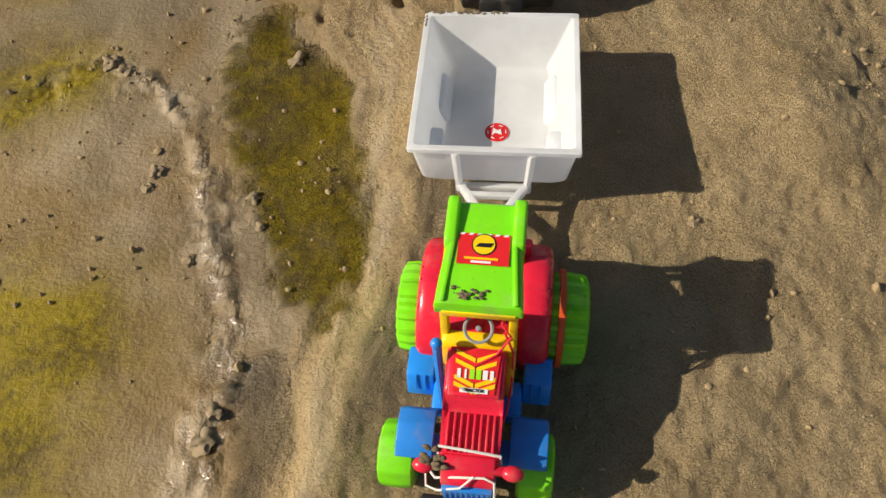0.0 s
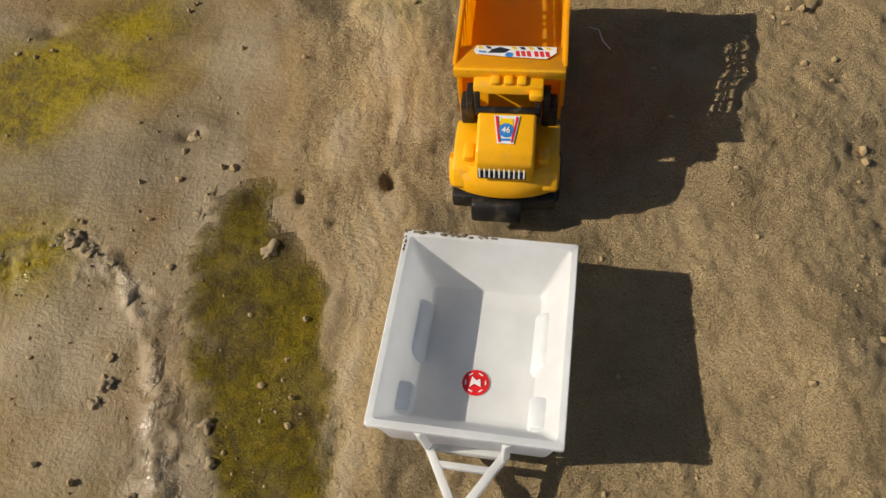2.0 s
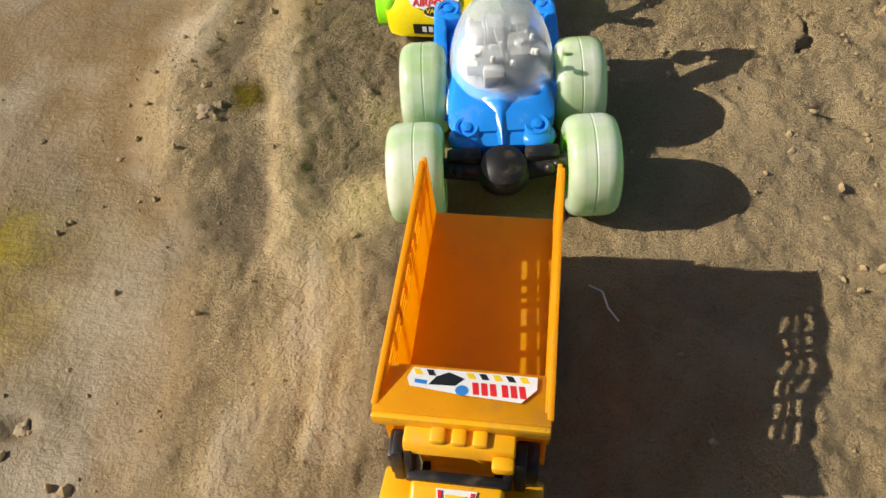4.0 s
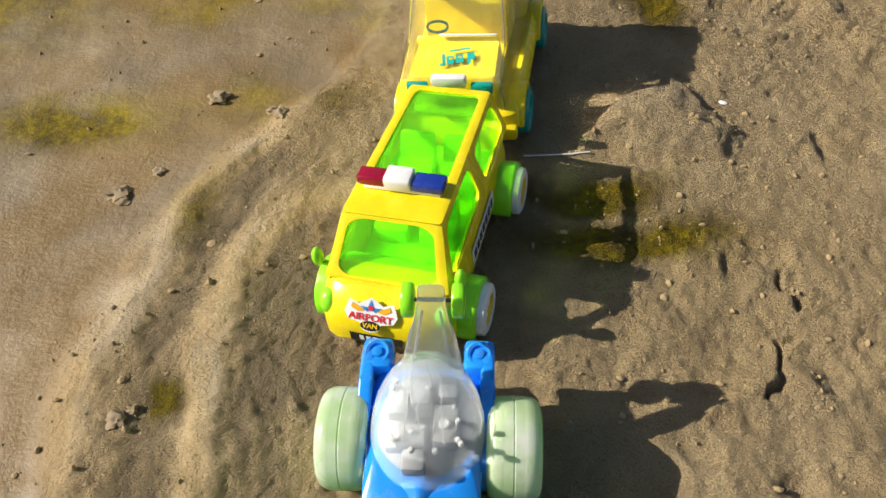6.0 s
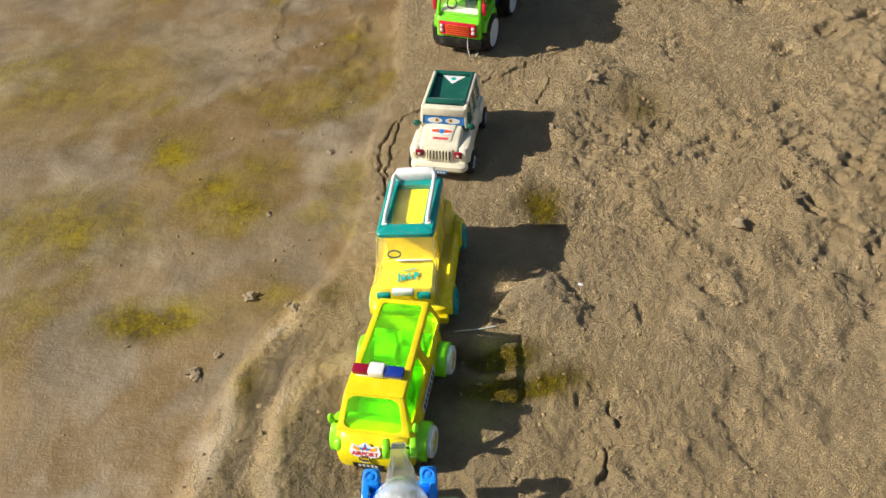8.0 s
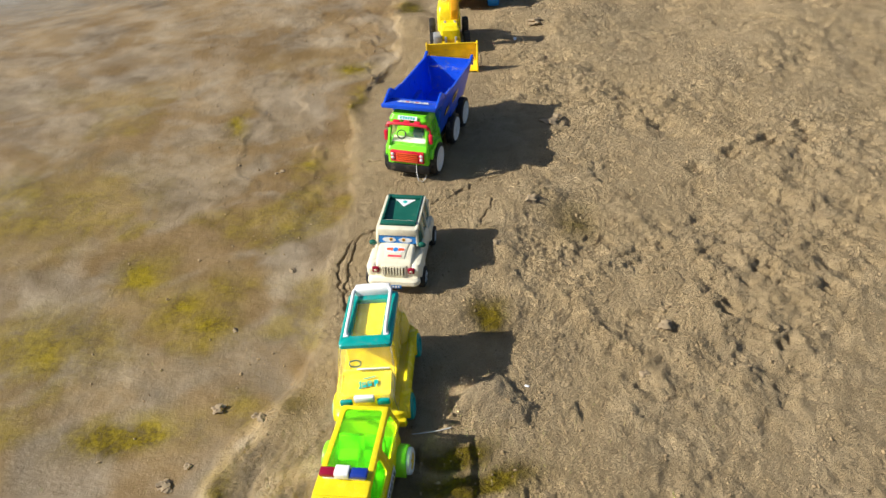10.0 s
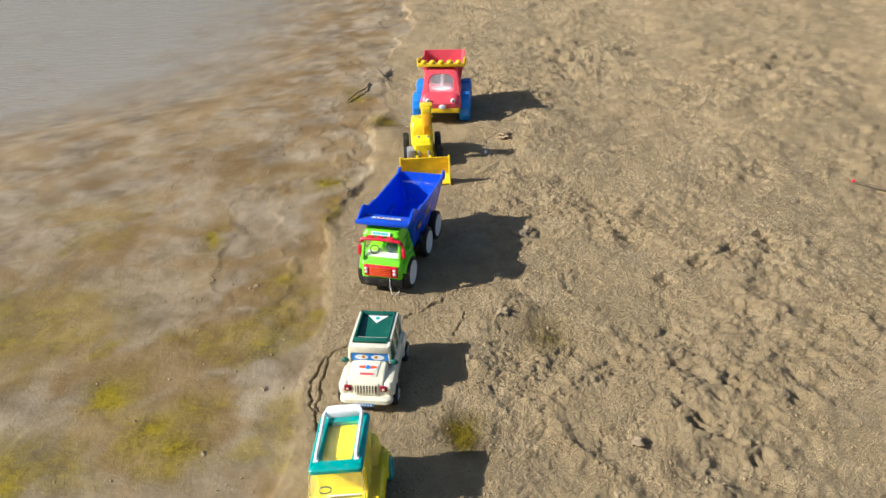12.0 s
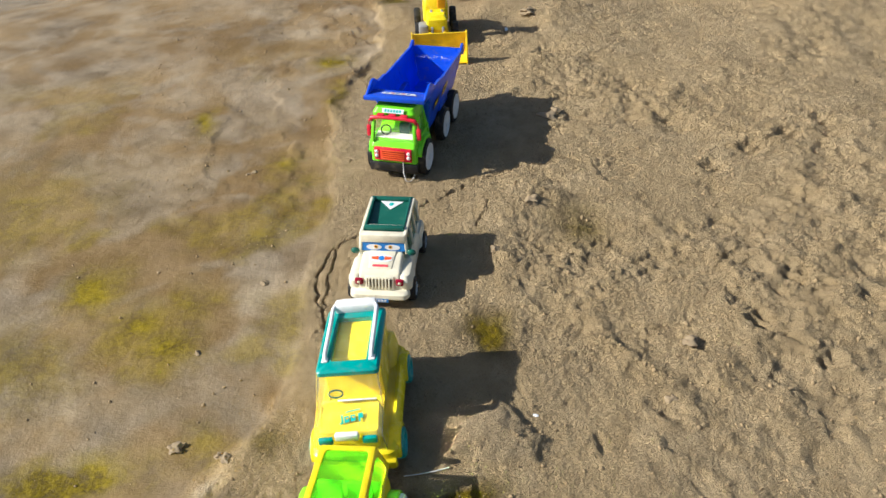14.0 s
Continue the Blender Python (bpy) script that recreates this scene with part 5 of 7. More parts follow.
    for i in range(3):
        x = rnd.uniform(-0.018, 0.02)
        part("wire", tube([(x, 0.02, 0.088), (x + rnd.uniform(-0.008, 0.008), 0.040, 0.098), (x + rnd.uniform(-0.01, 0.01), 0.060, 0.094), (x * 0.5, 0.074, 0.104)], 0.0005, 6), M["grey"], T)
    return T


def van():
    T = thing("toy_van", pose(0.077, 1.082, -0.003, 0, -3, -13), "yellow and lime toy airport van with roof lights", "toy van", "row of toy vehicles")
    for y in (-0.066, 0.078):
        for s in (-1, 1):
            wh = tyre(T, *((0.055, 0.074) if s > 0 else (-0.066, -0.048)), y, 0.023, 0.0235, M["white_clean"], M["yellow"], 0.62, 36, name="wheel", label="white wheel with yellow rim")
            arch = [(y + 0.029 * math.cos(radians(a)), 0.022 + 0.028 * math.sin(radians(a))) for a in range(-25, 206, 15)] + [(y + 0.0255 * math.cos(radians(a)), 0.022 + 0.0245 * math.sin(radians(a))) for a in range(205, -26, -15)]
            part("wheel_arch", side(arch, *((0.044, 0.067) if s > 0 else (-0.077, -0.046)), b=0.0030, seg=3), M["lime"], T, "lime wheel arch")
            part("wheel_arch_web", side([(y - 0.024, 0.024), (y - 0.016, 0.042), (y, 0.047), (y + 0.016, 0.042), (y + 0.024, 0.024)], *((0.044, 0.058) if s > 0 else (-0.075, -0.066)), b=0.001), M["lime"], T)
    part("underbody", box(-0.042, 0.042, -0.095, 0.118, 0.012, 0.024, 0.003), M["black"], T)
    # lower shell
    part("lower_body", stack([(0.016, -0.044, 0.044, -0.102, 0.120, 0.020), (0.024, -0.050, 0.049, -0.113, 0.126, 0.026), (0.034, -0.051, 0.050, -0.113, 0.128, 0.028), (0.046, -0.051, 0.050, -0.107, 0.128, 0.028), (0.058, -0.048, 0.047, -0.098, 0.128, 0.024), (0.066, -0.046, 0.045, -0.089, 0.128, 0.018), (0.062, -0.042, 0.041, -0.076, 0.122, 0.012), (0.030, -0.040, 0.039, -0.070, 0.118, 0.010)], n=7), M["lemon"], T, "rounded lemon-yellow body shell")
    part("nose", hull([(-0.1165, 0.026, 0.020, 0.033, 0.7), (-0.1145, 0.037, 0.017, 0.043, 0.62), (-0.1095, 0.0455, 0.016, 0.0520, 0.55), (-0.101, 0.0500, 0.016, 0.0590, 0.5), (-0.091, 0.0510, 0.018, 0.0645, 0.45), (-0.080, 0.0505, 0.022, 0.0680, 0.4), (-0.070, 0.0490, 0.030, 0.0690, 0.35)], n=28), M["lemon"], T, "rounded yellow nose")
    for s in (-1, 1):
        part("corner_lamp", ball((s * 0.0425, -0.0965, 0.044), 0.0125, 0.72, 0.95, 1.05), M["lime"], T)
        part("mirror", ball((s * 0.0535, -0.078, 0.076), 0.0085, 0.5, 0.7, 1.2), M["lime"], T, "lime wing mirror")
        part("mirror_arm", beam((s * 0.042, -0.076, 0.064), (s * 0.0535, -0.078, 0.071), 0.004, 0.004), M["lime"], T)
        # side of the cabin: two window openings
        for y0, y1, t0, t1, w0, w1 in ((-0.088, 0.036, -0.052, 0.036, 0.0362, 0.0352), (0.036, 0.127, 0.036, 0.127, 0.0352, 0.0338)):
            q = [(s * 0.0470, y0, 0.060), (s * 0.0470, y1, 0.060), (s * w1, t1, 0.1045 if t1 < 0.1 else 0.0995), (s * w0, t0, 0.1095 if t0 < 0 else 0.1045)]
            q = q if s > 0 else [q[1], q[0], q[3], q[2]]
            part("side_frame", bezel(q, 0.10, 0.90, 0.10, 0.86, 0.16, 0.0030, 0.0015), M["lemon"], T)
            part("side_window", pane(q, 0.10, 0.90, 0.10, 0.86, 0.16, bulge=0.0015), M["clear_green"], T, "clear green side window")
        part("seat", side([(-0.020, 0.034), (0.010, 0.034), (0.014, 0.082), (0.006, 0.084), (0.000, 0.056), (-0.020, 0.054)], *sorted((s * 0.005, s * 0.032)), b=0.003), M["lime"], T)
        part("seat", side([(0.050, 0.034), (0.082, 0.034), (0.086, 0.080), (0.078, 0.082), (0.072, 0.056), (0.050, 0.054)], *sorted((s * 0.004, s * 0.033)), b=0.003), M["lime"], T)
    part("cabin_floor", box(-0.039, 0.038, -0.070, 0.116, 0.026, 0.036, 0.002), M["lime"], T)
    part("dashboard", side([(-0.078, 0.036), (-0.052, 0.036), (-0.052, 0.058), (-0.062, 0.068), (-0.078, 0.066)], -0.038, 0.037, 0.003), M["lime"], T)
    q = [(-0.0465, -0.088, 0.0645), (0.0465, -0.088, 0.0645), (0.0365, -0.051, 0.1095), (-0.0365, -0.051, 0.1095)]
    part("windscreen_frame", bezel(q, 0.085, 0.915, 0.06, 0.90, 0.17, 0.003, 0.004), M["lemon"], T)
    part("windscreen", pane(q, 0.085, 0.915, 0.06, 0.90, 0.17, bulge=0.004), M["clear_green"], T, "clear green windscreen")
    q = [(-0.0368, -0.054, 0.1095), (0.0368, -0.054, 0.1095), (0.0345, 0.128, 0.0995), (-0.0345, 0.128, 0.0995)]
    part("roof_frame", bezel(q, 0.10, 0.90, 0.26, 0.955, 0.06, 0.004, 0.0035), M["lemon"], T, "yellow roof frame")
    part("roof_pane", pane(q, 0.10, 0.90, 0.26, 0.955, 0.06, bulge=0.0035), M["clear_green"], T, "clear green roof pane")
    q = [(0.0465, 0.128, 0.060), (-0.0465, 0.128, 0.060), (-0.0342, 0.1275, 0.0995), (0.0342, 0.1275, 0.0995)]
    part("rear_frame", bezel(q, 0.10, 0.90, 0.10, 0.86, 0.14, 0.003, 0.001), M["lemon"], T)
    part("rear_window", pane(q, 0.10, 0.90, 0.10, 0.86, 0.14, bulge=0.001), M["clear_green"], T)
    part("side_stripe", panel([(0.0510, -0.030, 0.036), (0.0510, 0.046, 0.036), (0.0505, 0.046, 0.052), (0.0505, -0.030, 0.052)], 0.0008), M["paper"], T)
    for i in range(7):
        part("side_bar", panel([(0.0514, -0.026 + i * 0.010, 0.040), (0.0514, -0.020 + i * 0.010, 0.040), (0.0511, -0.020 + i * 0.010, 0.048), (0.0511, -0.026 + i * 0.010, 0.048)], 0.0005), M["ink_black"], T)
    # light bar
    bar = part("light_bar", box(-0.036, 0.022, -0.026, -0.010, 0.1100, 0.1140, 0.001), M["white_clean"], T, "roof light bar, red and blue lenses")
    part("red_lens", side([(-0.026, 0.1135), (-0.011, 0.1135), (-0.011, 0.1210), (-0.013, 0.1225), (-0.024, 0.1225), (-0.026, 0.1210)], -0.0400, -0.0195, 0.0015), M["maroon"], bar)
    part("blue_lens", side([(-0.027, 0.1135), (-0.010, 0.1135), (-0.010, 0.1205), (-0.012, 0.1220), (-0.025, 0.1220), (-0.027, 0.1205)], 0.0015, 0.0245, 0.0015), M["navy"], bar)
    part("siren", side([(-0.028, 0.1120), (-0.008, 0.1120), (-0.008, 0.1235), (-0.012, 0.1250), (-0.024, 0.1250), (-0.028, 0.1235)], -0.0195, 0.0005, 0.002), M["white_clean"], bar)
    # nose sticker and plate, leaning with the cowl
    outline = [(-0.020, 0.000), (-0.0165, 0.011), (-0.009, 0.008), (0, 0.0145), (0.009, 0.008), (0.0165, 0.011), (0.020, 0.000), (0.017, -0.006), (0.008, -0.008), (0.006, -0.0135), (0, -0.0155), (-0.006, -0.0135), (-0.008, -0.008), (-0.017, -0.006)]
    f = on_plane((-0.006, -0.1100, 0.0530), (1, 0.0, 0), (0, 0.75, 1))
    decal("sticker", f, outline, M["paper"], T, 0.0012, "white winged sticker")
    for s in (-1, 1):
        decal("sticker_wing", f, [(s * 0.004, 0.003), (s * 0.014, 0.0085), (s * 0.0150, 0.0045), (s * 0.010, 0.0015)][::s], M["amber"], T, 0.0017)
        decal("sticker_wing", f, [(s * 0.003, 0.006), (s * 0.0080, 0.0062), (s * 0.0025, 0.0020)][::s], M["ink_blue"], T, 0.0019)
    decal("sticker_mark", f, [(0, 0.0125), (-0.0035, 0.003), (0.0035, 0.003)], M["ink_blue"], T, 0.0018)
    decal("sticker_mark", f, disc(0, 0.0055, 0.0020), M["ink_red"], T, 0.0023)
    lettering("AIRPORT", f @ Matrix.Translation((0, -0.0030, 0)), 0.0082, M["ink_red"], T, 0.0020)
    decal("sticker_mark", f, disc(0, -0.0100, 0.0075, 20, 0.0042), M["ink_black"], T, 0.0018)
    lettering("VAN", f @ Matrix.Translation((0, -0.0098, 0)), 0.0056, M["ink_yellow"], T, 0.0023)
    g = on_plane((-0.004, -0.1166, 0.0275), (1, 0, 0), (0, 0.05, 1))
    decal("plate", g, rect(0, 0, 0.040, 0.0100), M["ink_black"], T, 0.0010, "black plate")
    for i in range(5):
        decal("plate_bar", g, rect(-0.011 + i * 0.0052, 0, 0.0034, 0.0054), M["paper"], T, 0.0014)
    for o in T.children_recursive:
        if not o.name.startswith(("wheel", "rim", "hub", "under")):
            o.data.transform(Matrix.Translation((-0.0065, 0, 0)) @ Matrix.Diagonal((1.15, 1, 1, 1)))
        if o == bar or o.parent == bar:
            o.data.transform(Matrix.Translation((0.0085, 0, 0)))
    return T


def yellow_jeep():
    T = thing("toy_jeep", pose(0.114, 1.337, -0.002, 0, -5, -8.5), "yellow toy jeep, frosted clear body, teal roof, white roof rack", "toy jeep", "row of toy vehicles")
    for y in (-0.070, 0.084):
        for s in (-1, 1):
            tyre(T, *sorted((s * 0.048, s * 0.064)), y, 0.0245, 0.0245, M["teal"], M["teal"], 0.62, 36, name="wheel", label="teal wheel")
            arch = [(y + 0.031 * math.cos(radians(a)), 0.026 + 0.029 * math.sin(radians(a))) for a in range(0, 181, 15)] + [(y + 0.027 * math.cos(radians(a)), 0.026 + 0.025 * math.sin(radians(a))) for a in range(180, -1, -15)]
            part("wheel_arch", side(arch, *sorted((s * 0.042, s * 0.061)), b=0.002), M["lemon"], T)
    part("underbody", box(-0.044, 0.044, -0.092, 0.108, 0.014, 0.030, 0.003), M["black"], T)
    part("lower_body", stack([(0.022, -0.052, 0.052, -0.104, 0.116, 0.010), (0.030, -0.058, 0.058, -0.110, 0.120, 0.014), (0.046, -0.057, 0.057, -0.108, 0.120, 0.016), (0.052, -0.052, 0.052, -0.100, 0.117, 0.012)], n=6), M["lemon"], T, "yellow lower body")
    part("front_bumper", box(-0.056, 0.056, -0.116, -0.104, 0.020, 0.036, 0.004), M["lemon"], T)
    part("inner_body", side([(-0.098, 0.048), (-0.092, 0.0835), (-0.050, 0.0925), (-0.044, 0.100), (-0.038, 0.060), (-0.004, 0.060), (0.004, 0.112), (0.018, 0.128), (0.098, 0.131), (0.112, 0.070), (0.112, 0.040), (-0.098, 0.040)], -0.044, 0.044, 0.003), M["lemon"], T, "yellow seats and bonnet under the shell")
    # clear shell: front, bonnet, screen, back
    prof = [(-0.104, 0.048), (-0.100, 0.082), (-0.092, 0.087), (-0.052, 0.096), (-0.022, 0.134)]
    hw = (0.052, 0.051, 0.050, 0.049, 0.046)
    bm = rings([[(-w, y, z), (w, y, z), (w, y + 0.0006, z - 0.0014), (-w, y + 0.0006, z - 0.0014)] for (y, z), w in zip(prof, hw)])
    part("front_shell", bm, M["shell"], T, "frosted clear bonnet and windscreen")
    for s in (-1, 1):
        outline = [(-0.104, 0.048, 0.056), (-0.100, 0.082, 0.052), (-0.052, 0.096, 0.051), (-0.022, 0.134, 0.046), (0.112, 0.134, 0.046), (0.118, 0.090, 0.055), (0.118, 0.048, 0.062)]
        part("side_shell", panel([(s * w, y, z) for y, z, w in outline][::-s], 0.0014), M["shell"], T, "frosted clear side")
        part("pillar", beam((s * 0.0490, -0.052, 0.096), (s * 0.0462, -0.022, 0.134), 0.004, 0.004), M["shell"], T)
        part("headlamp", box(*sorted((s * 0.022, s * 0.044)), -0.107, -0.100, 0.072, 0.084, 0.002), M["teal"], T, "teal headlamp")
    part("rear_shell", panel([(0.050, 0.118, 0.048), (-0.050, 0.118, 0.048), (-0.046, 0.113, 0.134), (0.046, 0.113, 0.134)], 0.0014), M["shell"], T)
    # teal roof ring with a clear pane, white rack
    roof = part("roof", stack([(0.132, -0.048, 0.048, -0.026, 0.116, 0.007), (0.139, -0.048, 0.048, -0.026, 0.116, 0.008), (0.1415, -0.045, 0.045, -0.023, 0.113, 0.006), (0.1415, -0.028, 0.028, -0.004, 0.092, 0.003), (0.132, -0.028, 0.028, -0.004, 0.092, 0.003), (0.132, -0.048, 0.048, -0.026, 0.116, 0.007)], n=5, cap=False), M["teal"], T, "teal roof frame")
    part("roof_pane", box(-0.0285, 0.0285, -0.0045, 0.0925, 0.1395, 0.1425, 0.001), M["shell"], roof)
    pts = [(-0.036, 0.000, 0.143), (-0.036, 0.004, 0.1475), (-0.036, 0.080, 0.150), (-0.036, 0.104, 0.152), (-0.031, 0.115, 0.154), (-0.022, 0.119, 0.155), (0.022, 0.119, 0.155), (0.031, 0.115, 0.154), (0.036, 0.104, 0.152), (0.036, 0.080, 0.150), (0.036, 0.004, 0.1475), (0.036, 0.000, 0.143)]
    part("roof_rack", tube(pts, 0.0036, 10), M["white_clean"], T, "white roof rack loop")
    part("rack_spoiler", side([(0.104, 0.140), (0.122, 0.138), (0.124, 0.156), (0.114, 0.159), (0.106, 0.155)], -0.034, 0.034, 0.003), M["white_clean"], T)
    for s in (-1, 1):
        part("rack_slot", box(*sorted((s * 0.0315, s * 0.0415)), -0.006, 0.004, 0.1405, 0.1435, 0.001), M["white_clean"], T)
    # bonnet badge, plate and lines
    f = on_plane((0.004, -0.073, 0.0914), (1, 0, 0), (0, 0.040, 0.009))
    g = f @ Matrix.Rotation(radians(12), 4, "Z")
    for x, w, h, y in ((-0.0135, 0.0030, 0.015, 0), (-0.0155, 0.005, 0.003, -0.006), (-0.0070, 0.0075, 0.0105, -0.0015), (0.0025, 0.0075, 0.0105, -0.0015), (0.0120, 0.0030, 0.014, -0.003), (0.0155, 0.0050, 0.0085, -0.0005)):
        decal("badge_bar", g, rect(x, y, w, h), M["ink_teal"], T, 0.0009)
    for x in (-0.0070, 0.0025):
        decal("badge_bar", g, rect(x + 0.0006, -0.0002, 0.0038, 0.0022), M["ink_yellow"], T, 0.0012)
    decal("badge_bar", g, rect(0.004, 0.0105, 0.022, 0.0022), M["ink_teal"], T, 0.0009)
    part("plate", box(-0.018, 0.018, -0.108, -0.098, 0.080, 0.0925, 0.003), M["white_clean"], T, "white front badge")
    for s in (-1, 1):
        part("bonnet_line", beam((s * 0.030, -0.095, 0.0885), (s * 0.026, -0.054, 0.0975), 0.0016, 0.0014, 0.0004), M["shell"], T)
    part("dash_line", beam((-0.018, -0.048, 0.1020), (0.042, -0.048, 0.1020), 0.003, 0.002, 0.0006), M["white_clean"], T)
    part("steering_wheel", tube([(-0.022 + 0.011 * math.cos(t), -0.036 + 0.004 * math.sin(t), 0.104 + 0.004 * math.sin(t)) for t in [2 * math.pi * i / 20 for i in range(21)]], 0.0014, 6), M["smoke_green"], T)
    part("rear_bulge", stack([(0.050, -0.050, 0.056, 0.060, 0.124, 0.012), (0.080, -0.048, 0.054, 0.066, 0.122, 0.014), (0.088, -0.042, 0.048, 0.074, 0.116, 0.012)], n=5), M["lemon"], T)
    for o in T.children_recursive:
        if o.name.startswith(("wheel", "rim", "hub", "under", "lower", "front_bumper")):
            o.data.transform(Matrix.Translation((0.003, 0, 0)) @ Matrix.Diagonal((1.14, 1, 1, 1)))
    return T


def cream_jeep():
    T = thing("toy_jeep", pose(0.181, 1.712, -0.002, 0, 0, -13), "cream toy jeep with dark green roof window, on damp mud", "toy jeep", "row of toy vehicles")
    for y in (-0.072, 0.080):
        for s in (-1, 1):
            wh = tyre(T, *sorted((s * 0.050, s * 0.066)), y, 0.023, 0.0235, M["rubber"], M["chrome"], 0.62, 40, 0.03, 2, label="black tyre with silver spokes")
            for k in range(5):
                a = radians(72 * k)
                part("spoke", beam((s * 0.0655, y, 0.023), (s * 0.0655, y + 0.013 * math.cos(a), 0.023 + 0.013 * math.sin(a)), 0.0036, 0.0015, 0.0004), M["chrome"], wh)
    part("underbody", box(-0.048, 0.048, -0.090, 0.100, 0.014, 0.030, 0.003), M["black"], T)
    part("lower_body", stack([(0.020, -0.050, 0.050, -0.096, 0.100, 0.014), (0.030, -0.057, 0.057, -0.102, 0.106, 0.022), (0.050, -0.058, 0.058, -0.100, 0.106, 0.024), (0.062, -0.055, 0.055, -0.096, 0.104, 0.020), (0.068, -0.050, 0.050, -0.090, 0.101, 0.016)], n=7), M["cream"], T, "cream body shell")
    part("bonnet", side([(-0.098, 0.050), (-0.036, 0.050), (-0.036, 0.086), (-0.048, 0.086), (-0.090, 0.076), (-0.098, 0.066)], -0.040, 0.040, 0.006, seg=4), M["cream"], T)
    part("bonnet_scoop", panel([(-0.022, -0.084, 0.0790), (0.022, -0.084, 0.0790), (0.026, -0.042, 0.0895), (-0.026, -0.042, 0.0895)], 0.004, b=0.0015), M["cream"], T)
    for s in (-1, 1):
        part("wing", stack([(0.040, *sorted((s * 0.034, s * 0.0610)), -0.100, -0.034, 0.012), (0.060, *sorted((s * 0.034, s * 0.0610)), -0.102, -0.034, 0.014), (0.070, *sorted((s * 0.037, s * 0.0570)), -0.094, -0.036, 0.012), (0.072, *sorted((s * 0.040, s * 0.0520)), -0.086, -0.040, 0.008)], n=5), M["cream"], T, "rounded cream wing")
        part("rear_wing", stack([(0.030, *sorted((s * 0.044, s * 0.0610)), 0.046, 0.106, 0.008), (0.056, *sorted((s * 0.044, s * 0.0610)), 0.048, 0.106, 0.010), (0.064, *sorted((s * 0.044, s * 0.0570)), 0.052, 0.104, 0.008)], n=4), M["cream"], T)
        part("mirror", ball((s * 0.055, -0.040, 0.086), 0.0085, 1.0, 0.6, 0.8), M["smoke_green"], T, "dark green mirror")
        part("front_pillar", beam((s * 0.0455, -0.038, 0.080), (s * 0.0425, -0.030, 0.121), 0.006, 0.006, 0.0015), M["cream"], T)
        part("roof_rail", beam((s * 0.0425, -0.034, 0.120), (s * 0.0425, 0.096, 0.120), 0.007, 0.006, 0.002), M["cream"], T)
        for y in (0.012, 0.052, 0.096):
            part("side_pillar", beam((s * 0.0500, y, 0.066), (s * 0.0430, y, 0.120), 0.005, 0.006, 0.0015), M["cream"], T)
        for y0, y1 in ((-0.030, 0.010), (0.014, 0.050), (0.054, 0.094)):
            part("side_window", panel([(s * 0.0490, y0, 0.070), (s * 0.0490, y1, 0.070), (s * 0.0428, y1, 0.118), (s * 0.0428, y0, 0.118)][::s], 0.0015), M["smoke_green"], T, "dark green window")
        lamp = part("headlamp", box(*sorted((s * 0.031, s * 0.047)), -0.1035, -0.096, 0.052, 0.066, 0.003), M["maroon"], T, "dark red headlamp")
        part("headlamp_lens", ball((s * 0.039, -0.1030, 0.059), 0.0034, 1, 0.4, 1), M["cream"], lamp)
    part("windscreen", panel([(-0.042, -0.0385, 0.086), (0.042, -0.0385, 0.086), (0.0410, -0.0355, 0.104), (-0.0410, -0.0355, 0.104)], 0.002), M["ink_blue"], T, "blue windscreen sticker with eyes")
    f = on_plane((0, -0.0370, 0.0955), (1, 0, 0), (0, 0.003, 0.018))
    for s in (-1, 1):
        decal("eye_white", f, disc(s * 0.018, -0.0015, 0.015, 24, 0.0060), M["paper"], T, 0.0007)
        decal("eye_iris", f, disc(s * 0.014, -0.0005, 0.0038), M["amber"], T, 0.0011)
        decal("eye_pupil", f, disc(s * 0.014, -0.0005, 0.0018), M["ink_black"], T, 0.0015)
    part("roof_front", box(-0.044, 0.044, -0.038, -0.022, 0.104, 0.1225, 0.003), M["cream"], T)
    part("roof_back", box(-0.044, 0.044, 0.088, 0.100, 0.112, 0.123, 0.0025), M["smoke_green"], T)
    part("roof_window", panel([(-0.039, -0.022, 0.1110), (0.039, -0.022, 0.1110), (0.039, 0.090, 0.1170), (-0.039, 0.090, 0.1170)], 0.002), M["smoke_green"], T, "dark green roof window")
    part("roof_bar", side([(-0.020, 0.120), (-0.006, 0.120), (-0.008, 0.127), (-0.018, 0.128)], -0.039, 0.039, 0.0015), M["smoke_green"], T)
    part("roof_strip", side([(-0.006, 0.1185), (0.000, 0.1185), (0.000, 0.1215), (-0.006, 0.1215)], -0.034, 0.034, 0.0008), M["cream"], T)
    for s in (-1, 1):
        part("roof_edge", box(*sorted((s * 0.035, s * 0.0400)), -0.020, 0.094, 0.112, 0.1255, 0.0018), M["smoke_green"], T)
    g = on_plane((0, 0.074, 0.1163), (1, 0, 0), (0, 0.112, 0.006))
    decal("roof_sticker", g, [(-0.024, 0.013), (0.0, -0.014), (0.024, 0.013)], M["paper"], T, 0.0008)
    decal("roof_sticker_mark", g, disc(0, 0.003, 0.005), M["ink_teal"], T, 0.0012)
    part("tailgate", box(-0.050, 0.050, 0.098, 0.106, 0.030, 0.112, 0.004), M["cream"], T)
    # grille, bumper, stickers
    for i in range(8):
        part("grille_slot", beam((-0.0225 + i * 0.0064, -0.1020, 0.046), (-0.0225 + i * 0.0064, -0.0990, 0.066), 0.0030, 0.0030, 0.0008), M["mud"], T)
    part("grille_frame", side([(-0.1045, 0.042), (-0.096, 0.042), (-0.094, 0.070), (-0.0985, 0.070)], -0.028, 0.028, 0.002), M["cream"], T)
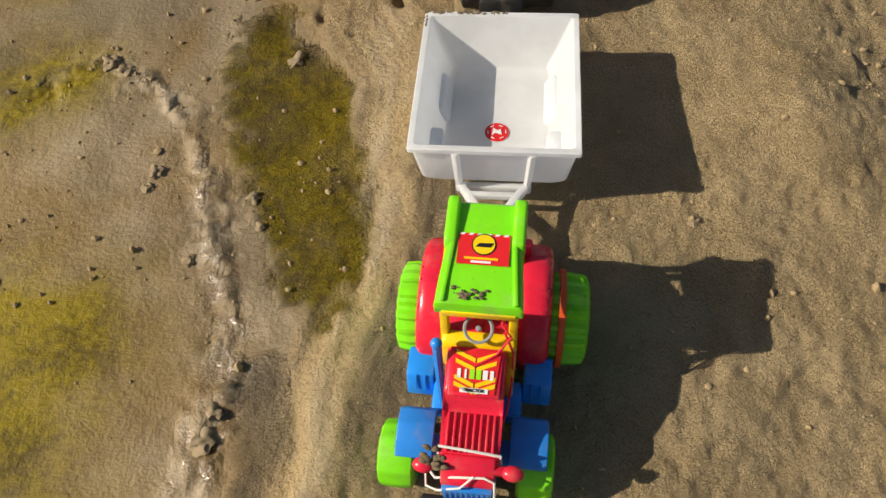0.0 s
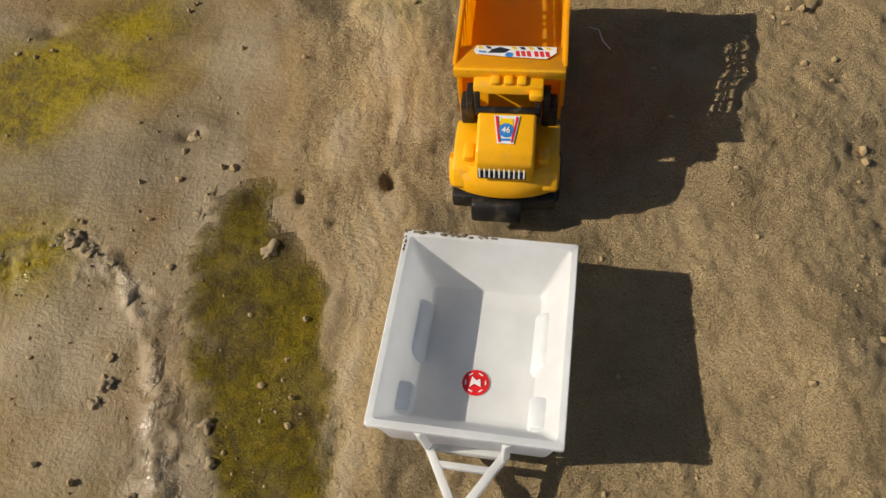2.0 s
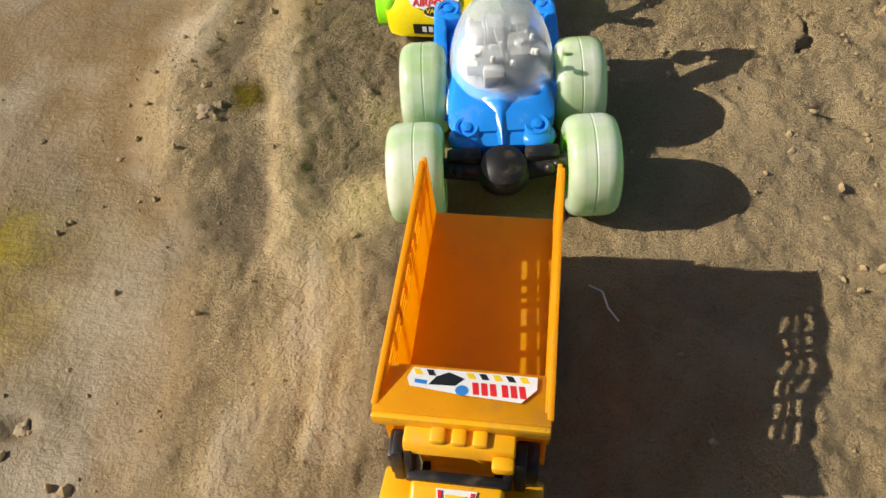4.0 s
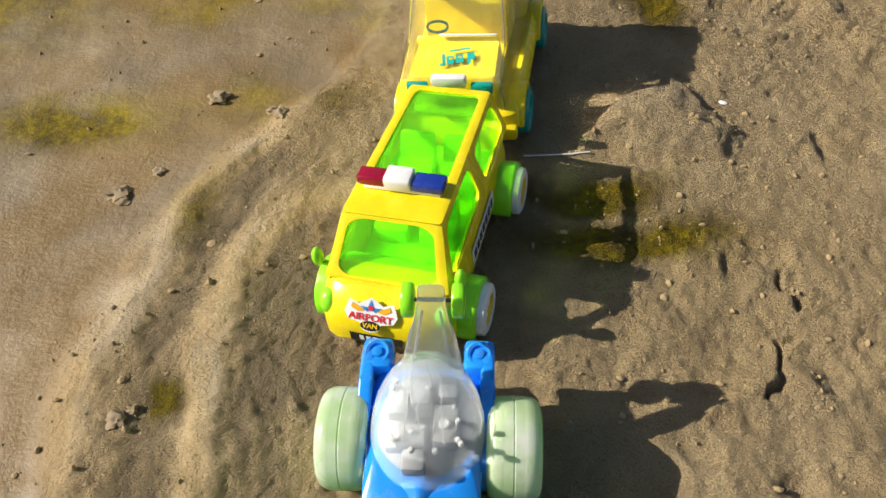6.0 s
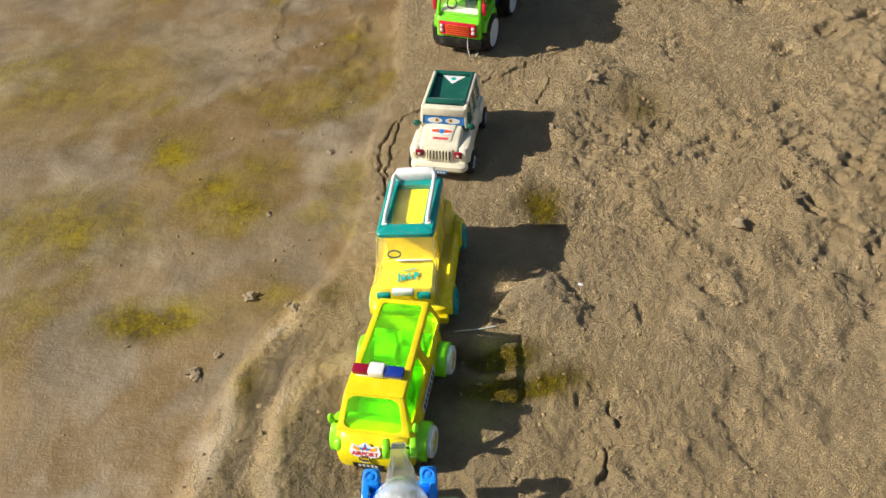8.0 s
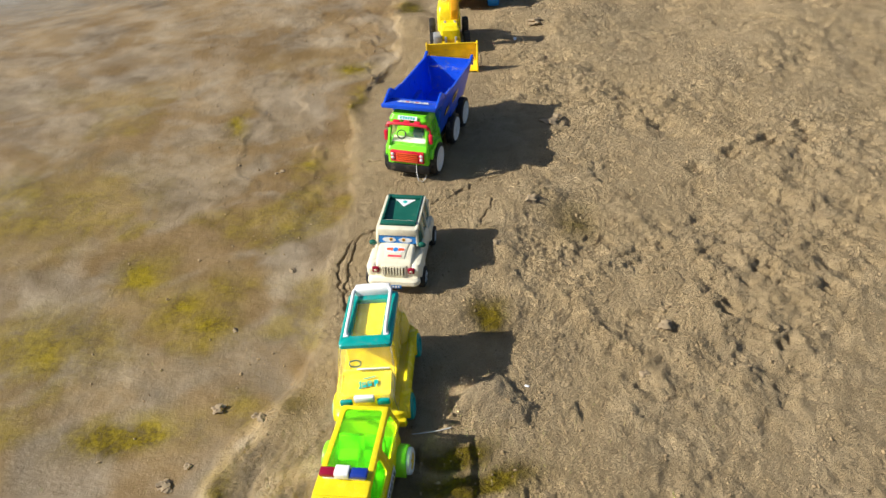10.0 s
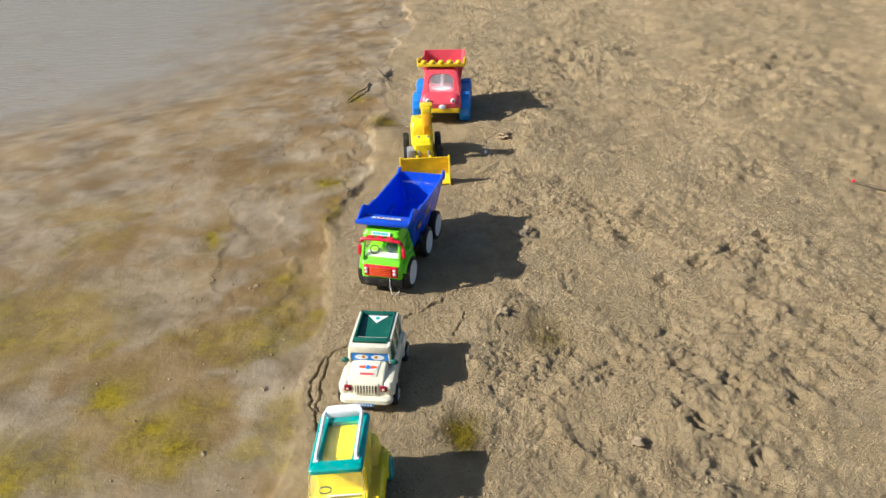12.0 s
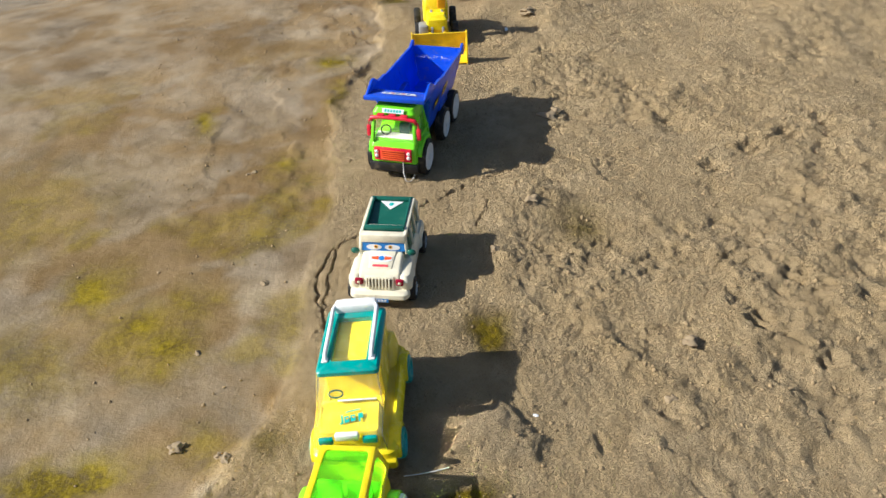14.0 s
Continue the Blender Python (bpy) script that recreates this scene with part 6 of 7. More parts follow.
    for i in range(7):
        part("grille_bar", beam((-0.0192 + i * 0.0064, -0.1050, 0.045), (-0.0192 + i * 0.0064, -0.1010, 0.067), 0.0028, 0.003, 0.0008), M["cream"], T)
    part("bumper", stack([(0.024, -0.052, 0.052, -0.112, -0.088, 0.010), (0.030, -0.058, 0.058, -0.116, -0.086, 0.014), (0.038, -0.057, 0.057, -0.115, -0.086, 0.014), (0.042, -0.052, 0.052, -0.110, -0.088, 0.010)], n=6), M["cream"], T, "cream front bumper")
    g = on_plane((0, -0.1165, 0.0270), (1, 0, 0), (0, 0, 1))
    decal("plate", g, rect(0, 0, 0.036, 0.0085), M["ink_blue"], T, 0.0006)
    for i in range(5):
        decal("plate_bar", g, rect(-0.012 + i * 0.006, 0, 0.004, 0.0045), M["paper"], T, 0.0010)
    f = on_plane((0, -0.062, 0.0845), (1, 0, 0), (0, 0.042, 0.0105))
    decal("sticker", f, [(-0.020, -0.004), (-0.010, -0.008), (0.010, -0.008), (0.020, -0.004), (0.022, 0.006), (0.008, 0.010), (-0.008, 0.010), (-0.022, 0.006)], M["paper"], T, 0.0008)
    for s in (-1, 1):
        decal("sticker_mark", f, [(s * 0.006, -0.003), (s * 0.019, -0.001), (s * 0.020, 0.004), (s * 0.006, 0.006)][::s], M["red_orange"], T, 0.0012)
    decal("sticker_mark", f, disc(0, 0.001, 0.0055), M["ink_blue"], T, 0.0014)
    decal("sticker_bar", f, rect(0, -0.0165, 0.030, 0.0055), M["pink_red"], T, 0.0008)
    return T


def green_truck():
    T = thing("toy_tipper_truck", pose(0.240, 2.122, -0.003, 0, 0, -21.5), "lime toy tipper truck with a deep blue bed", "toy truck", "row of toy vehicles")
    for y in (0.000, 0.172, 0.276):
        for s in (-1, 1):
            wh = tyre(T, *sorted((s * 0.051, s * 0.073)), y, 0.043, 0.044, M["rubber"], M["white_clean"], 0.76, 40, 0.03, 2, label="black tyre with white rim")
            part("wheel_cover", lathe((s * 0.0722, y, 0.043), (s, 0, 0), [(0.0335, 0), (0.0335, 0.0014), (0.0290, 0.0022), (0.0265, 0.0010), (0.0090, 0.0010), (0.0070, 0.0030)], 28), M["white_clean"], wh, "white plastic wheel cover")
    part("chassis", box(-0.040, 0.040, -0.045, 0.310, 0.028, 0.052, 0.004), M["black"], T)
    part("bumper", side([(-0.062, 0.026), (-0.040, 0.026), (-0.040, 0.048), (-0.060, 0.050)], -0.060, 0.060, 0.004), M["black"], T)
    # cab
    part("cab_body", stack([(0.044, -0.056, 0.056, -0.056, 0.070, 0.006), (0.090, -0.056, 0.056, -0.056, 0.070, 0.008), (0.100, -0.055, 0.055, -0.046, 0.070, 0.008)], n=5), M["green"], T, "lime cab")
    part("cab_front_top", stack([(0.150, -0.052, 0.052, -0.034, 0.070, 0.008), (0.168, -0.052, 0.052, -0.036, 0.066, 0.010), (0.178, -0.046, 0.046, -0.028, 0.060, 0.010)], n=5), M["green"], T, "lime cab roof")
    part("cab_rear", box(-0.052, 0.052, 0.040, 0.070, 0.095, 0.160, 0.004), M["green"], T)
    for s in (-1, 1):
        part("front_pillar", beam((s * 0.0520, -0.048, 0.098), (s * 0.0490, -0.032, 0.156), 0.008, 0.008, 0.002), M["green"], T)
        part("side_window", panel([(s * 0.0545, -0.040, 0.102), (s * 0.0545, 0.036, 0.102), (s * 0.0515, 0.036, 0.152), (s * 0.0515, -0.026, 0.152)][::s], 0.0015), M["shell"], T)
        part("wheel_arch", side([(-0.046, 0.070), (-0.036, 0.090), (0.0, 0.097), (0.036, 0.090), (0.048, 0.068), (0.042, 0.062), (0.028, 0.082), (0.0, 0.089), (-0.028, 0.082), (-0.042, 0.062)], *sorted((s * 0.050, s * 0.066)), b=0.0015), M["green"], T)
        part("mirror", box(*sorted((s * 0.056, s * 0.066)), -0.044, -0.036, 0.108, 0.136, 0.002), M["red"], T, "red mirror")
        part("mirror_arm", tube([(s * 0.050, -0.034, 0.156), (s * 0.060, -0.040, 0.148), (s * 0.061, -0.040, 0.134)], 0.002, 6), M["red"], T)
        lamp = part("headlamp", box(*sorted((s * 0.033, s * 0.046)), -0.063, -0.054, 0.062, 0.086, 0.002), M["red"], T)
        for k in (0, 1):
            part("lens", ball((s * 0.0395, -0.063, 0.069 + 0.011 * k), 0.0046, 1, 0.4, 1), M["paper"], lamp)
    part("windscreen", panel([(-0.047, -0.0475, 0.100), (0.047, -0.0475, 0.100), (0.0455, -0.0325, 0.154), (-0.0455, -0.0325, 0.154)], 0.002), M["shell"], T, "clear windscreen with cab inside")
    part("dashboard", box(-0.046, 0.046, -0.044, -0.020, 0.094, 0.108, 0.003), M["green"], T)
    part("seat", side([(-0.020, 0.094), (0.036, 0.094), (0.038, 0.150), (0.026, 0.152), (0.014, 0.122), (-0.020, 0.118)], -0.044, 0.044, 0.004), M["lime"], T)
    part("cab_lining", panel([(-0.046, -0.043, 0.109), (0.046, -0.043, 0.109), (0.046, -0.018, 0.112), (-0.046, -0.018, 0.112)], 0.002), M["paper"], T)
    part("driver_seat", box(0.006, 0.034, -0.022, -0.002, 0.104, 0.136, 0.006), M["smoke_green"], T)
    part("steering_wheel", tube([(-0.022 + 0.012 * math.cos(t), -0.030 + 0.005 * math.sin(t), 0.122 + 0.010 * math.sin(t)) for t in [2 * math.pi * i / 18 for i in range(19)]], 0.0018, 6), M["black"], T)
    part("sun_visor", tube([(-0.054, -0.036, 0.148), (-0.052, -0.043, 0.158), (-0.030, -0.045, 0.162), (0.030, -0.045, 0.162), (0.052, -0.043, 0.158), (0.054, -0.036, 0.148)], 0.0046, 8), M["red"], T, "red light bar over windscreen")
    for x in (-0.028, 0.0, 0.028):
        part("roof_lamp", box(x - 0.009, x + 0.009, -0.047, -0.038, 0.163, 0.170, 0.002), M["red"], T)
    part("grille", box(-0.046, 0.046, -0.0615, -0.054, 0.056, 0.090, 0.002), M["red"], T, "red grille")
    for i in range(5):
        part("grille_bar", box(-0.030, 0.030, -0.064, -0.060, 0.060 + 0.0055 * i, 0.0628 + 0.0055 * i, 0.0006), M["red_orange"], T)
    f = on_plane((0, -0.0345, 0.1735), (1, 0, 0), (0, 0.65, 0.75))
    decal("roof_sticker", f, rect(0, 0, 0.052, 0.0105), M["paper"], T, 0.0030)
    for i in range(6):
        decal("sticker_bar", f, rect(-0.0175 + i * 0.007, 0, 0.0048, 0.0062), M["ink_teal"], T, 0.0036)
    # bed: a long open tub with sloping sides and a cab lip
    y0, y1, w = -0.018, 0.368, 0.0735
    part("bed", stack([(0.070, -0.050, 0.050, 0.080, 0.345, 0.006), ((0.168, 0.155), -0.070, 0.070, y0 + 0.050, y1 - 0.004, 0.004), ((0.190, 0.168), -w, w, y0 + 0.046, y1, 0.004), ((0.193, 0.171), -w, w, y0 + 0.046, y1, 0.004), ((0.193, 0.171), -w + 0.005, w - 0.005, y0 + 0.052, y1 - 0.005, 0.004), ((0.150, 0.140), -0.064, 0.064, 0.052, y1 - 0.008, 0.004), (0.080, -0.046, 0.046, 0.092, 0.335, 0.004)], n=4), M["deep_blue"], T, "deep blue open tipper bed")
    part("cab_lip", panel([(-w, y0 - 0.004, 0.201), (w, y0 - 0.004, 0.201), (w, 0.036, 0.191), (-w, 0.036, 0.191)], 0.006, b=0.0015), M["deep_blue"], T)
    part("lip_front", box(-w, w, y0 - 0.008, y0 - 0.002, 0.192, 0.203, 0.0015), M["deep_blue"], T)
    for s in (-1, 1):
        part("bed_gusset", side([(y0 - 0.004, 0.196), (0.050, 0.188), (0.135, 0.187), (0.120, 0.193), (0.070, 0.196), (0.044, 0.216), (0.030, 0.218)], *sorted((s * (w - 0.006), s * w)), b=0.0014), M["deep_blue"], T)
        part("tail_horn", side([(0.340, 0.168), (0.374, 0.150), (0.378, 0.176), (0.372, 0.184), (0.350, 0.176)], *sorted((s * (w - 0.007), s * w)), b=0.0015), M["deep_blue"], T)
        part("inner_rib", box(*sorted((s * 0.044, s * 0.060)), 0.160, 0.240, 0.082, 0.122, 0.004), M["deep_blue"], T)
        for k in range(2):
            g = on_plane((s * 0.0640, 0.10 + 0.085 * k, 0.138), (0, 1, 0) if s > 0 else (0, -1, 0), (s * 0.20, 0, 1))
            decal("side_sticker", g, [(-0.026, -0.010), (0.020, -0.012), (0.028, 0.010), (-0.018, 0.012)], M["ink_yellow"] if k else M["ink_black"], T, 0.0030)
            decal("side_sticker_mark", g, [(-0.016, -0.006), (0.012, -0.006), (0.018, 0.005), (-0.010, 0.006)], M["ink_black"] if k else M["ink_yellow"], T, 0.0034)
    f = on_plane((0, 0.010, 0.1965), (1, 0, 0), (0, 0.054, -0.010))
    decal("lip_sticker", f, [(-0.040, -0.007), (0.046, -0.007), (0.040, 0.007), (-0.034, 0.007)], M["paper"], T, 0.0010)
    for i in range(5):
        decal("sticker_bar", f, rect(-0.026 + i * 0.013, 0, 0.008, 0.006), M["ink_red"] if i % 2 else M["ink_blue"], T, 0.0014)
    bm, rnd = B(), random.Random(12)
    for i in range(60):
        ball((rnd.uniform(-0.055, 0.055), 0.338 + rnd.uniform(-0.012, 0.012), 0.150 + rnd.uniform(0.0, 0.003)), rnd.uniform(0.001, 0.0022), 1, 1, 0.6, bm, 6, 4)
    for o in (part("water_drops", bm, M["clear"], T, "drops on the tailgate"),):
        o.visible_shadow = True
    part("tow_cord", tube([(0.024, -0.058, 0.056), (0.026, -0.066, 0.030), (0.032, -0.070, 0.010), (0.040, -0.062, 0.004), (0.046, -0.050, 0.010), (0.050, -0.052, 0.034)], 0.0011, 6), M["string"], T)
    return T


def loader():
    T = thing("toy_backhoe_loader", pose(0.428, 2.955, -0.002, 0, 0, -4), "yellow plastic toy loader with front blade and raised arm", "toy loader", "row of toy vehicles")
    for y, r in ((-0.010, 0.030), (0.110, 0.034)):
        for s in (-1, 1):
            tyre(T, *sorted((s * 0.050, s * 0.073)), y, r, r, M["rubber"], M["yellow"], 0.5, 44, 0.05, 2, label="black tyre with yellow rim")
    part("chassis", box(-0.038, 0.038, -0.050, 0.150, 0.030, 0.056, 0.004), M["yellow"], T)
    part("cab", stack([(0.054, -0.042, 0.042, 0.020, 0.130, 0.010), (0.100, -0.042, 0.042, 0.022, 0.130, 0.012), (0.135, -0.036, 0.034, 0.036, 0.120, 0.012), (0.140, -0.030, 0.028, 0.044, 0.112, 0.010)], n=5), M["lemon"], T, "rounded yellow cab")
    part("bonnet", stack([(0.050, -0.034, 0.034, -0.052, 0.030, 0.008), (0.080, -0.034, 0.034, -0.050, 0.030, 0.010), (0.092, -0.026, 0.026, -0.036, 0.030, 0.010)], n=5), M["lemon"], T)
    part("engine_block", box(-0.060, -0.030, -0.060, -0.012, 0.030, 0.066, 0.005), M["grey"], T)
    for x in (-0.016, 0.020):
        part("lift_arm", side([(-0.062, 0.040), (-0.050, 0.034), (0.010, 0.080), (0.014, 0.094), (0.002, 0.098), (-0.056, 0.056)], x - 0.004, x + 0.004, 0.002), M["grey"], T, "grey lift arm")
    part("lift_pin", cyl((-0.022, -0.030, 0.070), (0.026, -0.030, 0.070), 0.006), M["grey"], T)
    for s in (-1, 1):
        part("blade_arm", beam((s * 0.024, -0.040, 0.040), (s * 0.024, -0.172, 0.030), 0.010, 0.014, 0.003), M["yellow"], T)
    # blade with curved back
    pts = [(-0.232, 0.004), (-0.206, 0.006), (-0.186, 0.018), (-0.176, 0.040), (-0.178, 0.066), (-0.190, 0.092), (-0.195, 0.091), (-0.183, 0.065), (-0.1815, 0.041), (-0.190, 0.021), (-0.208, 0.010), (-0.232, 0.007)]
    blade = part("blade", side(pts, -0.086, 0.086, 0.0008), M["yellow"], T, "yellow front blade")
    for s in (-1, 1):
        part("blade_cheek", side([(-0.236, 0.003), (-0.180, 0.003), (-0.174, 0.040), (-0.176, 0.080), (-0.186, 0.096), (-0.200, 0.094), (-0.216, 0.060)], *sorted((s * 0.083, s * 0.088)), b=0.0008), M["yellow"], blade)
    # raised excavator arm
    part("boom", side([(0.050, 0.100), (0.010, 0.150), (-0.006, 0.186), (0.000, 0.206), (0.040, 0.208), (0.052, 0.196), (0.050, 0.150), (0.085, 0.110)], 0.000, 0.036, 0.005, seg=3), M["yellow"], T, "yellow folded boom")
    part("boom_front", side([(-0.012, 0.104), (-0.020, 0.140), (-0.004, 0.190), (0.006, 0.188), (0.004, 0.145), (0.010, 0.106)], 0.004, 0.032, 0.005), M["amber"], T)
    part("boom_cap", box(-0.004, 0.042, 0.006, 0.050, 0.196, 0.212, 0.005), M["yellow"], T)
    part("boom_pin", cyl((-0.006, 0.014, 0.168), (0.042, 0.014, 0.168), 0.006), M["yellow"], T)
    return T


def red_truck():
    T = thing("toy_dumper", pose(0.568, 3.440, -0.004, 0, 0, -11), "faded red toy dumper, yellow-edged bed, blue wheels, at row end", "toy truck", "row of toy vehicles")
    for y in (-0.062, 0.120):
        for s in (-1, 1):
            wh = tyre(T, *sorted((s * 0.074, s * 0.121)), y, 0.060, 0.060, M["blue"], M["yellow"], 0.55, 48, 0.05, 2, label="blue chunky wheel with yellow rim")
    for s in (-1, 1):
        part("wheel_cover", side([(-0.030, 0.080), (0.0, 0.112), (0.12, 0.112), (0.160, 0.084), (0.150, 0.074), (0.0, 0.080)], *sorted((s * 0.066, s * 0.112)), b=0.003), M["blue"], T)
    part("chassis", box(-0.066, 0.066, -0.100, 0.220, 0.045, 0.078, 0.006), M["yellow"], T)
    part("bumper", side([(-0.150, 0.060), (-0.110, 0.056), (-0.100, 0.084), (-0.146, 0.086)], -0.078, 0.078, 0.006), M["yellow"], T)
    body = part("cab_body", stack([(0.074, -0.084, 0.084, -0.146, 0.060, 0.020), (0.100, -0.086, 0.086, -0.150, 0.060, 0.030), (0.128, -0.080, 0.080, -0.128, 0.060, 0.030), (0.140, -0.074, 0.074, -0.104, 0.060, 0.024)], n=6), M["pink_red"], T, "faded red rounded cab")
    part("cab_top", stack([(0.196, -0.060, 0.060, -0.046, 0.050, 0.014), (0.206, -0.064, 0.064, -0.050, 0.054, 0.016), (0.214, -0.058, 0.058, -0.042, 0.050, 0.014)], n=5), M["pink_red"], T)
    part("cab_rear", box(-0.068, 0.068, 0.020, 0.056, 0.135, 0.205, 0.006), M["pink_red"], T)
    for s in (-1, 1):
        part("side_pillar", beam((s * 0.071, 0.000, 0.136), (s * 0.060, 0.010, 0.202), 0.012, 0.020, 0.004), M["pink_red"], T)
        part("headlamp", ball((s * 0.052, -0.1455, 0.112), 0.010, 1, 0.5, 1), M["paper"], T)
        part("headlamp_mark", ball((s * 0.052, -0.1490, 0.112), 0.005, 1, 0.5, 1), M["maroon"], T)
    q = [(-0.080, -0.120, 0.124), (0.080, -0.120, 0.124), (0.064, -0.046, 0.208), (-0.064, -0.046, 0.208)]
    part("windscreen_frame", bezel(q, 0.13, 0.87, 0.08, 0.88, 0.24, 0.006, 0.006), M["pink_red"], T)
    part("windscreen", pane(q, 0.13, 0.87, 0.08, 0.88, 0.24, bulge=0.006, sink=0.003), M["clear"], T, "clear windscreen")
    part("dashboard", ball((0, -0.060, 0.134), 0.05, 1.0, 0.75, 0.22), M["white_clean"], T, "white dashboard behind the windscreen")
    for x in (-0.028, 0.028):
        part("seat", box(x - 0.018, x + 0.018, -0.006, 0.014, 0.136, 0.188, 0.006), M["black"], T)
    part("cab_post", box(-0.005, 0.005, -0.030, -0.022, 0.136, 0.200, 0.002), M["white_clean"], T)
    part("front_badge", ball((0.008, -0.153, 0.088), 0.012, 1.2, 0.4, 0.9), M["paper"], T)
    # bed with yellow rim
    part("bed", stack([(0.110, -0.072, 0.072, 0.070, 0.190, 0.010), ((0.205, 0.215), -0.090, 0.090, 0.050, 0.215, 0.010), ((0.212, 0.226), -0.092, 0.092, 0.048, 0.218, 0.010), ((0.212, 0.226), -0.086, 0.086, 0.054, 0.212, 0.010), (0.125, -0.066, 0.066, 0.076, 0.186, 0.008)], n=4), M["pink_red"], T, "red open bed")
    part("bed_canopy", panel([(-0.098, -0.040, 0.236), (0.098, -0.040, 0.236), (0.096, 0.058, 0.212), (-0.096, 0.058, 0.212)], 0.008, b=0.002), M["yellow"], T, "yellow cab canopy with teeth")
    part("canopy_lip", box(-0.098, 0.098, -0.048, -0.036, 0.224, 0.240, 0.003), M["yellow"], T)
    for i in range(5):
        part("canopy_tooth", ball((-0.072 + 0.036 * i, -0.036, 0.242), 0.013, 1, 1.1, 0.7), M["yellow"], T)
    for s in (-1, 1):
        part("bed_rim", side([(-0.044, 0.228), (0.050, 0.206), (0.130, 0.206), (0.130, 0.222), (0.060, 0.228), (-0.020, 0.256), (-0.044, 0.256)], *sorted((s * 0.092, s * 0.101)), b=0.003), M["yellow"], T)
    return T


def let_light_in(ob):
    for o in ob.children_recursive:
        if o.type == "MESH" and o.data.materials[0] in (M["clear_green"], M["clear_frost"], M["clear"], M["shell"]):
            o.visible_shadow = False


tractor()
trailer()
dump_truck()
for ob in (stunt_car(), van(), yellow_jeep(), green_truck(), red_truck()):
    let_light_in(ob)
cream_jeep()
loader()


# ---- loose bits on the ground ----
def icosa():
    bm = bmesh.new()
    bmesh.ops.create_icosphere(bm, subdivisions=1, radius=1)
    v = np.array([q.co[:] for q in bm.verts])
    f = np.array([[q.index for q in t.verts] for t in bm.faces])
    bm.free()
    return v, f


def crumbs():
    """Mud crumbs strewn over the sand, too many to count."""
    rs = np.random.RandomState(77)
    v, f = icosa()
    n = 11000
    x, y = rs.uniform(-0.5, 1.5, n * 4), rs.uniform(0.0, 3.4, n * 4)
    bank = np.interp(y, BANK_Y, BANK_X)
    dens = np.where(x > bank, 0.10 + 0.5 * np.clip(x - bank - 0.12, 0, 1), 0.05) + 0.5 * step(fbm(x, y, 0.12, 3, 131), 0.55, 0.70)
    hol = step(0.05 - np.hypot((x + 0.155) * 1.0, (y - 0.31) * 0.35), 0, 0.02)
    dens = np.maximum(dens, 0.75 * hol)
    dens = dens * (1 - np.exp(-(along(x, y, ROW) / 0.085) ** 4))
    keep = rs.rand(n * 4) < dens
    x, y = x[keep][:n], y[keep][:n]
    n = len(x)
    s = 0.0006 + 0.0030 * rs.rand(n) ** 4 + 0.0006 * rs.rand(n)
    z = ground_at(x, y)[0] + s * 0.25
    sc = rs.uniform(0.6, 1.3, (n, 1, 3)) * s[:, None, None]
    co = v[None] * sc * rs.uniform(0.75, 1.25, (n, len(v), 1)) + np.stack([x, y, z], 1)[:, None]
    fc = f[None] + (np.arange(n) * len(v))[:, None, None]
    me = bpy.data.meshes.new("mud_crumbs")
    me.from_pydata(co.reshape(-1, 3), [], fc.reshape(-1, 3))
    me.materials.append(M["crumb"])
    return tagged(new("mud_crumbs", me), "small brown mud crumbs strewn on the sand", "mud crumbs", kind="stuff")


crumbs()


def clod(x, y, r, flat=0.6, seed=0, label="lumpy brown mud clod on damp silt", mat_c="mud_light"):
    rs = random.Random(seed)
    bm = B()
    bmesh.ops.create_icosphere(bm, subdivisions=3, radius=r)
    off = Vector((rs.random() * 50, rs.random() * 50, rs.random() * 50))
    for v in bm.verts:
        k = 1 + 0.85 * noise.noise(v.co * (1.3 / r) + off) + 0.5 * noise.noise(v.co * (3.4 / r) + off)
        v.co = Vector((v.co.x * k * rs.uniform(0.99, 1.01), v.co.y * k, v.co.z * k * flat))
    ob = part("mud_clod", bm, M[mat_c], None, "", 60)
    ob.matrix_world = pose(x, y, height(x, y) + r * flat * 0.15, 0, 0, rs.uniform(0, 360))
    return tagged(ob, label, "mud clod", "mud clods on silt")


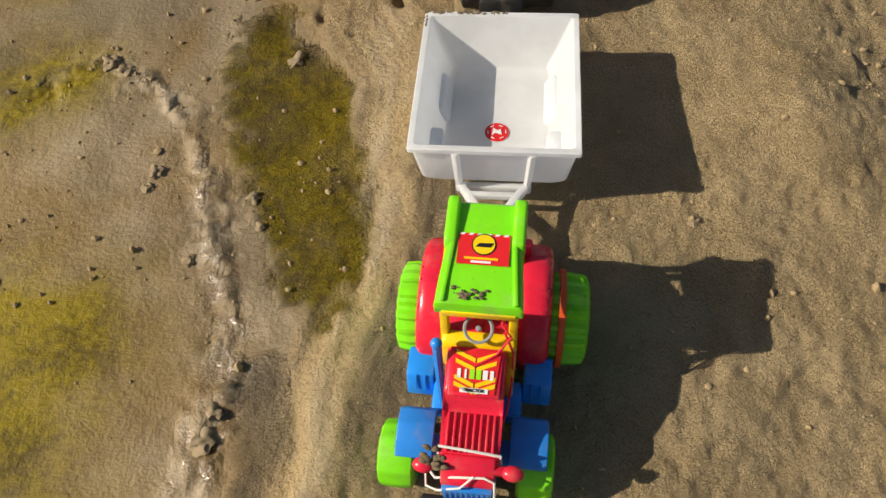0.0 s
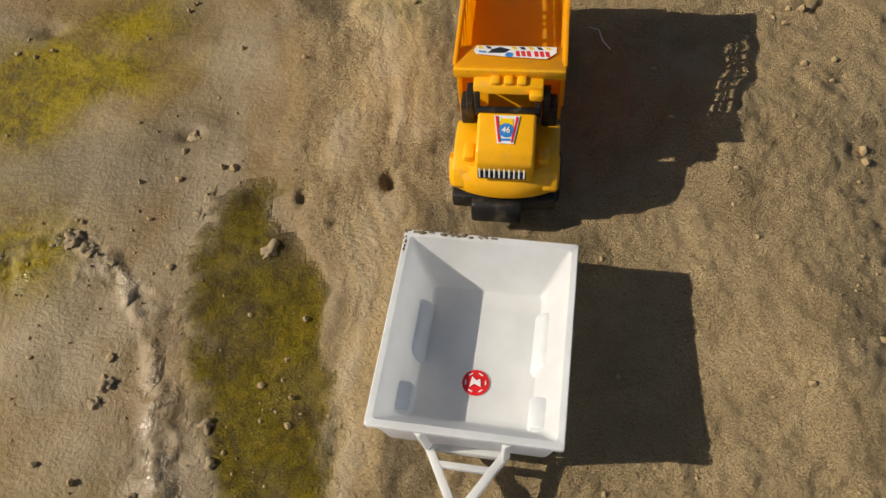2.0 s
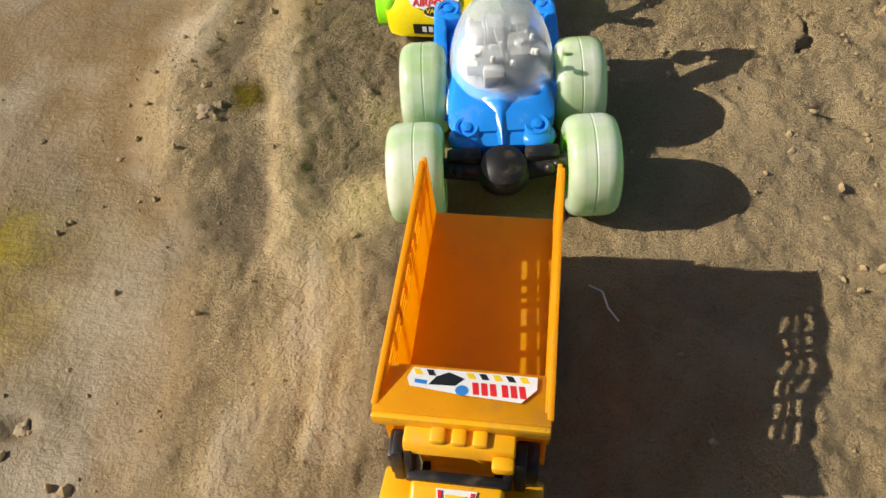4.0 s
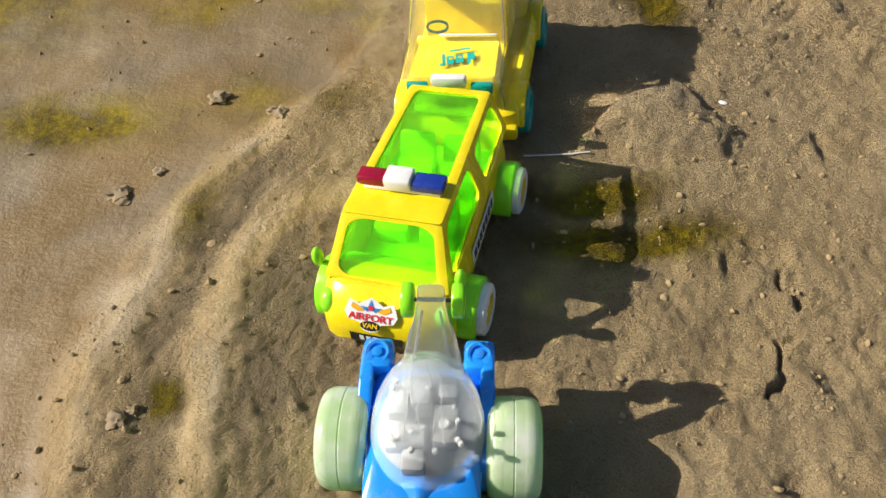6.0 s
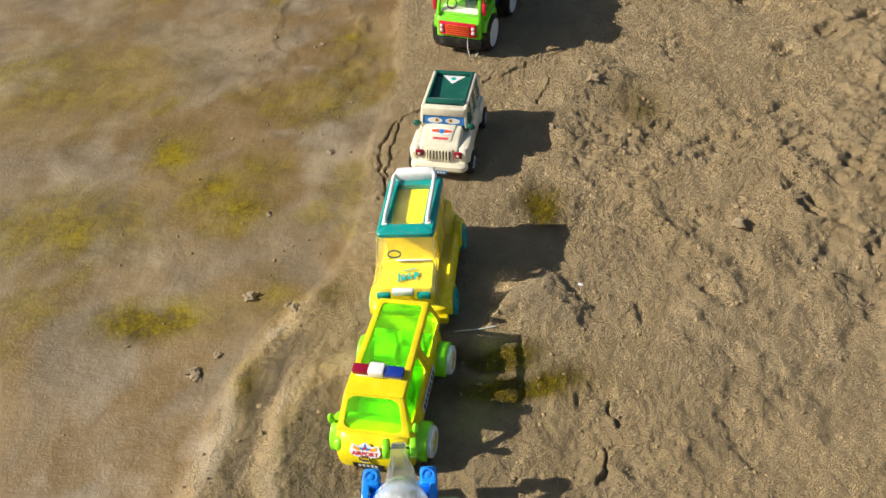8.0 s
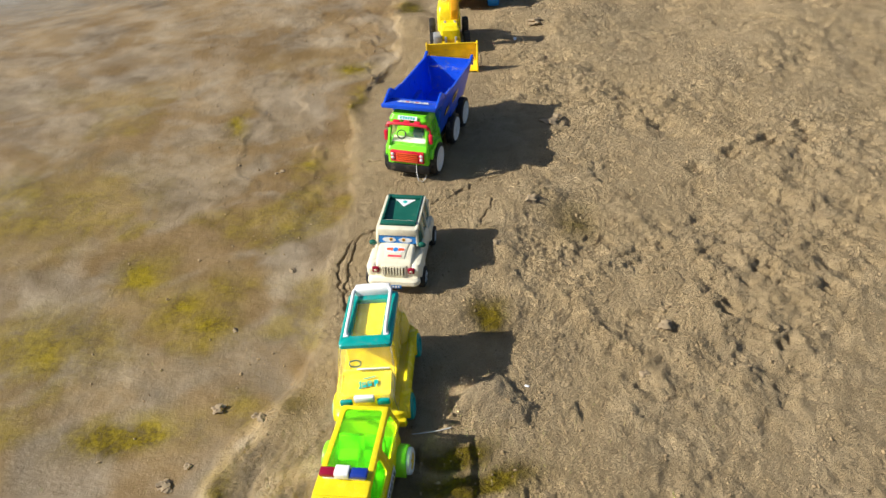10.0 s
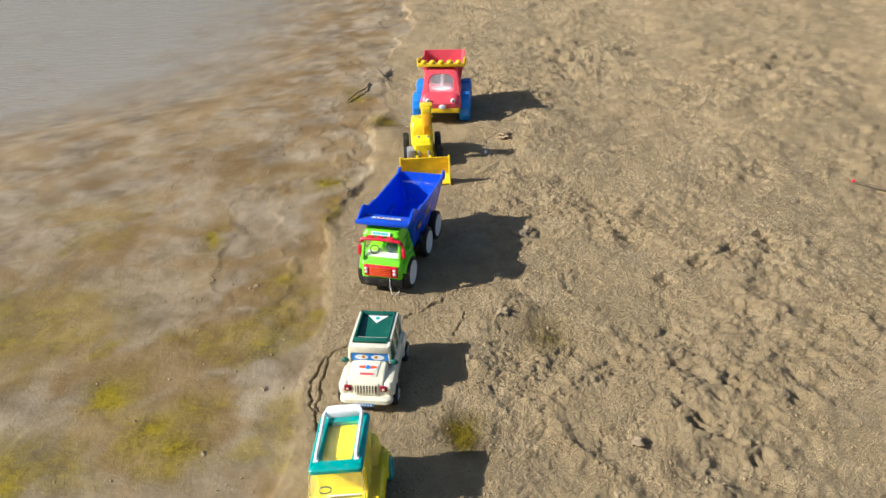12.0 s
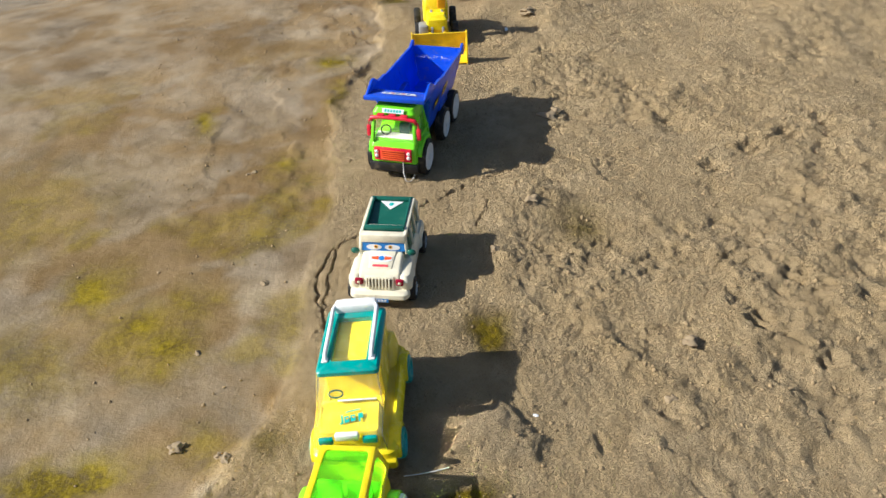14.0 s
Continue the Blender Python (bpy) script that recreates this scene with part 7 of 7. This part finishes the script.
for i, (x, y, r) in enumerate(((-0.190, 1.330, 0.011), (-0.262, 1.172, 0.011), (-0.252, 1.160, 0.006), (-0.105, 1.290, 0.008), (-0.118, 1.300, 0.006), (-0.225, 1.205, 0.007), (-0.290, 0.372, 0.006), (-0.297, 0.358, 0.005), (-0.345, 0.512, 0.008), (-0.330, 0.500, 0.006),
                               (-0.258, 0.283, 0.005), (-0.250, 0.620, 0.007), (-0.240, 0.130, 0.008), (-0.232, 0.150, 0.006), (0.150, 0.252, 0.004), (-0.165, 0.485, 0.007), (-0.185, 1.545, 0.006), (-0.170, 0.905, 0.008), (-0.162, 0.915, 0.005), (-0.075, 1.730, 0.007), (-0.128, 2.180, 0.007), (-0.145, 2.176, 0.005),
                               (-0.205, 0.335, 0.005), (-0.20, 0.305, 0.004), (0.405, 1.735, 0.012), (0.520, 1.90, 0.015), (0.66, 2.33, 0.020), (0.69, 2.36, 0.013), (0.775, 3.10, 0.024), (0.62, 1.30, 0.010), (0.70, 1.42, 0.012))):
    clod(x, y, r, 0.55, 40 + i)


def rod(name, pts, r, material, label, category):
    ob = part(name, tube(pts, r, 7), M[material])
    return tagged(ob, label, category)


def lie(x, y, up=0.002):
    return (x, y, height(x, y) + up)


rod("root_fibre", [lie(0.138, 0.700), lie(0.146, 0.692, 0.006), lie(0.148, 0.680, 0.004), lie(0.154, 0.670)], 0.0007, "string", "pale thin root fibre on sand", "root")
rod("twig", [lie(0.168, 1.215), lie(0.190, 1.214, 0.004), lie(0.215, 1.216, 0.003), lie(0.238, 1.220)], 0.0009, "string", "pale thin twig lying by the van", "twig")
stick = rod("stick", [lie(1.862, 2.478, 0.006), lie(1.95, 2.40, 0.008), lie(2.06, 2.31, 0.010), lie(2.20, 2.20, 0.010)], 0.0035, "mud", "thin dark stick with a red tip on sand", "stick")
part("red_tip", ball(lie(1.858, 2.482, 0.006), 0.006), M["ink_red"], stick)
shell = part("shell_chip", ball((0, 0, 0), 0.004, 1.3, 0.7, 0.3, u=10, v=6), M["paper"])
shell.matrix_world = pose(0.391, 1.300, height(0.391, 1.300) + 0.001, 8, 0, -25)
tagged(shell, "small white shell chip on the sand", "shell")
leaf = part("dry_leaf", panel([(-0.012, 0.0, 0.0), (0.0, -0.006, 0.001), (0.013, 0.001, 0.004), (0.003, 0.007, 0.006)], 0.0012), M["paper"])
leaf.matrix_world = pose(0.668, 2.955, height(0.668, 2.955) + 0.004, 0, 0, 60)
tagged(leaf, "small pale dry leaf lying by the loader", "leaf")
rod("driftwood", [lie(0.155, 3.72, 0.008), lie(0.20, 3.80, 0.014), lie(0.245, 3.85, 0.012), lie(0.27, 3.94, 0.006)], 0.0045, "mud_light", "short dark driftwood piece at the water's edge", "driftwood")
rod("twig", [lie(0.31, 4.30, 0.004), lie(0.335, 4.10, 0.007), lie(0.36, 3.95, 0.006), lie(0.375, 3.86, 0.003)], 0.002, "mud", "thin dark twig at the water's edge", "twig")
